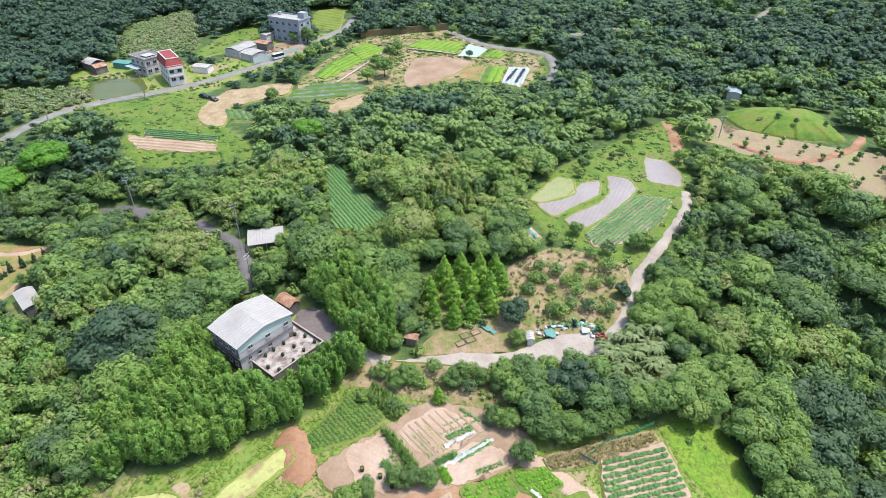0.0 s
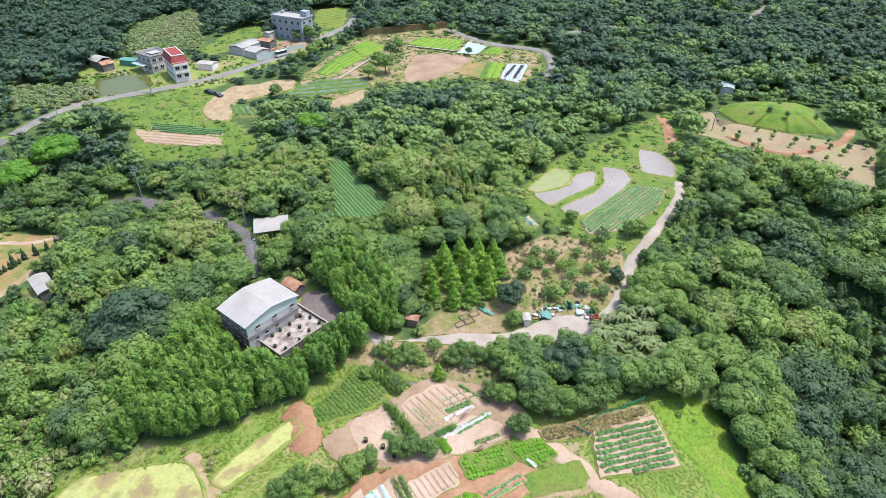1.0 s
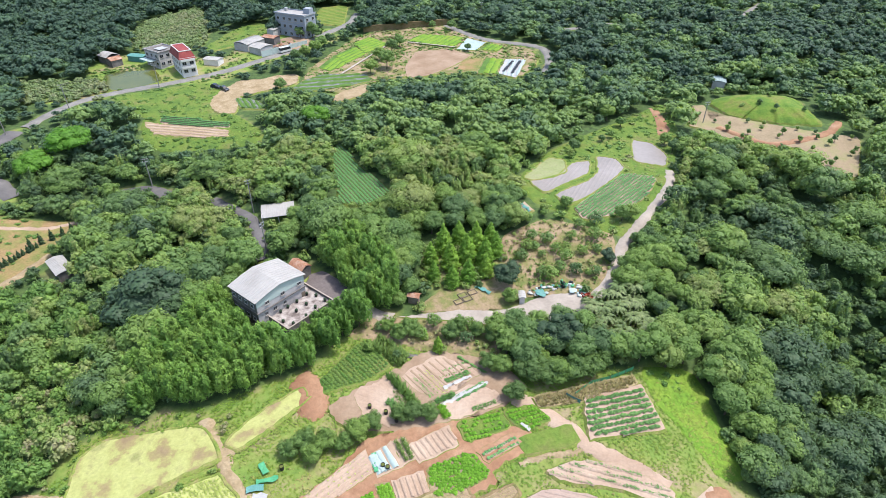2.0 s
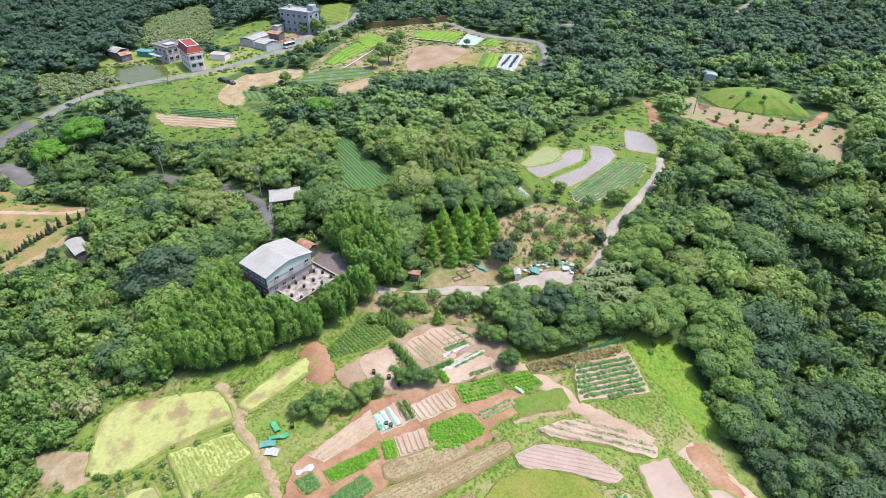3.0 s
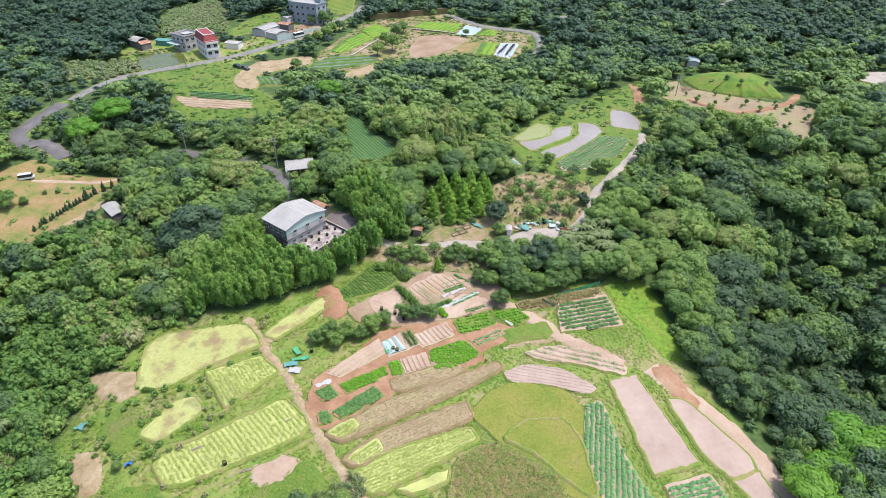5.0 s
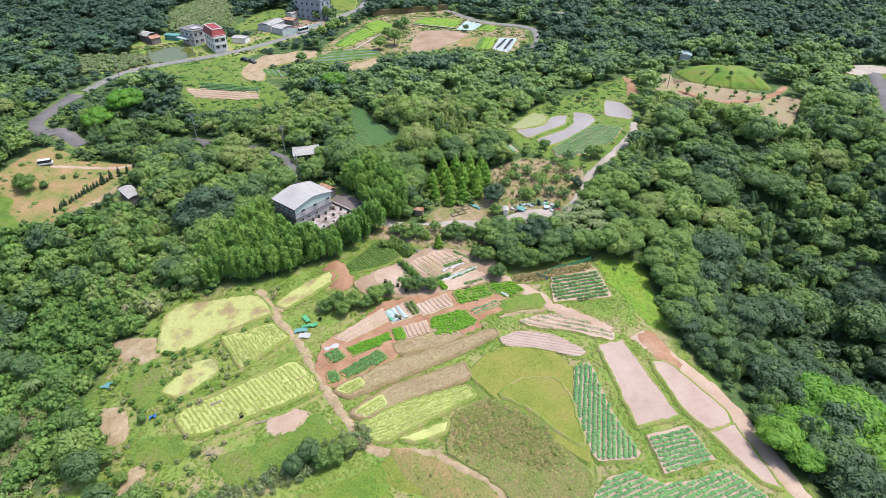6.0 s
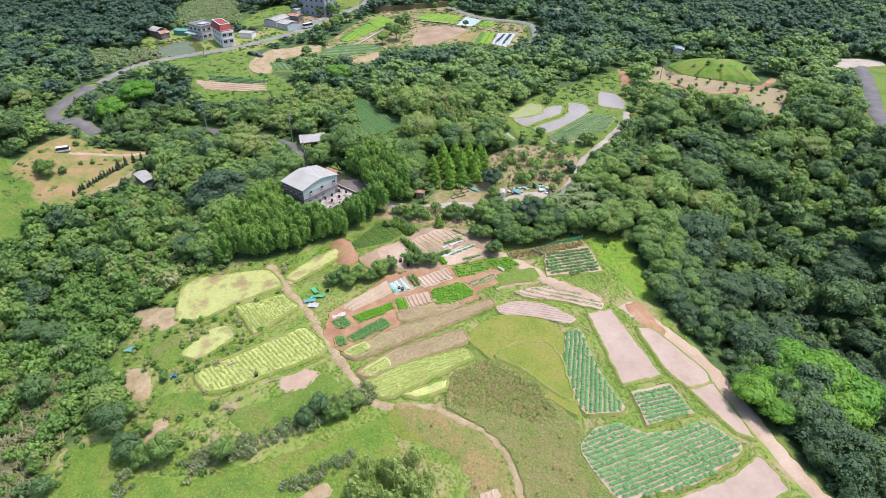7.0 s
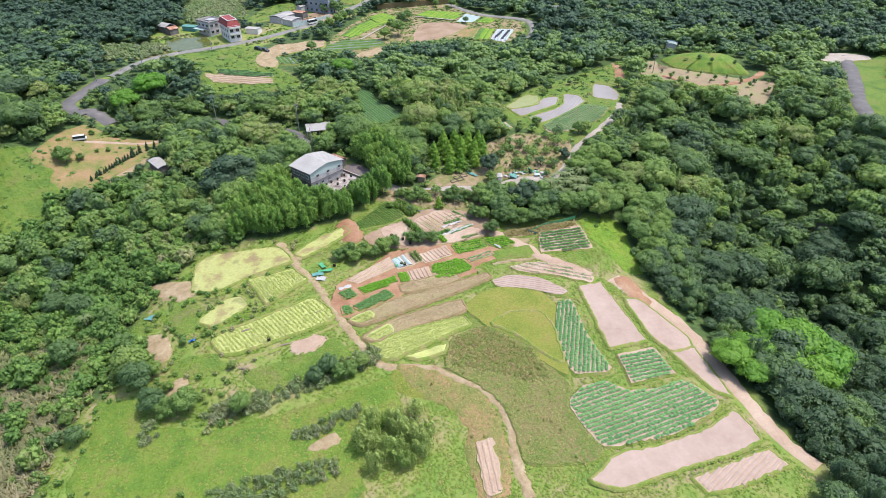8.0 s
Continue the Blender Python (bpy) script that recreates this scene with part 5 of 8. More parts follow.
BROAD = [tree_kind("woodland_tree", "broad green woodland tree with a lumpy crown", "tree", sprays(round_lobes(15, 3.3, 4.4, 2.2), 1150, 0.42, 0.38, light=True), LEAF, trunk_mesh(4.6, 0.22)) for _ in range(5)]
BAMBOOS = [tree_kind("bamboo", "clump of feathery bright green bamboo", "bamboo", sprays(plume_lobes(22, 2.8, 9.0), 1350, 0.95, 0.24, 0.55, core=0.62, light=True), BAMBOO, trunk_mesh(5.5, 0.12, 6, 1.2)) for _ in range(4)]
CONES = [tree_kind("redwood", "bright green conical redwood in a close stand", "tree", sprays(cone_lobes(2.6, 8.2), 1150, 0.46, 0.36, 0.30, light=True), REDWOOD, trunk_mesh(7, 0.22, 3, 0.8)) for _ in range(3)]
DARKS = [tree_kind("shade_tree", "dense dark green round tree", "tree", sprays(round_lobes(11, 4.0, 5.4, 1.6), 1000, 0.58, 0.36), DARK_LEAF, trunk_mesh(4.6, 0.28)) for _ in range(2)]
ROUNDS = [tree_kind("fruit_tree", "rounded leafy green fruit tree", "tree", sprays(round_lobes(10, 2.5, 3.4, 0.9), 1150, 0.34, 0.28, light=True), FRUIT_LEAF, trunk_mesh(2.8, 0.16)) for _ in range(3)]
BRIGHTS = [tree_kind("spreading_tree", "bright lime green spreading tree", "tree", sprays(round_lobes(12, 5.0, 3.6, 3.4, 0.6), 1100, 0.62, 0.40), BRIGHT_LEAF, trunk_mesh(4.8, 0.26)) for _ in range(2)]
SPIRES = [tree_kind("cypress", "dark narrow columnar cypress tree", "cypress", sprays(cone_lobes(0.85, 3.6, 5), 240, 0.36, 0.22, 0.1), CYPRESS, trunk_mesh(1.6, 0.08, 0)) for _ in range(2)]
SAPLINGS = [tree_kind("sapling", "young orchard tree with a small crown", "tree", sprays(round_lobes(4, 0.85, 1.7, 0.5), 150, 0.42, 0.28), LEAF, trunk_mesh(1.2, 0.06, 3, 0.5)) for _ in range(3)]
THIN = [tree_kind("garden_tree", "sparse olive garden tree with an open crown", "tree", sprays(round_lobes(7, 2.2, 2.6, 1.2), 230, 0.6, 0.36, core=0.45), LEAF, trunk_mesh(2.6, 0.12, 5, 1.3)) for _ in range(3)]


def palm_crown(fronds, length):
    """Arching feather fronds: a spine with paired leaflets."""
    v, f = [], []
    for k in range(fronds):
        a, rise = k * 2.4 + wild.random() * 0.4, 0.25 + 0.9 * wild.random()
        c, s = math.cos(a), math.sin(a)
        for u in np.linspace(0.15, 1.0, 9):
            r, z = length * u, length * (rise * u - 1.05 * u * u)
            for side in (-1, 1):
                w = 0.20 * length * math.sin(3.0 * u ** 0.7) + 0.08
                b = len(v)
                v += [(c * r, s * r, z), (c * (r + 0.24), s * (r + 0.24), z - 0.08), (c * (r + w * 0.5) - s * w * side, s * (r + w * 0.5) + c * w * side, z - w * 0.45)]
                f.append((b, b + 1, b + 2))
    return np.array(v), np.array(f)


GREY_BAMBOOS = [tree_kind("grey_bamboo", "clump of feathery grey-green bamboo", "bamboo", sprays(plume_lobes(10, 2.0, 5.4), 560, 0.85, 0.17, 0.6, core=0.2, light=True), GREY_BAMBOO, trunk_mesh(3.8, 0.1, 6, 1.0)) for _ in range(3)]
PALMS = [tree_kind("palm", "silvery green palm with drooping fronds", "palm", (lambda c: (c[0] + (0, 0, 4.6), c[1]))(palm_crown(15, 2.0)), PALM, trunk_mesh(4.7, 0.16, 0)) for _ in range(3)]

# ---- where trees may stand ----
FIELDS = [(-76, 42), (-71, 62), (-48, 67), (-31, 75), (-19, 88), (-5, 86), (12, 81), (20, 76), (43, 77), (53.5, 80), (53.5, 66), (55, 50), (62, 30), (69.5, 10), (74.5, -9), (66, -20), (55, -40), (-20, -40), (-74, -24), (-77, 4), (-64, 20), (-78, 28)]
FARM = [(-50, 93.5), (-41, 105.5), (-39.5, 110), (-36.5, 110.5), (-30.5, 107.4), (-25, 103.3), (-20.8, 97.2), (-25.4, 94), (-32.5, 85.2), (-42, 86.5)]
HAMLET = [(-166, 258), (-160, 275), (-128, 278), (-106, 268), (-100, 300), (-62, 318), (-52, 300), (-70, 280), (-86, 262), (-98, 240), (-120, 238), (-140, 228)]
GROVE = [(-66, 74), (-58, 92), (-51, 97), (-45, 88), (-33, 82), (-20, 95), (-26, 105), (-33, 110), (-28, 118), (-14, 114), (-10, 100), (-14, 93), (-21, 84), (-31, 74), (-46, 67), (-60, 66)]
THICKET = [(-135, -30), (-130, 30), (-105, 60), (-90, 78), (-70, 66), (-78, 42), (-80, 28), (-66, 20), (-78, 4), (-76, -24), (-70, -45)]
SLOPE = [(-190, 60), (-170, 110), (-140, 95), (-105, 108), (-84, 96), (-72, 66), (-90, 78), (-105, 60), (-130, 30)]
GROVE_OF_PALMS = [(33.5, 82), (34.5, 97), (46.5, 98), (49.5, 84), (42, 80)]
REDWOODS = [(-6, 103), (-4, 118), (2, 121), (13, 121), (17.5, 113), (9, 101.5), (1, 99)]
NURSERY = [(-62, 240), (-60, 262), (-44, 308), (-25, 317), (-4, 323), (5, 325), (20, 302), (46, 284), (47, 268), (36, 246), (10, 252), (-20, 247), (-34, 238), (-44, 226)]
REEDY = [[(-184.1, 238.7), (-151.1, 243.2), (-138.5, 225.6), (-142.0, 220.1), (-169.8, 215.2)], [(-165.5, 305.5), (-165.4, 336.2), (-147.9, 365.7), (-127.4, 317.0), (-120.0, 289.1), (-130.0, 282.8), (-152.7, 282.6)]]
OPEN += [*REEDY, GROVE_OF_PALMS, REDWOODS, FIELDS, FARM, HAMLET, NURSERY, [(-53.6, 128.5), (-53.6, 136.5), (-44.1, 138.3), (-42.5, 131.3)], [(-108, 115), (-106, 120), (-99, 113), (-101, 109)], [(115, 234), (118, 242), (123, 238), (119, 230)]]


def room(px, py, margin=1.5):
    """Which places are free of fields, paths and buildings."""
    free = np.ones(px.shape, bool)
    for shape, closed, gap in [(poly, True, margin) for poly in OPEN] + [(line, False, width / 2 + margin) for line, width in LINES]:
        (x0, y0), (x1, y1) = np.min(shape, 0) - gap, np.max(shape, 0) + gap
        near = np.flatnonzero(free & (px >= x0) & (px <= x1) & (py >= y0) & (py <= y1))
        if len(near):
            a, b = px[near], py[near]
            free[near] = from_line(a, b, shape + shape[:1] if closed else shape) > gap
            if closed:
                free[near] &= ~inside(a, b, shape)
    return free


def jittered(x0, x1, y0, y1, step, rng):
    x, y = np.meshgrid(np.arange(x0, x1, step), np.arange(y0, y1, step * 0.87))
    x = x + (np.arange(len(x)) % 2)[:, None] * step / 2
    x, y = x.ravel(), y.ravel()
    return x + rng.uniform(-0.38, 0.38, x.shape) * step, y + rng.uniform(-0.38, 0.38, y.shape) * step


def in_sight(px, py):
    return np.abs(px) < 0.62 * (py + 85) + 54


def patch(px, py, scale, seed):
    return np.array([noise.fractal((x / scale, y / scale, seed), 1.0, 2.0, 3) for x, y in zip(px, py)])


def wood(name, label, px, py, crowns, sizes, mat, spread, seed, lift=-0.3, mean=0.48, floor_of=None, tall=None):
    """Joins many crowns into one body of uncountable growth."""
    # Tone dimmed over the ravine and left woods: shade put into the leaves.
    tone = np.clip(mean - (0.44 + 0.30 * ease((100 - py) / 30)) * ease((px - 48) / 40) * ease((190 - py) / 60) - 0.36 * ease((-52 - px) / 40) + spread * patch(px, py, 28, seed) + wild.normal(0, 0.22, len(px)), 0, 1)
    tall = np.ones(len(px)) if tall is None else tall
    vs, fs, ts, ns, n = [], [], [], [], 0
    z = land(px, py) + lift if floor_of is None else floor_of
    for k in range(len(px)):
        v, f, hue, nn = crowns[wild.integers(len(crowns))]
        a = wild.random() * 6.283
        v = turned(v, a) * (sizes[k] * (0.9 + 0.2 * wild.random()), sizes[k] * (0.9 + 0.2 * wild.random()), tall[k] * sizes[k] * (0.85 + 0.35 * wild.random()))
        ns.append(turned(nn, a))
        vs.append(v + (px[k], py[k], z[k]))
        fs.append(f + n)
        ts.append(np.clip(tone[k] + hue, 0, 1))
        n += len(v)
    ob = part(name, mesh_of(name, np.concatenate(vs), np.concatenate(fs), mat, np.concatenate(ts), normals=np.concatenate(ns)), None)
    return tagged(ob, label, "vegetation", kind="stuff")


def behind(px, py, d):
    """The places d metres further from the terraces."""
    a = np.arctan2(px, py + 45)
    return px + np.sin(a) * d, py + np.cos(a) * d


def low_growth(px, py, sizes):
    """Where growth in front of an opening is low, as the owners keep their view and light."""
    far = 1 + np.maximum(0, py - 60) / 130
    for d, most in ((9.0, 0.80), (6.5, 0.60), (3.4, 0.38)):
        sizes = np.where(room(*behind(px, py, d * far), 0.3), sizes, np.minimum(sizes, most))
    return sizes


# ---- the ground: one sheet to the horizon, cut down under the terraces ----
gx = np.concatenate([[-4500, -2500, -1400, -800, -500, -380], np.arange(-300, 301, 3.0), [380, 500, 800, 1400, 2500, 4500]])
gy = np.concatenate([[-3000, -1400, -600, -250, -120], np.arange(-60, 421, 2.5), [450, 500, 600, 800, 1200, 2000, 3200, 4800]])
X, Y = np.meshgrid(gx, gy)
Zg = land(X, Y)
rough_land = np.array([noise.fractal((x * 0.05, y * 0.05, 0), 1.0, 2.0, 4) for x, y in zip(X.ravel(), Y.ravel())]).reshape(X.shape)
Zg = Zg + 0.25 * rough_land - 0.12
for poly, floor_of in LEVEL:
    (x0, y0), (x1, y1) = np.min(poly, 0) - 3, np.max(poly, 0) + 3
    hit = (X > x0) & (X < x1) & (Y > y0) & (Y < y1)
    hit[hit] = inside(X[hit], Y[hit], poly) | (from_line(X[hit], Y[hit], poly + poly[:1]) < 2.0)
    Zg = np.where(hit, np.minimum(Zg, floor_of(X, Y)), Zg)
for line, width in LINES:
    (x0, y0), (x1, y1) = np.min(line, 0) - width - 3, np.max(line, 0) + width + 3
    hit = (X > x0) & (X < x1) & (Y > y0) & (Y < y1)
    hit[hit] = from_line(X[hit], Y[hit], line) < width / 2 + 1.8
    Zg = np.where(hit, np.minimum(Zg, land(X, Y) - 0.14), Zg)
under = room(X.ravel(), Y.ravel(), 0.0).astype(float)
nx, ny = len(gx), len(gy)
i, j = np.meshgrid(np.arange(nx - 1), np.arange(ny - 1))
q = (j * nx + i).ravel()
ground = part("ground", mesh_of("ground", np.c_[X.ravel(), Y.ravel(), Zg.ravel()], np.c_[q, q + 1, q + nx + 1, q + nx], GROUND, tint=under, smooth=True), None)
tagged(ground, "rolling valley ground of grass and earth", "ground", kind="structure")

# ---- woods ----
px, py = jittered(-260, 260, -50, 175, 4.4, wild)
keep = in_sight(px, py) & room(px, py, 1.8) & ~inside(px, py, THICKET) & ~inside(px, py, GROVE)
keep &= ~inside(px, py, SLOPE) | (wild.random(len(px)) < 0.45)
px, py = px[keep], py[keep]
sizes = low_growth(px, py, np.clip(0.86 + 0.5 * patch(px, py, 22, 9.0) + wild.normal(0, 0.16, len(px)), 0.45, 1.5))
# old trees with wide crowns stand over the others
ox, oy = jittered(-230, 230, -50, 172, 13.0, wild)
keep = in_sight(ox, oy) & room(ox, oy, 9.0) & ~inside(ox, oy, THICKET) & ~inside(ox, oy, GROVE) & ~inside(ox, oy, SLOPE) & (wild.random(len(ox)) < 0.6)
ox, oy = ox[keep], oy[keep]
old = 1.35 + 0.75 * wild.random(len(ox)) ** 1.5
free = np.ones(len(px), bool)
for x, y, r in zip(ox, oy, old):
    free &= np.hypot(px - x, py - y) > 2.6 * r
px, py, sizes = px[free], py[free], sizes[free]
# the trees round the farm and the terraces stand singly
close = (np.abs(px - 5) < 85) & (py > 60) & (py < 140)
order = np.argsort(np.hypot(px[close], py[close] - 80))[:190]
single = np.flatnonzero(close)[order]
for k in single:
    plant(BROAD[wild.integers(len(BROAD))], px[k], py[k], sizes[k] * 0.95, 1.08)
rest = np.ones(len(px), bool)
rest[single] = False
NEAR_CROWNS = [sprays(round_lobes(9, 3.0, 4.4, 1.6), 1000, 0.40, 0.36, light=True) for _ in range(8)] + [sprays(round_lobes(12, 3.6, 3.8, 2.2, 0.55), 1050, 0.40, 0.36, light=True) for _ in range(5)] + [sprays(plume_lobes(9, 2.3, 6.6), 900, 0.62, 0.24, 0.5, core=0.6, light=True) for _ in range(5)]
MID_CROWNS = [sprays(round_lobes(8, 3.0, 4.4, 1.6), 330, 0.64, 0.56, 0.12, tidy=0.22, light=True) for _ in range(8)] + [sprays(round_lobes(11, 3.6, 3.8, 2.2, 0.55), 350, 0.64, 0.56, 0.12, tidy=0.22, light=True) for _ in range(6)] + [sprays(plume_lobes(8, 2.3, 6.2), 360, 0.75, 0.40, 0.25, core=0.8, light=True) for _ in range(3)]
OLD_CROWNS = [sprays(round_lobes(20, 3.4, 4.0, 1.8, 0.65), 1700, 0.30, 0.26, light=True) for _ in range(4)] + [sprays(round_lobes(26, 3.5, 3.6, 2.0, 0.6), 1900, 0.29, 0.25, light=True) for _ in range(3)]
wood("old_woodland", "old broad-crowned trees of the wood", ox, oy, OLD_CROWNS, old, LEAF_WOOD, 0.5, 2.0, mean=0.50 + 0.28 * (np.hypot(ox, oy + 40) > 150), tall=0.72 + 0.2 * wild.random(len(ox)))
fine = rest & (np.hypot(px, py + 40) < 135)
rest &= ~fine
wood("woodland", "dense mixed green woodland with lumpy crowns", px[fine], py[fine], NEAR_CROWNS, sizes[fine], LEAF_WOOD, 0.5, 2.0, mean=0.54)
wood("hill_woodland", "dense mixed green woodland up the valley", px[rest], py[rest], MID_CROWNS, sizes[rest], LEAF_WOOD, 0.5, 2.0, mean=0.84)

px, py = jittered(-380, 380, 175, 432, 6.3, wild)
keep = in_sight(px, py) & room(px, py)
px, py = px[keep], py[keep]
sizes = low_growth(px, py, np.clip(0.98 + 0.5 * patch(px, py, 30, 5.0) + wild.normal(0, 0.24, len(px)), 0.5, 1.25 + 0.6 * ease((py - 230) / 60)))
FAR_CROWNS = [sprays(round_lobes(8, 4.1, 4.3, 1.4, 0.65), 120, 0.90, 0.80, 0.10, tidy=0.18, core=0.93, light=True) for _ in range(8)] + [sprays(round_lobes(11, 4.4, 3.6, 1.8, 0.5), 130, 0.85, 0.75, 0.10, tidy=0.18, core=0.93, light=True) for _ in range(4)]
# Mean tone falls with distance, painting cloud shade into the far crowns.
wood("far_woodland", "distant hillside woodland tinted for haze and shade", px, py, FAR_CROWNS, sizes, FAR_LEAF, 0.5, 7.0, mean=0.22 + 0.60 * ease((285 - py) / 90))

# bamboo grove in front of the farmhouse
px, py = jittered(-70, -8, 60, 120, 3.3, wild)
keep = inside(px, py, GROVE) & ~inside(px, py, FARM)
for line, width in LINES:
    keep &= from_line(px, py, line) > width / 2 + 1.2
for poly in OPEN:
    keep &= ~inside(px, py, poly)
for x, y in zip(px[keep], py[keep]):
    near = float(from_line(np.array([x]), np.array([y]), FARM + FARM[:1])[0])
    size = 0.72 + 0.35 * wild.random()
    plant(BAMBOOS[wild.integers(len(BAMBOOS))], x, y, size if near > 6 or y > 96 else size * (0.52 + 0.075 * near), 1.05)

# undergrowth between the trunks
BUSH = [sprays(round_lobes(5, 1.15, 1.2, 0.1), 62, 0.36, 0.30, core=0.82, light=True) for _ in range(8)]
TANGLE = [sprays(round_lobes(6, 1.25, 1.2, 0.0, 0.6), 84, 0.34, 0.20, 0.6, core=0.92, light=True) for _ in range(8)]
px, py = jittered(-200, 200, -45, 178, 4.9, wild)
keep = in_sight(px, py) & room(px, py, 0.8) & ~inside(px, py, THICKET) & ~inside(px, py, SLOPE)
px, py = px[keep], py[keep]
wood("undergrowth", "leafy green undergrowth of the wood", px, py, BUSH, 1.1 + 0.8 * wild.random(len(px)), LEAF_WOOD, 0.6, 3.0, lift=-0.1)

# scrub on the left slopes
px, py = jittered(-190, -50, -50, 112, 2.45, wild)
keep = (inside(px, py, THICKET) | inside(px, py, SLOPE) | ((px < -60) & (py < 72))) & in_sight(px, py) & room(px, py, 0.3)
keep &= ~((px < -68 - 0.45 * (py + 16)) & (py < 28)) | (wild.random(len(px)) < 0.3)
px, py = px[keep], py[keep]
SCRUBS = TANGLE[:5] + [sprays(round_lobes(10, 1.5, 1.7, 0.1), 170, 0.30, 0.24, light=True) for _ in range(6)] + [sprays(round_lobes(14, 1.6, 2.4, 0.1), 200, 0.32, 0.20, 0.5, light=True) for _ in range(4)]
wood("scrub", "tangled pale green scrub on the slope", px, py, SCRUBS, 0.7 + 1.5 * wild.random(len(px)) ** 3, SCRUB, 0.55, 4.0, lift=-0.1, mean=0.42)

# silver grass at the foot of the left slope
px, py = jittered(-140, -60, -50, 30, 1.5, wild)
keep = (px < -66 - 0.45 * (py + 16)) & (py < 28) & in_sight(px, py) & room(px, py, 0.3)
px, py = px[keep], py[keep]
wood("silver_grass", "tall pale silver grass on the slope", px, py, [domed(sward(0.9, 1.0, 18)) for _ in range(8)], 0.9 + 0.7 * wild.random(len(px)), SILVER_GRASS, 0.5, 4.4, lift=-0.1, mean=0.75)

# ---- buildings ----


def slab(bm, x0, x1, y0, y1, z0, z1, bevel=0.0):
    """A block, its edges broken if wished."""
    made = bmesh.ops.create_cube(bm, size=1, matrix=Matrix.LocRotScale(((x0 + x1) / 2, (y0 + y1) / 2, (z0 + z1) / 2), None, (x1 - x0, y1 - y0, z1 - z0)))
    if bevel:
        edges = list({e for v in made["verts"] for e in v.link_edges})
        bmesh.ops.bevel(bm, geom=edges, offset=bevel, segments=1, affect='EDGES')
    return bm


def block(*sizes, bevel=0.0):
    bm = bmesh.new()
    for s in sizes:
        slab(bm, *s, bevel=bevel)
    return bm


def window(parent, x, y, z, w, h, side):
    """A framed window with a sill set on a wall; side: the way it faces, in degrees."""
    ob = part("window", block((-w / 2, -w / 2 + 0.08, -0.06, 0.05, 0, h), (w / 2 - 0.08, w / 2, -0.06, 0.05, 0, h), (-0.03, 0.03, -0.05, 0.05, 0, h), (-w / 2, w / 2, -0.06, 0.05, h - 0.08, h), (-w / 2, w / 2, -0.06, 0.05, 0, 0.08)), FRAME, parent)
    ob.matrix_basis = pose(x, y, z, 0, 0, side)
    part("pane", block((-w / 2 + 0.08, w / 2 - 0.08, -0.03, 0.03, 0.08, h - 0.08)), GLASS, ob)
    part("sill", block((-w / 2 - 0.1, w / 2 + 0.1, -0.16, 0.05, -0.10, -0.02)), CONCRETE, ob)
    return ob


def door(parent, x, y, z, w, h, side, mat):
    ob = part("door", block((-w / 2, w / 2, -0.05, 0.05, 0, h), bevel=0.02), mat, parent)
    ob.matrix_basis = pose(x, y, z, 0, 0, side)
    return ob


def gable(w, d, eave, rise, over, thick, folds=5):
    """A low gable roof, ridge along y, with folded seams in the sheet."""
    bm = bmesh.new()
    prof = [(-w / 2 - over, eave - 0.10), (-w / 4, eave + rise * 0.60), (0, eave + rise), (w / 4, eave + rise * 0.60), (w / 2 + over, eave - 0.10)]
    ends = []
    for y in (-d / 2 - over, d / 2 + over):
        ends.append([[bm.verts.new((x, y, z - t)) for x, z in prof] for t in (0, thick)])
    (a0, a1), (b0, b1) = ends
    for k in range(len(prof) - 1):
        bm.faces.new((a0[k], a0[k + 1], b0[k + 1], b0[k]))
        bm.faces.new((b1[k], b1[k + 1], a1[k + 1], a1[k]))
        bm.faces.new((a1[k], a1[k + 1], a0[k + 1], a0[k]))
        bm.faces.new((b0[k], b0[k + 1], b1[k + 1], b1[k]))
    bm.faces.new((a0[0], b0[0], b1[0], a1[0]))
    bm.faces.new((a0[-1], a1[-1], b1[-1], b0[-1]))
    return bm


def seams(w, d, eave, rise, over, step):
    """The standing seams of a sheet roof."""
    bm = bmesh.new()
    for y in np.arange(-d / 2 - over + step, d / 2 + over, step):
        for s in (-1, 1):
            pts = [(s * (w / 2 + over), eave - 0.10), (s * w / 4, eave + rise * 0.60), (0, eave + rise)]
            for (x0, z0), (x1, z1) in zip(pts, pts[1:]):
                q = [bm.verts.new((x, y + o, z + h)) for x, z in ((x0, z0), (x1, z1)) for o, h in ((-0.04, 0.0), (0, 0.06), (0.04, 0.0))]
                bm.faces.new((q[0], q[1], q[4], q[3]))
                bm.faces.new((q[1], q[2], q[5], q[4]))
    return bm


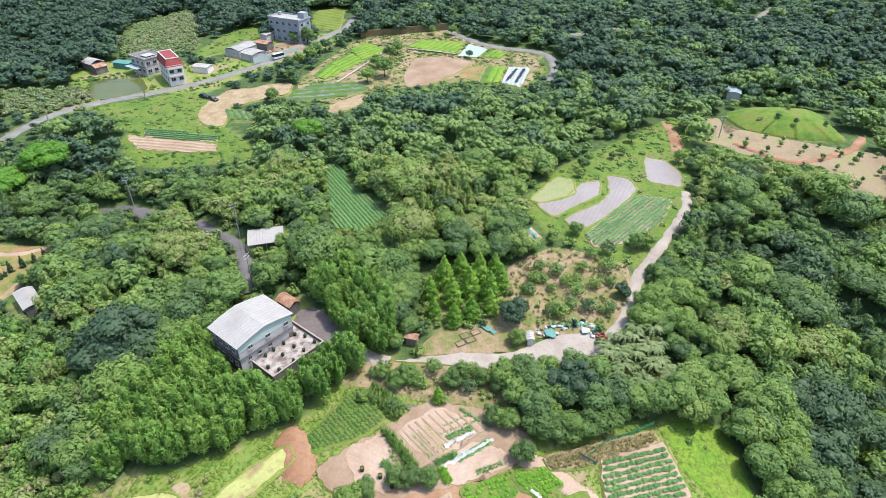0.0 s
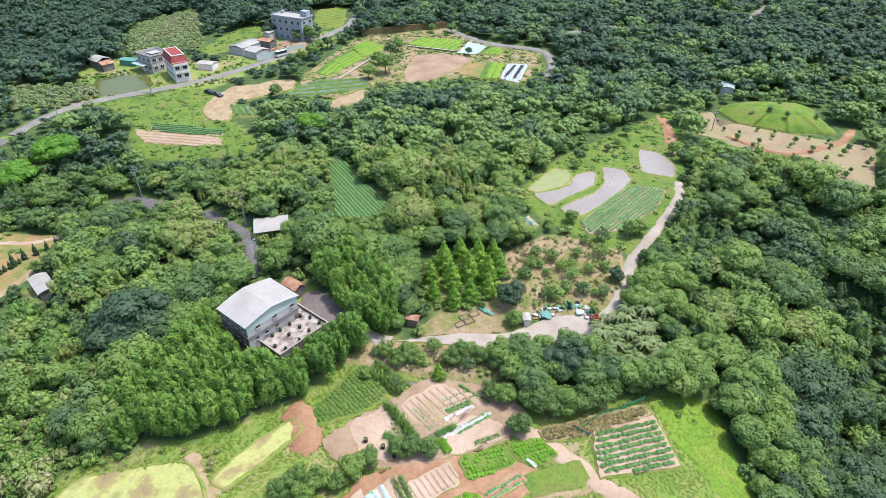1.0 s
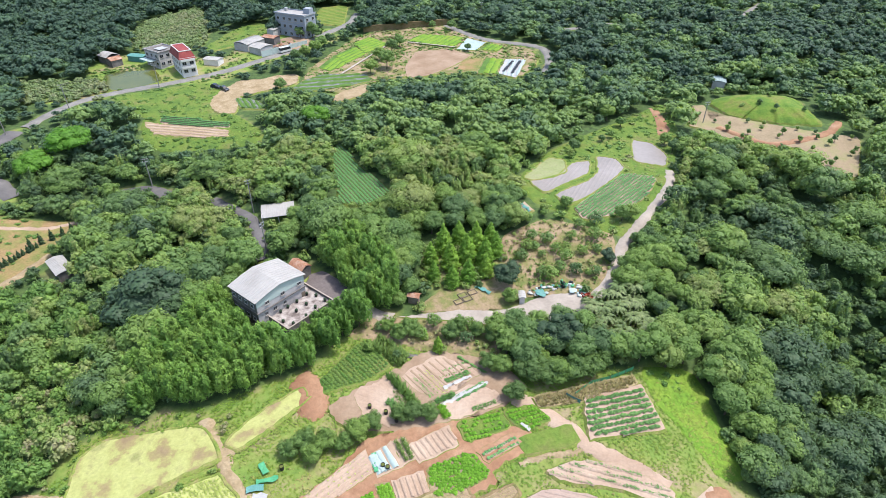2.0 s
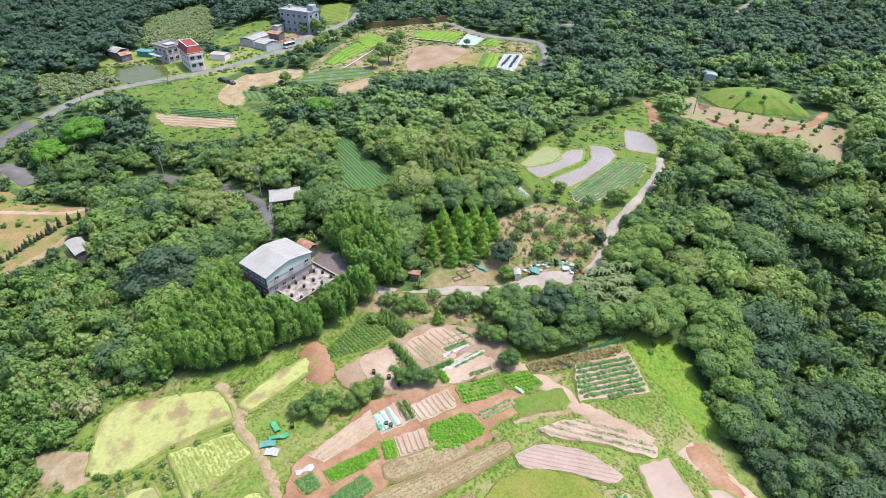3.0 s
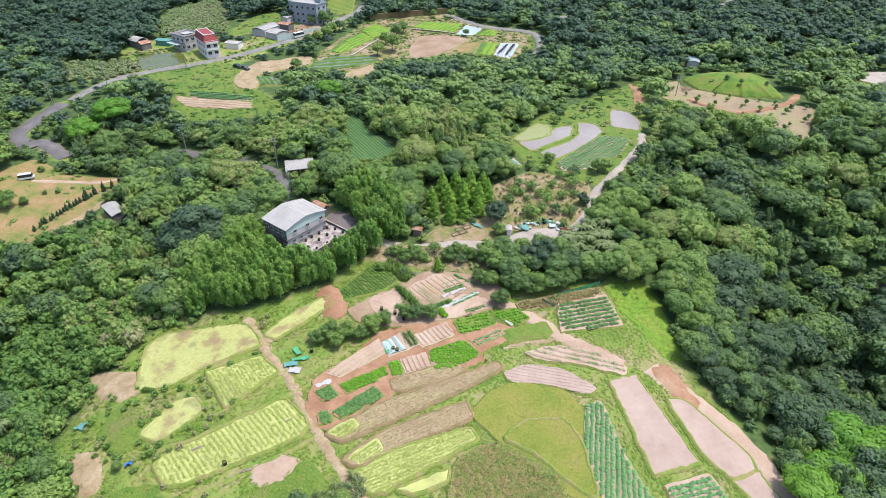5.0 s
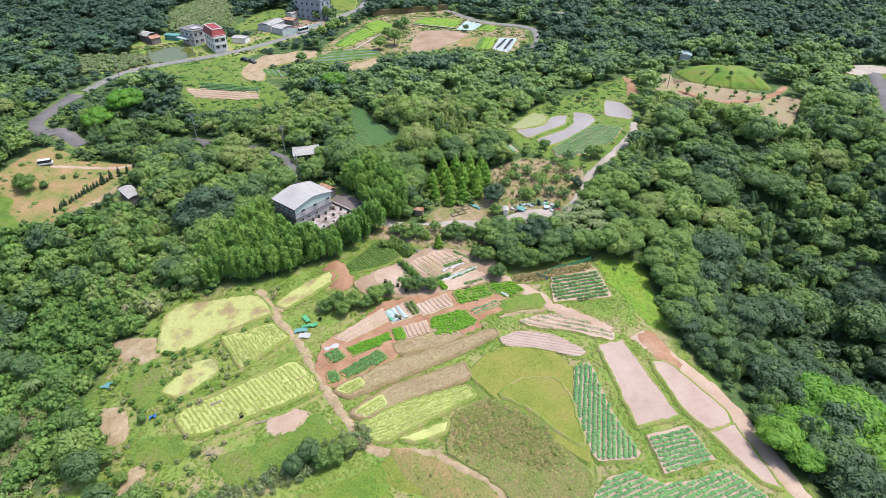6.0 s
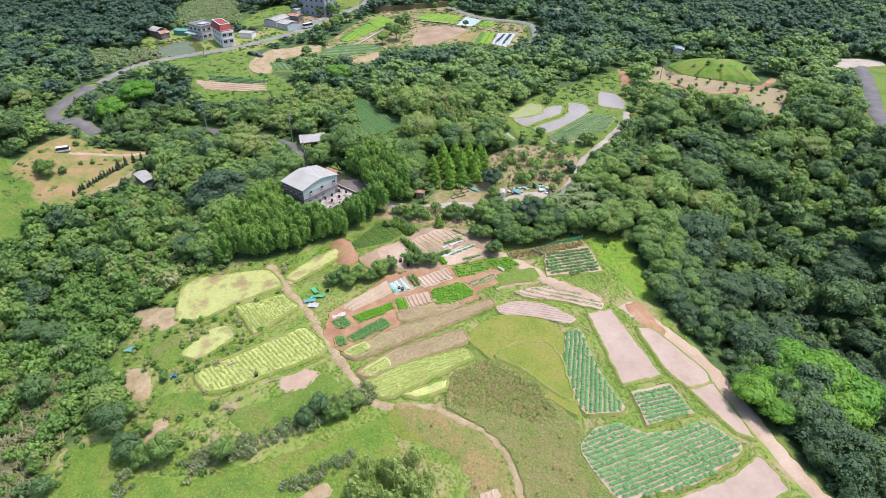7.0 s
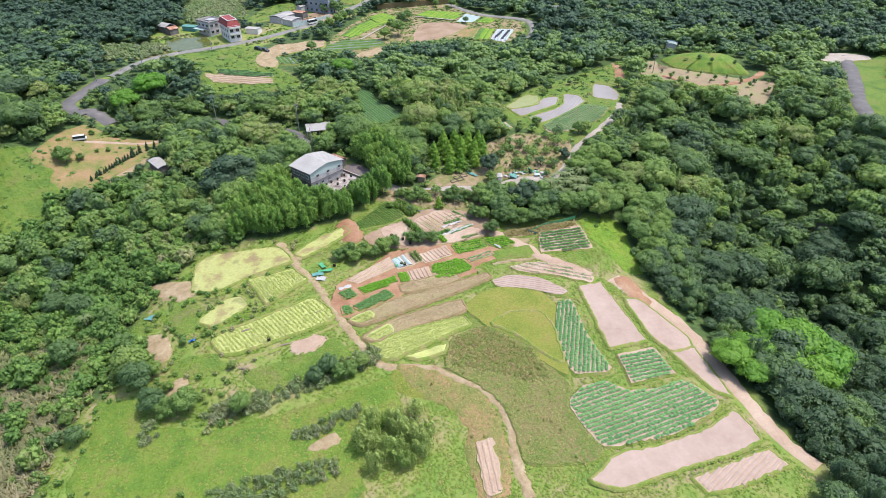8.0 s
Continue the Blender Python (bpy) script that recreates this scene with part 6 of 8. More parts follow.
def farmhouse():
    """Two storeys under a pale low gable, with a walled terrace in front."""
    base = 4.0
    ob = thing("farmhouse", pose(-41.15, 95.7, base, 0, 0, 51), "grey two-storey farmhouse with a pale metal roof", "house")
    w, d, eave = 13.6, 9.6, 7.0
    x, y = w / 2, d / 2
    bm = block((-x, x, -y, y, -2.5, 3.45), (-x + 0.04, x - 0.04, -y + 0.04, y - 0.04, 3.45, eave))
    part("wall", bm, WALL, ob)
    g = bmesh.new()
    for yy in (-y - 0.02, y + 0.02):
        pts = [(-x, eave - 1.9), (x, eave - 1.9), (x, eave), (x / 2, eave + 0.72), (0, eave + 1.2), (-x / 2, eave + 0.72), (-x, eave)]
        n = len(pts)
        a = [g.verts.new((px, yy - 0.03, pz)) for px, pz in pts]
        b = [g.verts.new((px, yy + 0.03, pz)) for px, pz in pts]
        g.faces.new(a)
        g.faces.new(b[::-1])
        for k in range(n):
            g.faces.new((a[k], a[(k + 1) % n], b[(k + 1) % n], b[k]))
    part("gable_sheet", g, GREEN_WALL, ob, "pale green sheet gable")
    part("floor_ledge", block((-x - 0.25, x + 0.25, -y - 0.35, -y - 0.05, 3.45, 3.62), (-x - 0.25, -x - 0.05, -y - 0.04, y, 3.45, 3.62)), DARK_WALL, ob)
    # Dark sheet on the left wall: stains, plus that side's shade as colour.
    part("side_wall", block((-x - 0.06, -x - 0.005, -y + 0.1, y - 0.1, -1.2, eave - 0.4)), DARK_WALL, ob, "dark side wall with stain and painted shade")
    roof = part("roof", gable(w, d, eave, 1.35, 0.45, 0.12), ROOF, ob, "pale metal sheet roof")
    part("roof_seam", seams(w, d, eave, 1.36, 0.45, 0.9), ROOF, roof)
    for wx in (-4.0, 0.4, 5.2):
        window(ob, wx, -y - 0.08, 4.7, 1.2, 0.9, 0)
    for wx in (-4.6, -2.2, 0.6):
        window(ob, wx, -y - 0.05, 1.9, 1.0, 0.9, 0)
    for wy in (-3.3, -1.0, 1.3, 3.5):
        window(ob, -x - 0.1, wy, 4.6, 1.2, 1.1, -90)
        window(ob, -x - 0.1, wy, 1.0, 1.2, 1.1, -90)
    door(ob, 6.0, -y - 0.06, 0.0, 1.0, 2.1, 0, WOOD)
    ob2 = thing("walled_terrace", pose(-41.15, 95.7, base, 0, 0, 51), "stained concrete terrace with dark parapet walls", "terrace")
    tx0, tx1, ty0, ty1 = -4.4, 8.7, -12.2, -y - 0.4
    part("floor_slab", block((tx0, tx1, ty0, ty1, -2.5, 1.0), (x + 0.1, tx1, ty1, -1.8, -2.5, 1.0)), TERRACE, ob2)
    t = 0.22
    part("parapet", block((tx0 - t, tx0, ty0 - t, ty1, -2.5, 1.75)), DARK_WALL, ob2)
    part("parapet", block((tx1, tx1 + t, ty0 - t, -1.8, -2.5, 1.75)), DARK_WALL, ob2)
    part("parapet", block((tx0, tx1, ty0 - t, ty0, -2.5, 1.75)), DARK_WALL, ob2)
    part("coping", block((tx0 - t - 0.05, tx0 + 0.05, ty0 - t, ty1, 1.75, 1.82), (tx1 - 0.05, tx1 + t + 0.05, ty0 - t, -1.8, 1.75, 1.82), (tx0 + 0.05, tx1 - 0.05, ty0 - t - 0.05, ty0 + 0.05, 1.75, 1.82)), CONCRETE, ob2)
    frame_of = ob2.matrix_world.copy()
    for k, (lx, ly) in enumerate([(0.6, -5.7), (-1.6, -5.8), (3.2, -5.8), (6.6, -5.4), (0.9, -8.4), (4.0, -8.3), (7.6, -7.6), (7.8, -10.6), (4.6, -10.8), (1.2, -11.6), (-2.4, -11.4), (-3.4, -9.0)]):
        pot = thing("planter", frame_of @ pose(lx, ly, 1.0, 0, 0, k * 37), "dark planter pot with a small shrub", "planter", "terrace planters")
        bm = bmesh.new()
        bmesh.ops.create_cone(bm, cap_ends=True, segments=10, radius1=0.28, radius2=0.38, depth=0.5, matrix=Matrix.Translation((0, 0, 0.25)))
        part("pot", bm, BLACK, pot)
        part("shrub", mesh_of("shrub", *sprays([(0, 0, 0.65, 0.35, 0.35, 0.35)], 26, 0.34, 0.2)[:2], DARK_LEAF), None, pot)


def shed(name, label, corners, z0, z1, roof_mat, wall_mat, rise=0.5, category="shed", walls=True):
    """A small building on four corners (in turn), with a shallow gable along its longer side."""
    c = np.array(corners)
    mid, a = c.mean(0), (c[1] - c[0] + c[2] - c[3]) / 2
    b = (c[2] - c[1] + c[3] - c[0]) / 2
    la, lb = np.linalg.norm(a), np.linalg.norm(b)
    long = a if la >= lb else b
    w, d = min(la, lb), max(la, lb)
    ob = thing(name, pose(mid[0], mid[1], z0, 0, 0, math.degrees(math.atan2(long[1], long[0])) - 90), label, category)
    h = z1 - z0
    if walls:
        part("wall", block((-w / 2 + 0.3, w / 2 - 0.3, -d / 2 + 0.3, d / 2 - 0.3, -1.0, h - 0.05)), wall_mat, ob)
    else:
        for sx in (-1, 1):
            for sy in (-1, 0, 1):
                part("post", block((sx * (w / 2 - 0.3) - 0.07, sx * (w / 2 - 0.3) + 0.07, sy * (d / 2 - 0.3) - 0.07, sy * (d / 2 - 0.3) + 0.07, -1.0, h)), FRAME, ob)
    roof = part("roof", gable(w - 0.3, d - 0.3, h, rise, 0.15, 0.10), roof_mat, ob)
    part("roof_seam", seams(w - 0.3, d - 0.3, h, rise + 0.01, 0.15, 0.8), roof_mat, roof)
    return ob, w, d


farmhouse()
shed("tool_shed", "small shed with a rusty and white sheet roof", [(-39.4, 107.3), (-37.1, 110.0), (-33.1, 106.7), (-35.2, 104.2)], 4.4, 7.2, RUST, DARK_WALL, 0.9)
shed("carport", "open carport with a flat white sheet roof", [(-53.6, 136.5), (-44.1, 138.3), (-42.5, 131.3), (-51.3, 128.2)], 4.9, 8.0, ROOF, WALL, 0.25, "carport", walls=False)
ob, w, d = shed("field_hut", "low hut with a white sheet roof under trees", [(-107.4, 115.1), (-105.7, 119.9), (-99.1, 112.7), (-100.8, 109.1)], -0.6, 2.0, ROOF, DARK_WALL, 0.4)
shed("hill_shed", "small pale blue-roofed shed among trees", [(118.0, 241.4), (122.7, 237.9), (119.4, 230.6), (115.5, 234.5)], 9.6, 12.6, GREY_FILM, WALL, 0.4)


def town_house(name, label, x, y, z, turn, w, d, storeys, wall, roof, cols, deep, storey=3.1):
    """A flat-roofed house of several storeys with windows on all visible sides."""
    ob = thing(name, pose(x, y, z, 0, 0, turn), label, "house")
    h = storeys * storey
    part("wall", block((-w / 2, w / 2, -d / 2, d / 2, -2, h)), wall, ob)
    part("roof", block((-w / 2 - 0.35, w / 2 + 0.35, -d / 2 - 0.35, d / 2 + 0.35, h, h + 0.22)), roof, ob)
    t = 0.18
    part("parapet", block((-w / 2 - 0.3, w / 2 + 0.3, -d / 2 - 0.3, -d / 2 - 0.3 + t, h + 0.22, h + 0.75), (-w / 2 - 0.3, w / 2 + 0.3, d / 2 + 0.3 - t, d / 2 + 0.3, h + 0.22, h + 0.75),
                          (-w / 2 - 0.3, -w / 2 - 0.3 + t, -d / 2 - 0.3 + t, d / 2 + 0.3 - t, h + 0.22, h + 0.75), (w / 2 + 0.3 - t, w / 2 + 0.3, -d / 2 - 0.3 + t, d / 2 + 0.3 - t, h + 0.22, h + 0.75)), wall, ob)
    for s in range(storeys):
        if s:
            part("ledge", block((-w / 2 - 0.2, w / 2 + 0.2, -d / 2 - 0.2, -d / 2 - 0.02, s * storey - 0.1, s * storey + 0.06)), roof, ob)
        for k in range(cols):
            window(ob, -w / 2 + w * (k + 0.5) / cols, -d / 2 - 0.06, s * storey + 0.9, min(1.6, w / cols * 0.55), 1.4, 0)
        for k in range(deep):
            yy = -d / 2 + d * (k + 0.5) / deep
            window(ob, w / 2 + 0.06, yy, s * storey + 0.9, min(1.8, d / deep * 0.6), 1.4, 90)
            window(ob, -w / 2 - 0.06, yy, s * storey + 0.9, min(1.8, d / deep * 0.6), 1.4, -90)
    return ob, h


# the bluish block at the road, its roof room and tank
ob, h = town_house("apartment_house", "bluish-grey three-storey house with a flat roof", -77.2, 308.3, 13.0, -27, 19.0, 9.0, 3, BLUE_WALL, GREY_ROOF, 5, 2, 3.6)
part("roof_room", block((5.2, 9.0, 0.6, 4.0, h + 0.2, h + 2.8)), BLUE_WALL, ob)
part("water_tank", block((-8.4, -6.8, 1.6, 3.2, h + 0.2, h + 1.6), bevel=0.15), CAR_SILVER, ob)
# white house with a red roof front, and its grey neighbour
ob, h = town_house("red_roofed_house", "white three-storey house with a red tiled mansard", -117.5, 254.6, 11.0, -55, 15.0, 6.4, 2, WHITE_WALL, WHITE_WALL, 4, 2, 3.3)
bm = bmesh.new()
q = [bm.verts.new(c) for c in ((-8.0, -3.7, 6.84), (8.0, -3.7, 6.84), (8.0, 3.7, 6.84), (-8.0, 3.7, 6.84), (-6.8, -2.5, 10.0), (6.4, -2.5, 10.0), (6.4, 2.5, 10.0), (-6.8, 2.5, 10.0))]
for f in ((0, 1, 5, 4), (1, 2, 6, 5), (2, 3, 7, 6), (3, 0, 4, 7), (4, 5, 6, 7)):
    bm.faces.new([q[k] for k in f])
part("mansard_roof", bm, RED_ROOF, ob, "red tiled mansard roof")
part("roof_rim", block((-7.0, 6.6, -2.7, -2.4, 9.9, 10.2), (-7.0, 6.6, 2.4, 2.7, 9.9, 10.2), (6.3, 6.6, -2.4, 2.4, 9.9, 10.2), (-7.0, -6.7, -2.4, 2.4, 9.9, 10.2)), WHITE_WALL, ob)
for s in (0.4, 3.5):
    part("balcony", block((7.4, 8.8, -3.0, 3.0, s + 2.6, s + 2.75), (8.7, 8.8, -3.0, 3.0, s + 2.75, s + 3.5)), WHITE_WALL, ob)
ob, h = town_house("grey_house", "grey two-storey house with a dark flat roof", -131.6, 264.4, 11.0, -35, 10.5, 9.5, 2, WALL, DARK_WALL, 3, 3, 3.3)
part("porch_roof", block((-6.0, 3.0, -8.0, -4.8, 2.9, 3.05)), GREY_FILM, ob)
part("roof_panel", block((-1.0, 3.5, -2.5, 2.0, h + 0.6, h + 0.75)), FILM, ob)
# low buildings and yards of the hamlet
shed("store_shed", "long low store with a pale grey roof", [(-104.1, 284.2), (-97.3, 297.1), (-90.5, 292.0), (-95.5, 279.5)], 12.0, 15.4, GREY_ROOF, WALL, 0.8)
shed("store_shed", "low store with a white sheet roof", [(-95.0, 279.0), (-90.8, 286.5), (-83.8, 281.5), (-87.5, 274.0)], 12.0, 15.0, ROOF, WALL, 0.6)
shed("lean_to", "rusty red lean-to behind the store", [(-92.0, 292.5), (-90.0, 297.5), (-82.5, 294.0), (-84.8, 289.0)], 12.2, 16.0, RUST, DARK_WALL, 0.5)
shed("annex", "small pale-roofed annex beside the block", [(-92.0, 303.0), (-89.5, 309.5), (-85.8, 307.5), (-88.0, 301.0)], 13.0, 17.0, ROOF, WALL, 0.3)
shed("old_hut", "old brown farm hut by the pond", [(-163.5, 266.5), (-159.5, 272.5), (-153.0, 268.0), (-157.0, 262.5)], 11.2, 14.2, GREY_ROOF, DARK_WALL, 1.2)
shed("old_hut", "old rust-roofed hut by the pond", [(-157.5, 262.0), (-154.0, 266.5), (-149.5, 263.0), (-153.0, 258.5)], 11.2, 13.8, RUST, DARK_WALL, 1.0)
shed("tarp_shed", "low shed covered with teal tarpaulin", [(-150.5, 268.0), (-148.5, 272.5), (-140.0, 270.0), (-141.5, 265.5)], 11.3, 13.6, TEAL_NET, TEAL_NET, 0.3)
shed("garage", "small white-roofed garage beside the road", [(-112.5, 262.5), (-110.8, 267.5), (-103.0, 265.5), (-104.5, 260.5)], 11.2, 13.6, ROOF, WHITE_WALL, 0.3)
ob = thing("boundary_wall", pose(-78.0, 282.0, 12.2, 0, 0, 48), "long pale green sheet fence along the road", "fence")
for k in range(9):
    part("panel", block((-13.5 + 3 * k, -10.56 + 3 * k, -0.05, 0.05, -0.6, 2.2)), GREEN_WALL, ob)
ob = thing("retaining_wall", pose(0, 0, 0), "long grey concrete retaining wall under the road", "wall")
line = [(-42.6, 311.9), (-25.0, 317.9), (-4.5, 324.1), (3.0, 326.3)]
for (x0, y0), (x1, y1) in zip(line, line[1:]):
    n = math.hypot(x1 - x0, y1 - y0)
    piece = part("wall_section", block((0, n, -0.25, 0.25, -2.0, 2.6), (-0.05, n + 0.05, -0.35, 0.35, 2.6, 2.8)), BUND, ob)
    piece.matrix_basis = pose(x0, y0, ground_z(x0, y0) + 0.3, 0, 0, math.degrees(math.atan2(y1 - y0, x1 - x0)))

# ---- vehicles ----


def vehicle(name, label, x, y, turn, length, width, height, paint, tall=False):
    """A body with a cabin, glass, wheels with rims, bumpers and lamps."""
    ob = thing(name, pose(x, y, ground_z(x, y) + 0.32, 0, 0, turn), label, "car" if length < 6 else "bus")
    l, w = length / 2, width / 2
    low = 0.55 * height if not tall else 0.48 * height
    bm = bmesh.new()
    prof = [(-l, 0.25), (l, 0.25), (l, low * 0.85), (l * 0.93, low), (-l * 0.96, low), (-l, low * 0.9)]
    a = [bm.verts.new((px, -w, pz)) for px, pz in prof]
    b = [bm.verts.new((px, w, pz)) for px, pz in prof]
    bm.faces.new(a[::-1])
    bm.faces.new(b)
    for k in range(len(prof)):
        bm.faces.new((a[k], a[(k + 1) % len(prof)], b[(k + 1) % len(prof)], b[k]))
    bmesh.ops.bevel(bm, geom=bm.edges[:], offset=0.06, segments=2, affect='EDGES')
    body = part("body", bm, paint, ob)
    f0, f1, r0, r1 = (0.86, 0.74, -0.96, -0.93) if tall else (0.42, 0.12, -0.88, -0.58)
    for nm, grow, lo, hi, mat in (("glass", 0.0, low - 0.02, height - 0.14, GLASS), ("roof", 0.02, height - 0.14, height, paint)):
        bm = bmesh.new()
        u0, u1 = (lo - low) / (height - low), (hi - low) / (height - low)
        vv = []
        for u, z in ((u0, lo), (u1, hi)):
            xf, xr, ww = l * (f0 + (f1 - f0) * u), l * (r0 + (r1 - r0) * u), w * (0.96 - 0.12 * u) + grow
            vv += [bm.verts.new(p) for p in ((xr, -ww, z), (xf, -ww, z), (xf, ww, z), (xr, ww, z))]
        for f in ((0, 1, 5, 4), (1, 2, 6, 5), (2, 3, 7, 6), (3, 0, 4, 7), (4, 5, 6, 7), (3, 2, 1, 0)):
            bm.faces.new([vv[k] for k in f])
        part(nm, bm, mat, ob)
    for sx in (-0.62, 0.62):
        for sy in (-1, 1):
            bm = bmesh.new()
            bmesh.ops.create_cone(bm, cap_ends=True, segments=14, radius1=0.33, radius2=0.33, depth=0.22, matrix=pose(sx * l, sy * (w - 0.1), 0.02, 90))
            wheel = part("wheel", bm, BLACK, ob)
            bm = bmesh.new()
            bmesh.ops.create_cone(bm, cap_ends=True, segments=10, radius1=0.2, radius2=0.2, depth=0.24, matrix=pose(sx * l, sy * (w - 0.1), 0.02, 90))
            part("rim", bm, CAR_SILVER, wheel)
    for sy in (-1, 1):
        part("headlight", block((l - 0.02, l + 0.02, sy * w * 0.7 - 0.15, sy * w * 0.7 + 0.15, low * 0.6, low * 0.78)), FILM, ob)
        part("tail_light", block((-l - 0.02, -l + 0.02, sy * w * 0.75 - 0.1, sy * w * 0.75 + 0.1, low * 0.6, low * 0.82)), RED_PAINT, ob)
    return ob


vehicle("van", "white minivan parked on the dry meadow", -141.8, 133.6, 22, 4.7, 1.8, 2.0, CAR_WHITE, True)
vehicle("car", "dark navy car parked at the dirt track", -97.6, 234.2, -25, 4.7, 1.85, 1.55, CAR_NAVY)
vehicle("car", "dark navy estate car behind another", -93.0, 231.4, -40, 4.8, 1.85, 1.6, CAR_NAVY)
vehicle("car", "dark car beside the red-roofed house", -120.6, 255.8, -65, 4.4, 1.75, 1.5, CAR_NAVY)
vehicle("car", "grey-blue car in front of the house", -114.2, 250.0, 25, 4.4, 1.75, 1.5, CAR_SILVER)
vehicle("minibus", "white minibus on the village road", -77.4, 279.6, 48, 6.4, 2.1, 2.5, CAR_WHITE, True)

# ---- poles and wires ----


def power_pole(x, y, height, turn):
    ob = thing("power_pole", pose(x, y, ground_z(x, y), 0, 0, turn), "weathered concrete power pole with cross arms", "power pole", "power poles")
    bm = bmesh.new()
    bmesh.ops.create_cone(bm, cap_ends=True, segments=10, radius1=0.19, radius2=0.11, depth=height + 1, matrix=Matrix.Translation((0, 0, height / 2 - 0.5)))
    part("pole", bm, POLE, ob)
    for z, r in ((height - 0.4, 1.0), (height - 1.3, 0.8)):
        arm = part("cross_arm", block((-r, r, -0.05, 0.05, z - 0.05, z + 0.05)), FRAME, ob)
        for x1 in (-0.9 * r, 0, 0.9 * r):
            bm = bmesh.new()
            bmesh.ops.create_cone(bm, cap_ends=True, segments=6, radius1=0.06, radius2=0.05, depth=0.2, matrix=Matrix.Translation((x1, 0, z + 0.14)))
            part("insulator", bm, WHITE_WALL, arm)
    return Vector((x, y, ground_z(x, y) + height - 0.4))


def wires(a, b, sag, label):
    """Three hanging wires from pole to pole."""
    ob = thing("power_line", pose(0, 0, 0), label, "cable")
    side = Vector((-(b - a).y, (b - a).x, 0)).normalized()
    for o in (-0.9, 0, 0.9):
        c = bpy.data.curves.new("wire", 'CURVE')
        c.dimensions, c.bevel_depth, c.bevel_resolution = '3D', 0.025, 0
        s = c.splines.new('POLY')
        s.points.add(15)
        for k, p in enumerate(s.points):
            u = k / 15
            q = a.lerp(b, u) + side * o + Vector((0, 0, 0.25 - sag * 4 * u * (1 - u)))
            p.co = (*q, 1)
        c.materials.append(CABLE)
        w = new("wire", c)
        w.parent = ob


p1 = power_pole(-99.0, 163.8, 10.5, 20)
p2 = power_pole(-56.5, 137.5, 11.0, 40)
p3 = power_pole(-46.6, 114.5, 10.5, 70)
p4 = power_pole(-122.6, 235.6, 10.5, 10)
p5 = power_pole(-160.5, 188.0, 10.5, 10)
p6 = power_pole(98.0, 196.0, 8.5, 0)
p7 = power_pole(21.0, 330.0, 11.0, 0)
p8 = power_pole(-149.5, 212.0, 10.0, 15)
wires(p1, p2, 1.2, "overhead wires between two roadside poles")
wires(p2, p3, 0.8, "overhead wires towards the farmhouse")
wires(p5, p1, 1.5, "overhead wires over the wood")
wires(p5, p8, 0.8, "overhead wires along the village road")
wires(p8, p4, 0.8, "overhead wires towards the pond")

# ---- rows and films on the bare garden ----


def single_row(label, a, b, plants, mat, size=1.0, step=0.5, lines=1, apart=0.7, name="vegetable_row"):
    """A planted row, or a few side by side, from one place to another."""
    (x0, y0), (x1, y1) = a, b
    n = math.hypot(x1 - x0, y1 - y0)
    ux, uy = (x1 - x0) / n, (y1 - y0) / n
    ob = thing(name, pose(x0, y0, ground_z(x0, y0)), label, "crop")
    for k in range(lines):
        o = (k - (lines - 1) / 2) * apart
        s = np.arange(0.2, n, step) + green.normal(0, 0.06, len(np.arange(0.2, n, step)))
        px, py = ux * s - uy * o + green.normal(0, 0.06, len(s)), uy * s + ux * o + green.normal(0, 0.06, len(s))
        z = land(px + x0, py + y0) - ground_z(x0, y0) + 0.14
        v, f, nn = scatter(plants, np.c_[px, py, z], size * (0.75 + 0.5 * green.random(len(s))))
        part("foliage", mesh_of("foliage", v, f, mat, normals=nn), None, ob)
    return ob


def film(label, a, b, width, mat, lift=0.24, name="film_strip", crumple=0.08, category="film"):
    """A crumpled sheet laid or stretched in a strip."""
    (x0, y0), (x1, y1) = a, b
    n = math.hypot(x1 - x0, y1 - y0)
    m, k = max(3, int(n / 0.5)), max(3, int(width / 0.4) + 1)
    u, w = np.meshgrid(np.linspace(0, n, m), np.linspace(-width / 2, width / 2, k))
    h = lift + 0.12 * (1 - (2 * w / width) ** 2) + crumple * green.normal(size=u.shape)
    edge = crumple * 2 * green.normal(size=u.shape)
    ux, uy = (x1 - x0) / n, (y1 - y0) / n
    X1, Y1 = ux * u - uy * (w + edge), uy * u + ux * (w + edge)
    Z1 = land(X1 + x0, Y1 + y0) - ground_z(x0, y0) + h
    v = np.c_[X1.ravel(), Y1.ravel(), Z1.ravel()]
    i, j = np.meshgrid(np.arange(m - 1), np.arange(k - 1))
    q = (j * m + i).ravel()
    f = np.c_[q, q + 1, q + m + 1, q + m]
    f = np.concatenate([f, f[:, ::-1] + len(v)])
    v = np.concatenate([v, v - (0, 0, 0.03)])
    ob = part(name, mesh_of(name, v, f, mat), None)
    ob.matrix_basis = pose(x0, y0, ground_z(x0, y0))
    return tagged(ob, label, category)


single_row("tall double row of green corn", (-11.1, 74.2), (-5.0, 66.5), CORN_STALKS, CORN, 1.0, 0.45, 2)
single_row("low clipped row of dark beans", (-11.0, 67.8), (-8.1, 64.5), BEAN_TUFTS, CROP, 1.1, 0.35, 2)
single_row("loose row of pepper plants", (-9.9, 70.0), (-6.3, 65.6), BEAN_TUFTS, CORN, 0.8, 0.6, 2)
single_row("broad bank of corn and taro", (-15.0, 84.1), (-8.2, 78.2), CORN_STALKS, CORN, 1.0, 0.5, 4, 0.9)
single_row("row of small seedlings in soil", (-6.3, 73.6), (-1.9, 68.8), STUBS, CROP, 1.2, 0.4, 2, 0.8)
single_row("row of dry seedlings in soil", (-3.7, 75.5), (0.7, 70.0), STUBS, RICE, 1.2, 0.4, 2, 0.8)
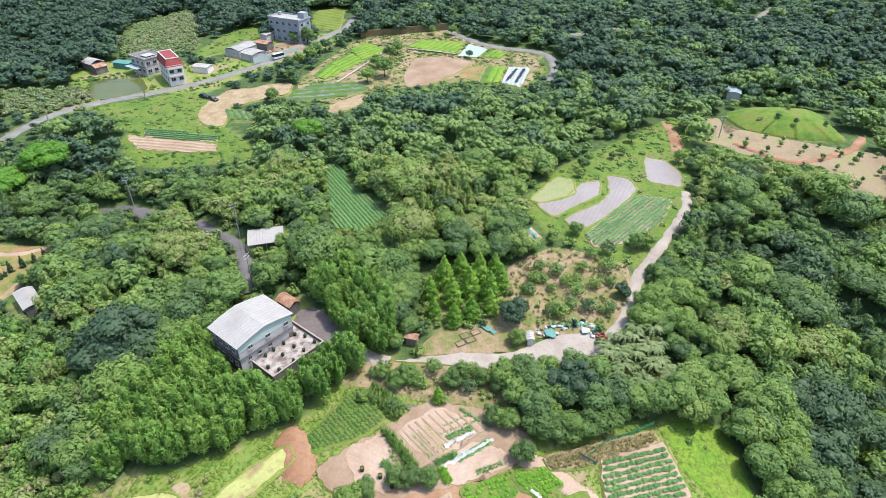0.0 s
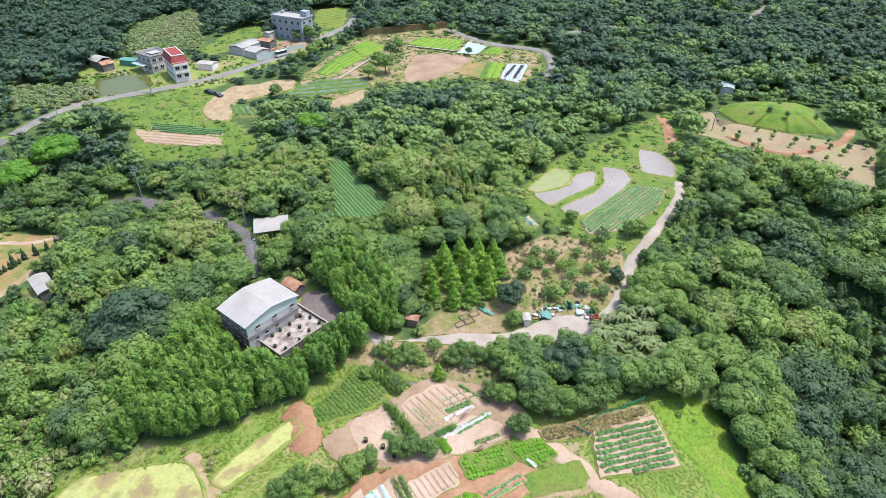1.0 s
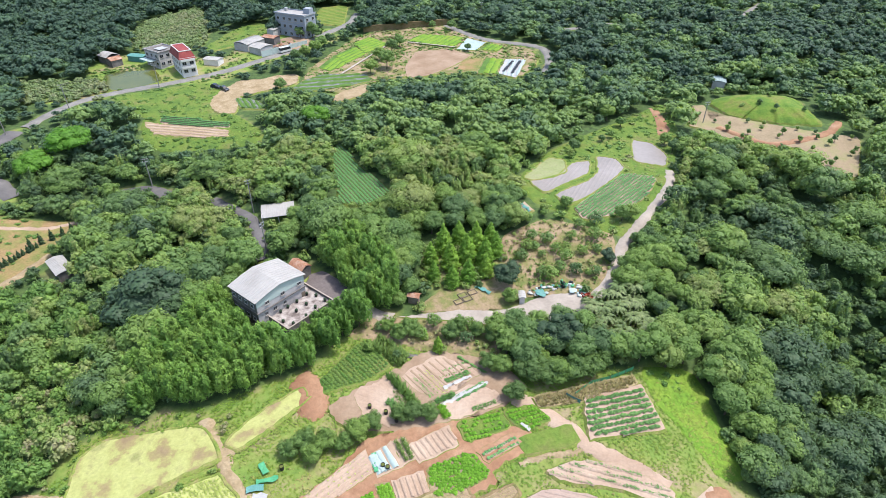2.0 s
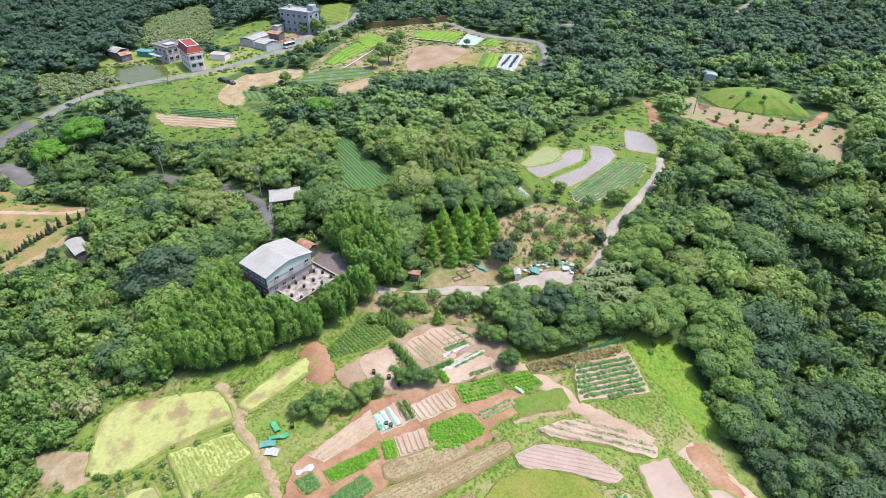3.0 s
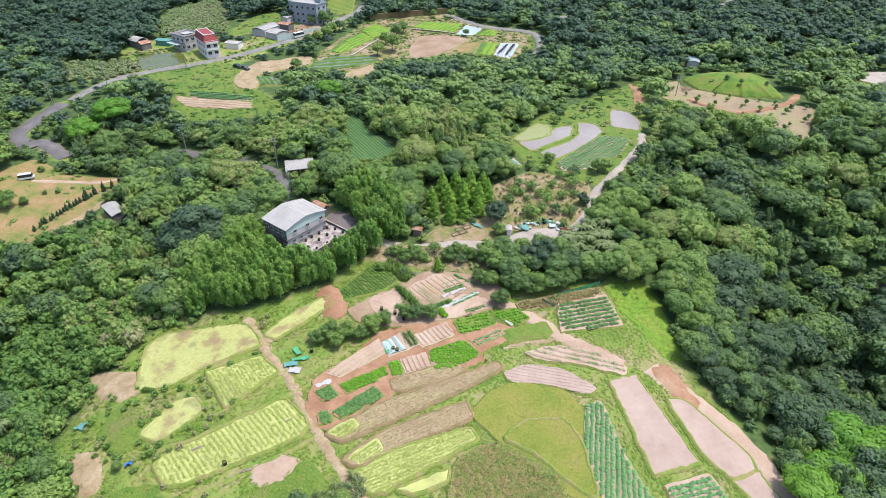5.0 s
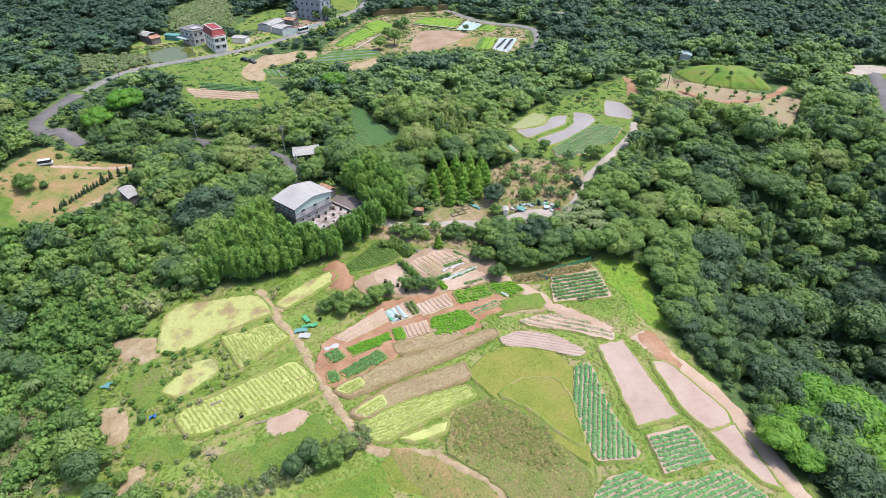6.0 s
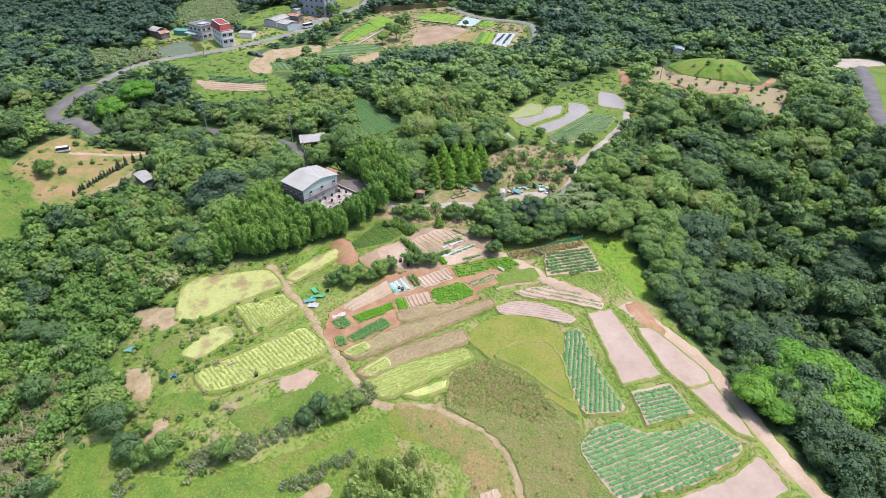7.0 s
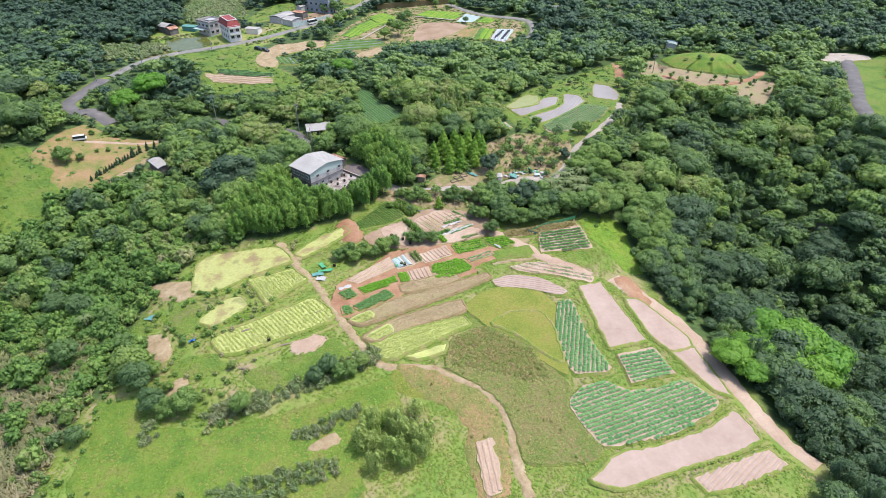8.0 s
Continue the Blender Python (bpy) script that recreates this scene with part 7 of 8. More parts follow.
single_row("thin row of young greens", (-5.0, 74.6), (-0.8, 69.6), STUBS, CORN, 1.2, 0.5)
single_row("bed of squash leaves on soil", (0.9, 72.8), (5.7, 75.3), LEAFY_HEADS, CROP, 0.9, 0.4, 2, 0.6)
single_row("bed of pumpkin vines over film", (2.8, 68.2), (9.3, 72.4), LEAFY_HEADS, BLUE_CROP, 0.9, 0.45, 2, 0.8)
single_row("thin row of onions in soil", (6.1, 65.6), (11.1, 67.6), BEAN_TUFTS, CROP, 0.6, 0.4, 2, 0.5)
single_row("clipped green hedge row", (-1.2, 67.4), (2.6, 69.4), BEAN_TUFTS, CROP, 1.0, 0.3, 2, 0.5)
single_row("rough green grass edging row", (-0.3, 66.5), (1.2, 63.7), BEAN_TUFTS, LIME_CROP, 0.9, 0.35, 3, 0.5)
single_row("row of low herbs on sand", (0.2, 75.5), (5.2, 78.1), STUBS, CROP, 1.3, 0.4)
single_row("row of small shrubs on sand", (-0.4, 73.8), (6.3, 76.6), STUBS, CORN, 1.4, 0.5)
single_row("diagonal row of leafy taro", (3.6, 79.4), (9.5, 75.1), LEAFY_HEADS, CROP, 0.9, 0.5, 1)
film("white plastic film beside the squash", (0.3, 71.0), (6.2, 74.2), 0.7, FILM)
film("white plastic film beside the pumpkins", (-0.1, 66.8), (9.6, 72.6), 0.9, FILM)
film("white plastic film on the red soil", (-26.6, 41.8), (-23.6, 43.4), 1.1, FILM)
film("white sheet beside the nursery nets", (-33.4, 46.6), (-30.8, 46.4), 1.6, FILM)
film("bright green net tunnel", (-33.6, 53.4), (-32.0, 51.2), 1.2, GREEN_NET, 0.4, "net_tunnel", 0.06)
film("low pale green net tunnel", (-33.4, 49.4), (-29.6, 50.4), 0.9, GREEN_NET, 0.5, "net_tunnel", 0.1)
film("teal net tunnel by the path", (-34.8, 47.9), (-31.8, 48.5), 1.2, TEAL_NET, 0.4, "net_tunnel", 0.05)
film("teal net lying by the scrub", (-74.6, 32.4), (-72.0, 34.4), 0.9, TEAL_NET, 0.4, "net_bundle", 0.15)
film("blue tarpaulin over a heap", (-59.4, 23.0), (-58.2, 23.2), 0.9, BLUE_TARP, 0.5, "tarpaulin", 0.15)
film("teal net over a seed bed", (8.3, 101.6), (11.9, 99.2), 1.0, TEAL_NET, 0.4, "net_tunnel", 0.1)
film("teal net along the small bed", (23.2, 136.6), (25.4, 132.6), 1.0, TEAL_NET, 0.6, "net_tunnel", 0.12)
film("teal net across the small bed", (20.4, 131.0), (24.6, 132.0), 0.9, TEAL_NET, 0.6, "net_tunnel", 0.12)
film("white film among green weeds", (15.6, 62.2), (17.4, 60.8), 0.8, FILM, 0.4)
film("grey plastic sheet over seedlings", (-13.0, 55.0), (-10.4, 51.6), 1.2, GREY_FILM, 0.6)
film("green plastic sheet over seedlings", (-12.6, 55.4), (-12.0, 51.4), 0.8, GREEN_NET, 0.55)
film("black film over the nursery beds", (27.5, 252.5), (33.0, 266.0), 1.2, BLACK, 0.7)
film("black film between white strips", (31.0, 250.0), (36.5, 266.0), 1.2, BLACK, 0.7)
film("pale path edge along the nursery", (-46.0, 250.0), (-27.0, 292.0), 1.0, CONCRETE, 0.5, "nursery_path", 0.03, "path")
film("pale path edge under the seedlings", (-18.0, 294.0), (6.0, 286.0), 1.0, CONCRETE, 0.5, "nursery_path", 0.03, "path")
# trellises of the lane allotment
for k, (x, y) in enumerate(((4.0, 96.4), (6.2, 97.4), (5.0, 98.6), (7.4, 99.6))):
    ob = thing("bed_frame", pose(x, y, ground_z(x, y) + 0.1, 0, 0, 28), "low plank frame round a garden bed", "garden bed", "allotment beds")
    for a in ((-1.1, 1.1, -0.8, -0.72), (-1.1, 1.1, 0.72, 0.8)):
        part("plank", block((*a, 0, 0.3)), WOOD, ob)
    for a in ((-1.1, -1.02, -0.72, 0.72), (1.02, 1.1, -0.72, 0.72)):
        part("plank", block((*a, 0, 0.3)), WOOD, ob)
ribbon("drain", "dark open drain beside the allotment", [(16.2, 104.2), (13.6, 100.0), (10.8, 96.4)], 0.6, BLACK, category="drain", ragged_edge=0.05)
ribbon("drain", "dark stone ditch in the shrub garden", [(-15.0, 84.6), (-9.5, 81.2), (-5.5, 79.8)], 0.6, DARK_WALL, category="drain", ragged_edge=0.05)


def net_fence(label, line, height, mat, gap=2.2):
    """Posts with panels of netting between them."""
    ob = thing("net_fence", pose(*line[0], ground_z(*line[0])), label, "fence")
    zero = ground_z(*line[0])
    for (x0, y0), (x1, y1) in zip(line, line[1:]):
        n = max(1, round(math.hypot(x1 - x0, y1 - y0) / gap))
        for k in range(n):
            ax, ay, bx, by = x0 + (x1 - x0) * k / n, y0 + (y1 - y0) * k / n, x0 + (x1 - x0) * (k + 1) / n, y0 + (y1 - y0) * (k + 1) / n
            za, zb = ground_z(ax, ay) - zero, ground_z(bx, by) - zero
            part("post", block((ax - line[0][0] - 0.05, ax - line[0][0] + 0.05, ay - line[0][1] - 0.05, ay - line[0][1] + 0.05, za - 0.3, za + height + 0.15)), WOOD, ob)
            v, m = [], 5
            for u in np.linspace(0, 1, m):
                sag = 0.12 * math.sin(3.14 * u)
                x, y, z = ax + (bx - ax) * u - line[0][0], ay + (by - ay) * u - line[0][1], za + (zb - za) * u
                v += [(x, y, z), (x + 0.06, y + 0.06, z + height - sag), (x + 0.03, y, z), (x + 0.09, y + 0.06, z + height - sag)]
            f = [(4 * k2 + c, 4 * k2 + 4 + c, 4 * k2 + 5 + c, 4 * k2 + 1 + c) for k2 in range(m - 1) for c in (0, 2)]
            part("net", mesh_of("net", v, f, mat), None, ob)
    return ob


net_fence("green net fence along the reed bed", [(27.5, 69.2), (31.4, 72.2), (35.8, 73.6), (41.3, 76.2)], 1.1, GREEN_NET)
net_fence("teal net fence corner by the track", [(25.6, 69.0), (28.2, 67.2)], 1.1, TEAL_NET)

# ---- rubbish and stores on the concrete yard ----


def sack(x, y, s, mat, label, name="sack"):
    """A slumped bag."""
    bm = bmesh.new()
    bmesh.ops.create_icosphere(bm, subdivisions=2, radius=0.5)
    for v in bm.verts:
        d = noise.noise(v.co * 2.2 + Vector((x, y, 0))) * 0.28
        v.co = v.co * (1 + d)
        v.co.z = max(v.co.z * 0.75 + 0.26, 0)
    ob = part(name, bm, mat)
    ob.matrix_basis = pose(x, y, ground_z(x, y) + 0.12, 0, 0, 360 * green.random()) @ Matrix.Diagonal((s * (0.8 + 0.5 * green.random()), s, s * 0.8, 1))
    return tagged(ob, label, "sack", "rubbish heap")


HEAP = [(22.6, 99.8), (24.0, 100.8), (25.6, 101.4), (27.4, 101.8), (29.2, 102.4), (31.0, 102.3), (32.6, 101.6), (34.0, 100.6), (35.2, 99.4)]
KINDS = [(FILM, "white plastic sack of rubbish"), (GREY_FILM, "grey plastic sack of rubbish"), (TEAL_NET, "crumpled teal net bundle"), (GREEN_NET, "crumpled green net bundle"), (BLACK, "black plastic bag of rubbish"), (FILM, "white foam board heap piece")]
for k in range(84):
    x, y = HEAP[k % len(HEAP)]
    mat, label = KINDS[(k * 7 + k // 5) % 6] if k % 3 else KINDS[0]
    sack(x + green.normal(0, 0.9), y - 0.4 + green.normal(0, 0.6), 0.45 + 0.8 * green.random() ** 1.5, mat, label)
film("teal tarpaulin over part of the heap", (23.0, 98.6), (25.2, 99.0), 1.8, TEAL_NET, 0.7, "tarpaulin", 0.2)
film("pale blue sheet over crates", (31.4, 100.0), (33.2, 99.8), 1.2, GREY_FILM, 0.7, "tarpaulin", 0.15)
film("green tarpaulin over the heap", (29.4, 102.6), (30.6, 101.0), 1.3, GREEN_NET, 1.1, "tarpaulin", 0.2)
for x, y, t in ((35.8, 98.6, 10), (36.4, 97.6, 60), (34.6, 98.4, 120)):
    ob = part("crate", block((-0.6, 0.6, -0.4, 0.4, 0, 0.08), (-0.6, 0.6, -0.4, -0.32, 0.08, 0.6), (-0.6, 0.6, 0.32, 0.4, 0.08, 0.6), (-0.6, -0.52, -0.32, 0.32, 0.08, 0.6), (0.52, 0.6, -0.32, 0.32, 0.08, 0.6)), RED_PAINT)
    ob.matrix_basis = pose(x, y, ground_z(x, y) + 0.15, 0, 0, t)
    tagged(ob, "open orange-red crate on the yard", "crate", "yard crates")
shed("tool_hut", "small white tool hut at the lane", [(18.4, 95.6), (18.4, 98.4), (20.2, 98.4), (20.2, 95.6)], 3.6, 5.6, ROOF, WHITE_WALL, 0.2)
shed("roadside_shed", "little rust-roofed shed by the lane", [(-8.6, 96.2), (-8.0, 98.2), (-5.0, 97.4), (-5.6, 95.4)], 3.6, 5.6, RUST, WOOD, 0.4)
# barrels and tanks among the beds
for x, y in ((-29.4, 52.2), (-10.8, 52.6), (-9.9, 52.2), (-11.2, 64.6), (-9.0, 62.8), (-40.2, 22.6), (-14.6, 66.0)):
    ob = thing("barrel", pose(x, y, ground_z(x, y) + 0.1), "black plastic water barrel by the beds", "barrel", "water barrels")
    bm = bmesh.new()
    bmesh.ops.create_cone(bm, cap_ends=False, segments=12, radius1=0.38, radius2=0.42, depth=1.0, matrix=Matrix.Translation((0, 0, 0.5)))
    part("drum", bm, BLACK, ob)
    bm = bmesh.new()
    bmesh.ops.create_cone(bm, cap_ends=True, segments=12, radius1=0.36, radius2=0.36, depth=0.06, matrix=Matrix.Translation((0, 0, 0.86)))
    part("water", bm, WATER, ob)
for k, (x, y, t) in enumerate(((-36.0, 21.5, 20), (-44.0, 14.2, -10), (-30.2, 33.0, 40), (-46.8, 26.4, 30), (-43.0, 38.4, 35))):
    ob = part("board_pile", block((-1.0, 1.0, -0.3, -0.05, 0, 0.1), (-0.9, 1.1, -0.02, 0.22, 0, 0.09), (-1.1, 0.8, -0.15, 0.1, 0.1, 0.18)), WOOD)
    ob.matrix_basis = pose(x, y, ground_z(x, y) + 0.05, 0, 0, t)
    tagged(ob, "few weathered boards lying on the bank", "boards", "board piles")
for x, y, t in ((-84, 287, 10), (-82, 290, 70), (-79, 288, 30), (-77, 290.5, 110), (-80, 284.5, 50), (-75.5, 287.5, 0), (-83, 284.5, 140), (-78, 293, 85)):
    ob = part("board_pile", block((-1.6, 1.6, -0.6, -0.1, 0, 0.3), (-1.3, 1.7, -0.04, 0.5, 0, 0.25), (-1.7, 1.2, -0.3, 0.2, 0.3, 0.6)), (WOOD, RUST, GREY_ROOF)[t % 3])
    ob.matrix_basis = pose(x, y, ground_z(x, y) + 0.3, 0, 0, t)
    tagged(ob, "heap of old boards and sheets in the yard", "boards", "yard debris")
# pale grave circle over the ravine
made = plot("grave_plot", "pale round paved grave plot among conifers", [(124.0, 90.0), (127.5, 93.0), (131.6, 91.0), (131.8, 87.4), (127.6, 86.4)], CONCRETE, lift=0.4, category="grave plot")

# ---- trees and shrubs that stand out ----
for x, y, s in ((-3.0, 110.1, 0.85), (2.2, 108.3, 1.0), (6.3, 111.0, 1.1), (11.0, 110.1, 1.0), (2.6, 102.0, 0.8), (6.4, 103.6, 0.85), (0.2, 114.9, 1.05), (8.6, 115.6, 1.1), (13.8, 113.5, 0.9), (-2.2, 104.6, 0.7), (4.6, 118.0, 0.95), (11.0, 105.6, 0.8), (12.8, 118.4, 0.85)):
    plant(CONES[wild.integers(3)], x, y, s, 1.05)
plant(DARKS[0], 16.2, 103.2, 0.85)
plant(DARKS[1], -70.5, 92.0, 1.5, 1.3)
plant(DARKS[0], -66.5, 97.0, 1.35, 1.2)
for x, y, s in ((18.4, 73.6, 1.1), (21.6, 73.2, 1.1), (24.8, 73.4, 1.15), (28.0, 74.2, 1.1), (31.2, 75.6, 1.1), (34.4, 77.6, 1.0), (12.6, 75.4, 0.9), (14.9, 68.6, 0.85), (10.1, 76.6, 0.8)):
    plant(ROUNDS[wild.integers(3)], x, y, s, 1.1)
for x, y in zip(*jittered(32, 52, 79, 99, 3.1, wild)):
    if inside(np.array([x]), np.array([y]), GROVE_OF_PALMS)[0]:
        plant(PALMS[wild.integers(3)], x, y, 0.55 + 0.6 * wild.random(), 1.2)
for x, y, s in ((-130.9, 176.3, 1.15), (-136.1, 163.4, 0.95), (-46.9, 193.7, 0.8), (66.4, 17.9, 0.7), (70.2, 14.0, 0.6), (72.5, 20.5, 0.75), (85.7, 27.3, 1.25), (90.8, 24.0, 1.3), (81.0, 30.5, 1.0), (94.5, 30.0, 1.0), (87.0, 18.5, 1.0)):
    plant(BRIGHTS[wild.integers(2)], x, y, s * 1.22, lift=0.6)
# a belt of trees between the lane and the fenced field
for x, y, s in ((14.5, 80.5, 0.9), (18.6, 82.5, 1.0), (18.0, 78.0, 1.0), (12.5, 86.2, 0.8), (16.6, 86.8, 0.9), (34.6, 80.8, 1.0), (31.4, 86.0, 1.0), (38.6, 79.4, 1.0), (22.0, 87.6, 0.8), (27.6, 88.0, 0.85), (21.4, 77.4, 0.9), (30.6, 79.2, 1.0)):
    plant((ROUNDS + BROAD)[wild.integers(8)], x, y, s * 0.95, 1.1)
for x, y, s in ((23.6, 82.6, 0.9), (27.8, 83.6, 1.0)):
    plant(DARKS[wild.integers(2)], x, y, s, 1.1)
for x, y, s in ((43.2, 78.8, 1.0), (46.6, 80.6, 1.1), (50.6, 83.4, 1.1), (48.8, 77.4, 0.9), (53.0, 78.6, 1.0)):
    plant(BROAD[wild.integers(5)], x, y, s, 1.05)
# feathery clump below the path
for x, y in zip(*jittered(-19, 1, -14, 5, 3.3, wild)):
    if ((x + 8.5) / 8.0) ** 2 + ((y + 4.5) / 7.5) ** 2 < 1:
        plant(GREY_BAMBOOS[wild.integers(3)], x, y, 0.65 + 0.4 * wild.random(), 1.0)
# garden trees and bushes among the beds
for x, y, s in ((-28.6, 55.6, 0.75), (-26.0, 57.2, 0.9), (-24.0, 54.6, 0.8), (-22.0, 57.4, 0.85), (-18.4, 57.0, 0.7), (-16.0, 59.4, 0.95), (-13.4, 61.4, 0.8), (-8.4, 63.6, 0.75), (-5.6, 63.8, 0.8), (-2.6, 63.8, 0.75)):
    plant(ROUNDS[wild.integers(3)], x, y, s * 1.02, 1.05)
for x, y, s in ((-16.3, 81.6, 0.5), (-9.7, 85.1, 0.8), (-7.5, 86.6, 0.9), (-5.1, 85.2, 0.8), (1.9, 85.2, 0.9), (5.4, 83.8, 0.8), (-9.9, 79.6, 0.5), (-2.0, 88.5, 0.9), (-12.5, 87.5, 0.7), (3.7, 87.0, 0.9), (-14.5, 87.6, 0.6), (8.2, 86.0, 0.8), (11.5, 84.2, 0.8), (0.2, 81.0, 0.5), (6.6, 88.6, 0.7)):
    plant((ROUNDS + THIN)[wild.integers(6)], x, y, s)
plant(CONES[0], -0.9, 81.4, 0.55, 1.0)
plant(CONES[1], -4.0, 85.0, 0.35, 1.1)
for x, y in ((20.7, 112.1), (24.6, 116.0), (26.3, 113.1), (30.1, 115.0), (33.0, 116.1), (36.9, 114.1), (41.2, 115.2), (30.2, 107.4), (25.3, 105.6), (27.1, 104.7), (34.1, 106.6), (37.0, 105.8), (24.4, 120.1), (35.2, 120.2), (41.6, 120.3), (39.0, 105.9), (36.1, 134.8), (38.3, 125.6), (43.0, 126.8), (22.4, 116.2), (32.0, 111.4), (28.4, 118.8)):
    plant(THIN[wild.integers(3)], x, y, 0.55 + 0.5 * wild.random())
plant(DARKS[1], 43.4, 111.4, 0.5)
plant(ROUNDS[0], 16.2, 96.8, 0.8)
for x, y, s in ((42.4, 166.0, 0.55), (44.6, 171.0, 0.75), (47.5, 175.3, 0.7), (78.5, 171.0, 0.8), (77.2, 176.0, 0.8), (36.0, 134.5, 0.7), (60.0, 182.0, 0.5), (56.0, 179.0, 0.45), (66.0, 192.0, 0.7), (24.0, 128.0, 0.6), (29.0, 131.0, 0.4), (71.2, 214.2, 1.1), (62.0, 198.2, 1.1), (51.0, 129.0, 0.9), (54.0, 130.0, 0.8)):
    plant(BROAD[wild.integers(5)], x, y, s * 0.8)
# the left clearing: a hedge of cypresses, bushes
for k in range(17):
    u = k / 16
    plant(SPIRES[k % 2], -117.2 - 7.6 * u + wild.normal(0, 0.2), 126.2 - 19.0 * u + wild.normal(0, 0.2), 0.6 + 0.2 * wild.random(), 1.25)
for k in range(5):
    plant(SPIRES[k % 2], -118.6 + 1.7 * k, 124.6 + 2.4 * k + 1.5, 1.0 + 0.15 * wild.random(), 1.0)
for x, y, s in ((-138.6, 116.5, 1.35), (-142.0, 118.0, 0.8), (-134.5, 119.0, 0.6), (-121.1, 100.8, 0.5), (-132.0, 126.0, 0.35), (-128.5, 127.5, 0.35), (-140.5, 140.0, 0.5), (-136.0, 142.0, 0.4)):
    plant(ROUNDS[wild.integers(3)], x, y, s)
# thicket below the paddies
for x, y, s in ((-59.9, 3.4, 1.0), (-56.5, 2.0, 1.1), (-52.6, 3.0, 1.0), (-41.0, 2.6, 0.8), (-58.9, 8.7, 0.6), (-66.0, 9.8, 1.2), (-68.8, 13.2, 1.3), (-64.4, 13.0, 1.0), (-27.0, 10.4, 0.7), (-22.0, 11.8, 1.0), (-19.6, 13.0, 0.9), (-24.4, 13.2, 0.8), (-17.0, 14.6, 0.6), (-77.9, 1.2, 0.8), (-73.0, -4.0, 0.7), (-60.6, 22.3, 0.35), (-46.6, 14.6, 0.35), (-74.0, 22.0, 0.8), (-80.0, 14.0, 0.9), (-88.0, 20.0, 1.1), (-84.0, 34.0, 0.9), (-96.0, 40.0, 1.2), (-106.0, 44.0, 1.1)):
    plant((ROUNDS + BROAD)[wild.integers(8)], x, y, s * 0.85)
plant(PALMS[1], -91.2, 34.2, 0.9)
for x, y, s in ((-24.9, 278.0, 1.1), (-25.9, 257.4, 1.3), (-22.0, 287.4, 0.9), (-30.0, 268.0, 1.0), (-32.6, 250.9, 1.0), (-65.6, 270.6, 1.0), (-60.4, 284.3, 1.0), (-57.0, 290.1, 0.9), (-62.0, 277.0, 1.0), (-69.5, 266.0, 0.9), (-68.9, 229.7, 0.9), (12.0, 281.0, 0.6), (4.4, 315.2, 0.8), (-6.0, 316.5, 0.7), (-68.0, 302.5, 1.2), (-65.0, 299.0, 1.0), (-74.0, 301.0, 0.9)):
    plant(BROAD[wild.integers(5)], x, y, s * 0.9)
# young trees in lines over the dry orchard
ORCH = OUTLINE["orchard_slope"][0]
for r in range(9):
    for k in range(9):
        x, y = 94 + 7.6 * k + 2.6 * r - 2.2 * (k % 2), 217 - 3.6 * k - 7.0 * r
        if inside(np.array([x]), np.array([y]), ORCH)[0] and from_line(np.array([x]), np.array([y]), ORCH + ORCH[:1])[0] > 1.5:
            plant(SAPLINGS[wild.integers(3)], x + wild.normal(0, 0.5), y + wild.normal(0, 0.5), 0.8 + 0.5 * wild.random(), 1.0, lift=0.2)
for x, y in ((116, 206), (122, 205), (129, 212), (134, 218), (126, 200), (137, 200)):
    plant(SAPLINGS[wild.integers(3)], x, y, 1.1, 1.1, lift=4.9 - 4.5 * min(1.0, math.hypot(x - 129, y - 207) / 16) ** 2, sink=0.3)
# conifers round the grave plot over the ravine
for k in range(14):
    a = 0.6 + k * 0.26
    plant(SPIRES[k % 2], 128 + 6.0 * math.cos(a), 90 + 4.2 * math.sin(a), 0.7, 1.3)

px, py = jittered(-8, 52, 78, 122, 1.9, wild)
keep = inside(px, py, GROVE_OF_PALMS) | inside(px, py, REDWOODS)
px, py = px[keep], py[keep]
wood("fern_growth", "low ferns and shrubs under the palms", px, py, BUSH, 0.6 + 0.5 * wild.random(len(px)), LEAF_WOOD, 0.5, 1.5, lift=0.0)

# pale reedy scrub about the hamlet
px, py = jittered(-230, -90, 190, 400, 2.6, wild)
keep = (inside(px, py, REEDY[0]) | inside(px, py, REEDY[1])) & (np.hypot(px + 124, py - 260) > 16)
for line, width in LINES:
    keep &= from_line(px, py, line) > width / 2 + 0.8
px, py = px[keep], py[keep]
wood("reedy_scrub", "pale green reedy scrub about the hamlet", px, py, TANGLE, 1.0 + 0.7 * wild.random(len(px)), REED, 0.7, 4.5, lift=-0.1)

# silvery reeds along the bank
REEDS = [sprays(round_lobes(4, 0.8, 1.1, 0.0), 44, 0.85, 0.11, 0.7, core=0.55, light=True) for _ in range(6)]
px, py = jittered(-70, -8, -22, 24, 1.3, wild)
keep = (from_line(px, py, [(-40, -18), (-29, -14), (-21, -11)]) < 2.6) | (from_line(px, py, [(-27, -3.5), (-21, 0), (-17, 2.5)]) < 1.5) | (from_line(px, py, [(-60, -1), (-58, -4)]) < 1.5) | (from_line(px, py, [(-46.2, 2.0), (-39.9, 4.1), (-33.4, 6.6), (-26.7, 10.8), (-19.9, 15.2), (-15.5, 17.6)]) < 2.4)
px, py = px[keep], py[keep]
rx, ry = jittered(0, 30, 8, 30, 0.8, wild)
keep = inside(rx, ry, [(3.4, 23.0), (11.2, 27.2), (17.0, 23.4), (21.5, 20.0), (25.0, 12.4), (20.0, 11.2), (12.0, 13.4), (3.0, 15.2)])
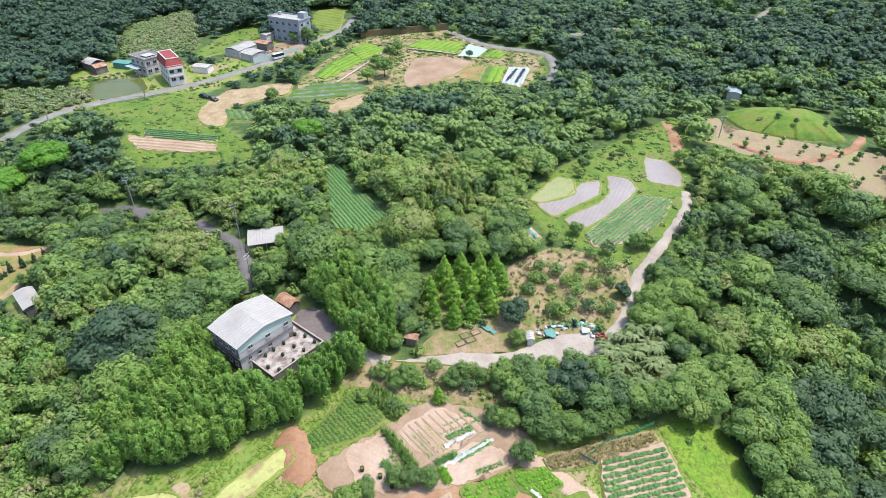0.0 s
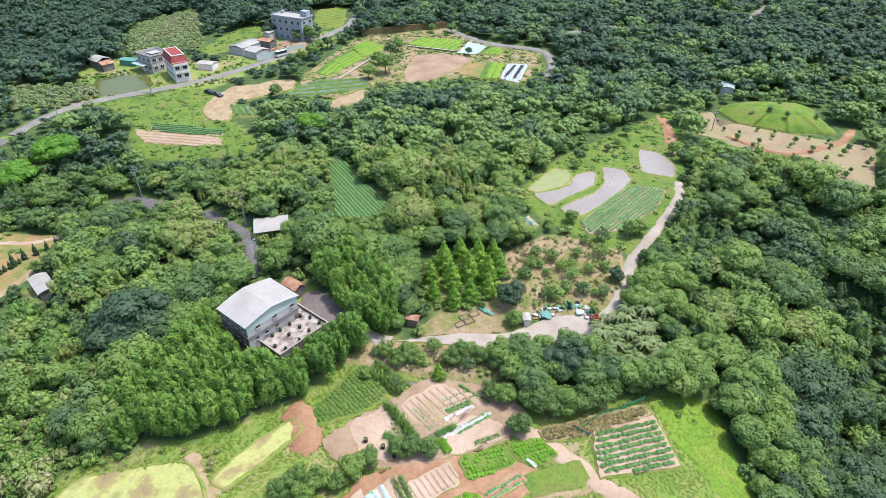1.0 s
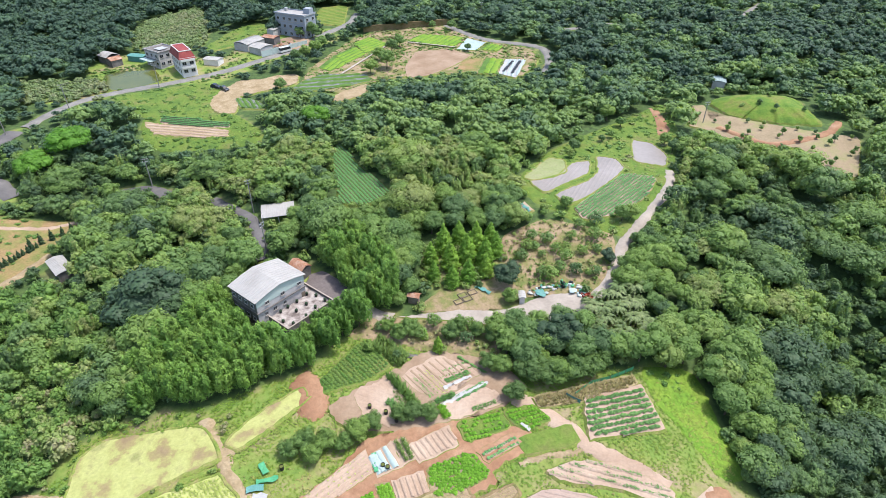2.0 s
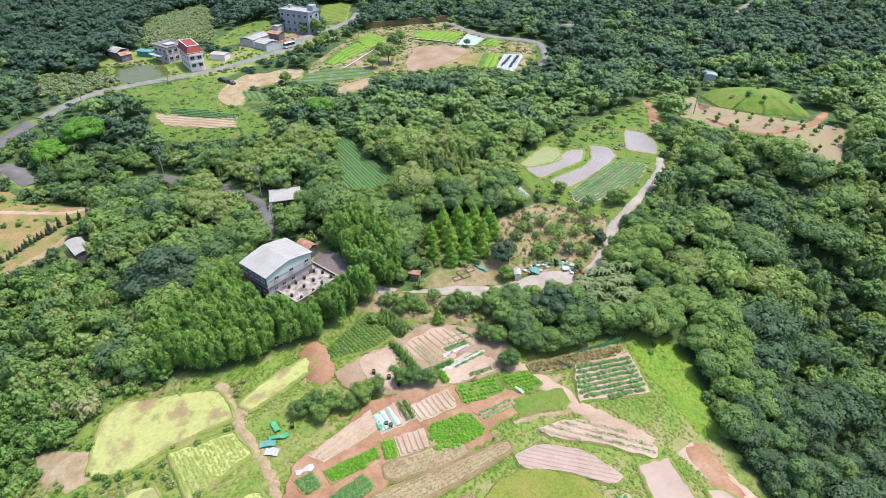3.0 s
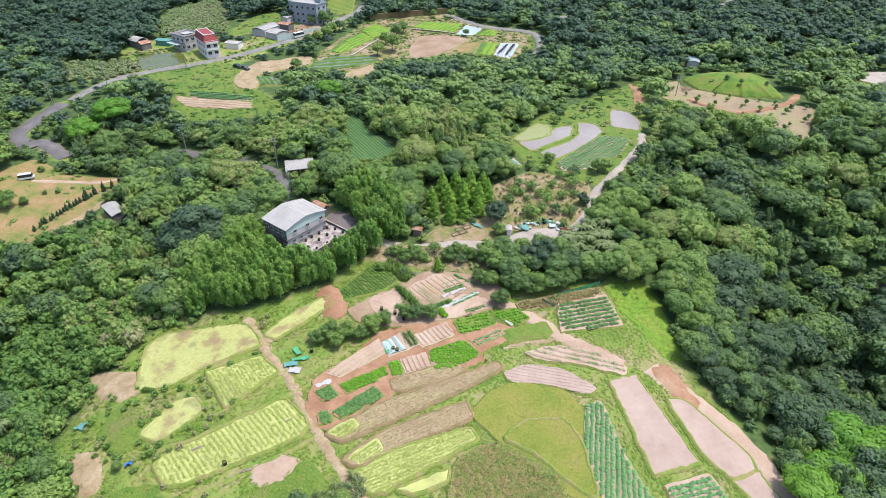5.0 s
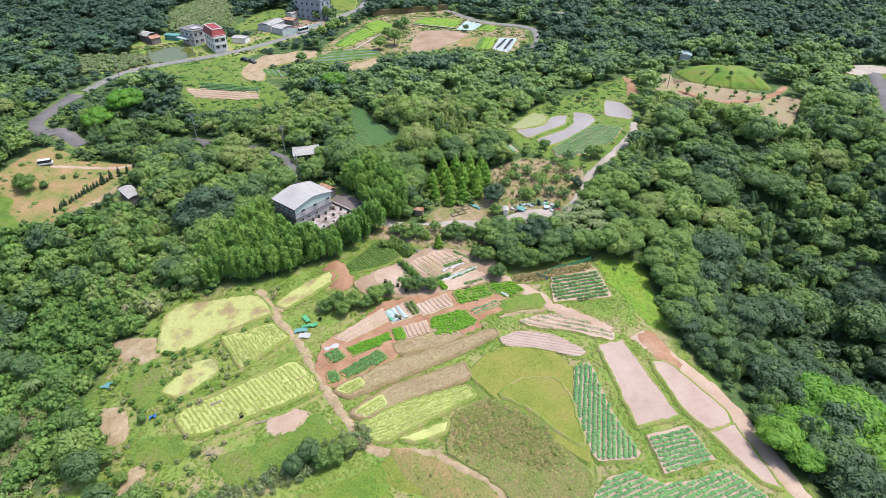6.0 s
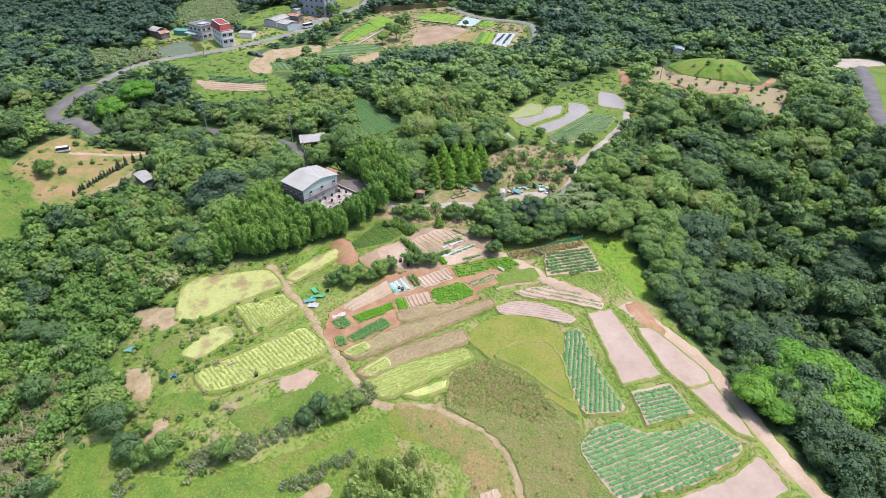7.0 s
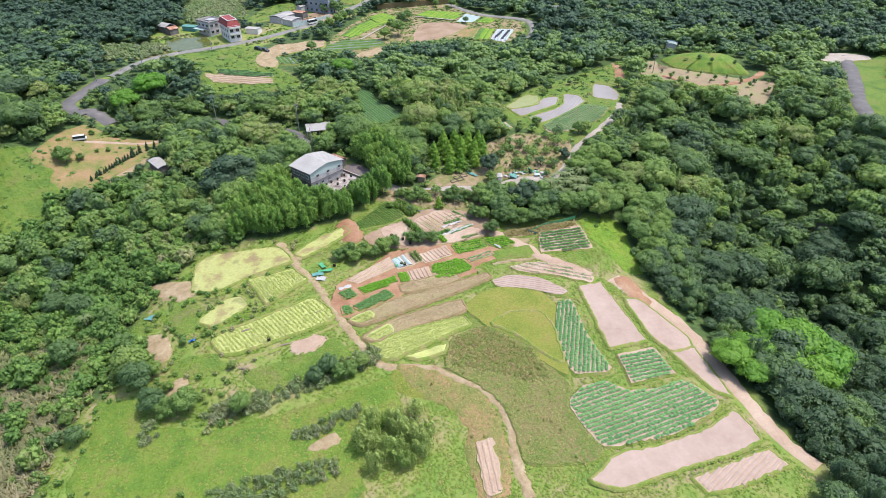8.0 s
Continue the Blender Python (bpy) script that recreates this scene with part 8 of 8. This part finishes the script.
wood("reed_field", "olive reeds on the upper fallow terrace", rx[keep], ry[keep], [domed(sward(0.55, 0.38, 14)) for _ in range(6)], 0.8 + 0.5 * wild.random(keep.sum()), WEED, 0.3, 3.3, lift=0.30, mean=0.50)
wood("reeds", "silvery green reeds along the bank", px, py, REEDS, 0.7 + 0.7 * wild.random(len(px)), REED, 0.8, 6.0, lift=0.0)

# grass and weeds over the open ground
TUFTS = [domed(sward(0.42, 0.10, 8)) for _ in range(8)]
WEEDS = [domed(rosette(0.50, 0.24, 6)) for _ in range(6)]


def open_ground(px, py):
    free = inside(px, py, FIELDS)
    for poly, top in LEVEL:
        (x0, y0), (x1, y1) = np.min(poly, 0), np.max(poly, 0)
        near = np.flatnonzero(free & (px >= x0) & (px <= x1) & (py >= y0) & (py <= y1))
        if len(near):
            a, b = px[near], py[near]
            free[near] = ~inside(a, b, poly) | (from_line(a, b, poly + poly[:1]) < 0.4)
    for line, width in LINES:
        free &= from_line(px, py, line) > width / 2 + 0.1
    return free


px, py = jittered(-80, 82, -32, 90, 0.74, wild)
keep = open_ground(px, py)
px, py = px[keep], py[keep]
dense = patch(px, py, 7, 3.0) + wild.normal(0, 0.25, len(px))
wood("grass", "long grass over banks and paths", px[dense > -0.22], py[dense > -0.22], TUFTS, 0.6 + 0.7 * wild.random((dense > -0.22).sum()), GRASS, 0.8, 8.0, lift=-0.05)
low = (dense < -0.55) | (wild.random(len(px)) < 0.015)
wood("weeds", "broad-leaved weeds over the open ground", px[low], py[low], WEEDS, 0.28 + 0.42 * wild.random(low.sum()) ** 2, WEED, 0.8, 5.0, lift=-0.05)
# low bushes on the rough left half
px, py = jittered(-78, -42, -30, 66, 2.3, wild)
keep = open_ground(px, py) & (wild.random(len(px)) < 0.55)
px, py = px[keep], py[keep]
wood("bushes", "low rough bushes beside the paddies", px, py, BUSH, 0.35 + 0.5 * wild.random(len(px)), SCRUB, 0.9, 9.0, lift=-0.1)
# meadow plots and the terraces carry their own growth
SHRUBBY = [sprays(round_lobes(3, 0.55, 0.7, 0.05), 26, 0.34, 0.20, core=0.6, light=True) for _ in range(8)]
for poly_of, step, kind, mat, nm, lab, least, more, share in (
        ("meadow", 0.78, TUFTS, GRASS, "meadow_grass", "bright long meadow grass", 0.6, 0.8, 0.9),
        ("fallow_field", 0.50, TUFTS, WEED, "fallow_grass", "dry grass of the fallow terrace", 0.6, 0.8, 0.95),
        ("fallow_field", 0.80, SHRUBBY, WEED, "fallow_weeds", "tall dry weeds of the fallow terrace", 0.25, 0.6, 0.04),
        ("dry_bank", 0.9, SHRUBBY, WEED, "bank_weeds", "dry orange-green weeds on the bank", 0.25, 0.5, 0.08),
        ("dry_bank", 0.6, TUFTS, WEED, "bank_grass", "dry orange-green grass on the bank", 0.5, 0.6, 0.8),
        ("orchard_garden", 1.1, SHRUBBY, SCRUB, "garden_weeds", "weeds under the young fruit trees", 0.3, 1.1, 0.6),
        ("shrub_garden", 1.2, SHRUBBY, SCRUB, "shrubbery", "low shrubs of the garden", 0.4, 1.4, 0.5),
        ("grass_terrace", 0.8, TUFTS, GRASS, "terrace_grass", "olive grass of the curved terraces", 0.4, 0.4, 0.35)):
    xs, ys, zs = [], [], []
    for made in [o for o in scene.objects if o.name.split(".")[0] == poly_of]:
        edge, top = OUTLINE[made.name]
        (x0, y0), (x1, y1) = np.min(edge, 0), np.max(edge, 0)
        if (y0 + y1) / 2 > 150:
            continue
        px, py = jittered(x0, x1, y0, y1, step, wild)
        keep = inside(px, py, edge) & (wild.random(len(px)) < share)
        xs.append(px[keep])
        ys.append(py[keep])
        zs.append(top(px[keep], py[keep]))
    px, py, pz = np.concatenate(xs), np.concatenate(ys), np.concatenate(zs)
    wood(nm, lab, px, py, kind, least + more * wild.random(len(px)) ** 2, mat, 0.8, 2.5, floor_of=pz, mean=0.30 if mat is WEED else 0.48)

SMALL_BUSH = [sprays(round_lobes(5, 1.15, 1.0, 0.0), 26, 0.60, 0.50, 0.1, tidy=0.2, core=0.9, light=True) for _ in range(8)]
# tall weeds and shrubs about the hamlet and the paddies
px, py = jittered(-170, 90, 72, 330, 1.9, wild)
keep = np.zeros(len(px), bool)
for poly in (HAMLET, NURSERY, *[OUTLINE[o.name][0] for o in scene.objects if o.name.split(".")[0] in ("meadow", "wet_meadow", "fallow_field", "dry_meadow", "grass_mound")]):
    keep |= inside(px, py, poly)
for o in scene.objects:
    if o.name.split(".")[0] in ("pond", "seedling_bed", "film_bed", "bare_field", "dry_bed", "flooded_paddy", "cabbage_field", "vegetable_field", "concrete_yard"):
        keep &= ~inside(px, py, OUTLINE[o.name][0])
for line, width in LINES:
    keep &= from_line(px, py, line) > width / 2 + 0.8
for x, y, r in ((-77.2, 308.3, 12), (-117.5, 254.6, 9), (-131.6, 264.4, 9), (-94, 287, 11), (-86, 279, 9), (-158, 266, 9), (-145, 269, 7), (-107.5, 264, 6), (-88, 305, 6), (-98, 240.5, 5)):
    keep &= np.hypot(px - x, py - y) > r
keep &= patch(px, py, 9, 6.0) + wild.normal(0, 0.25, len(px)) > np.where(py < 150, 0.15, -0.28)
px, py = px[keep], py[keep]
wood("tall_weeds", "tall green weeds and shrubs on open ground", px, py, SMALL_BUSH, 0.45 + 0.75 * wild.random(len(px)) ** 3, SCRUB, 0.6, 9.5, lift=-0.12, mean=0.40, tall=0.35 + 0.4 * wild.random(len(px)) ** 2)

# the patterns that were copied are taken away
for kind in (*BROAD, *BAMBOOS, *CONES, *DARKS, *ROUNDS, *BRIGHTS, *SPIRES, *SAPLINGS, *THIN, *PALMS, *GREY_BAMBOOS):
    remove_thing(kind)
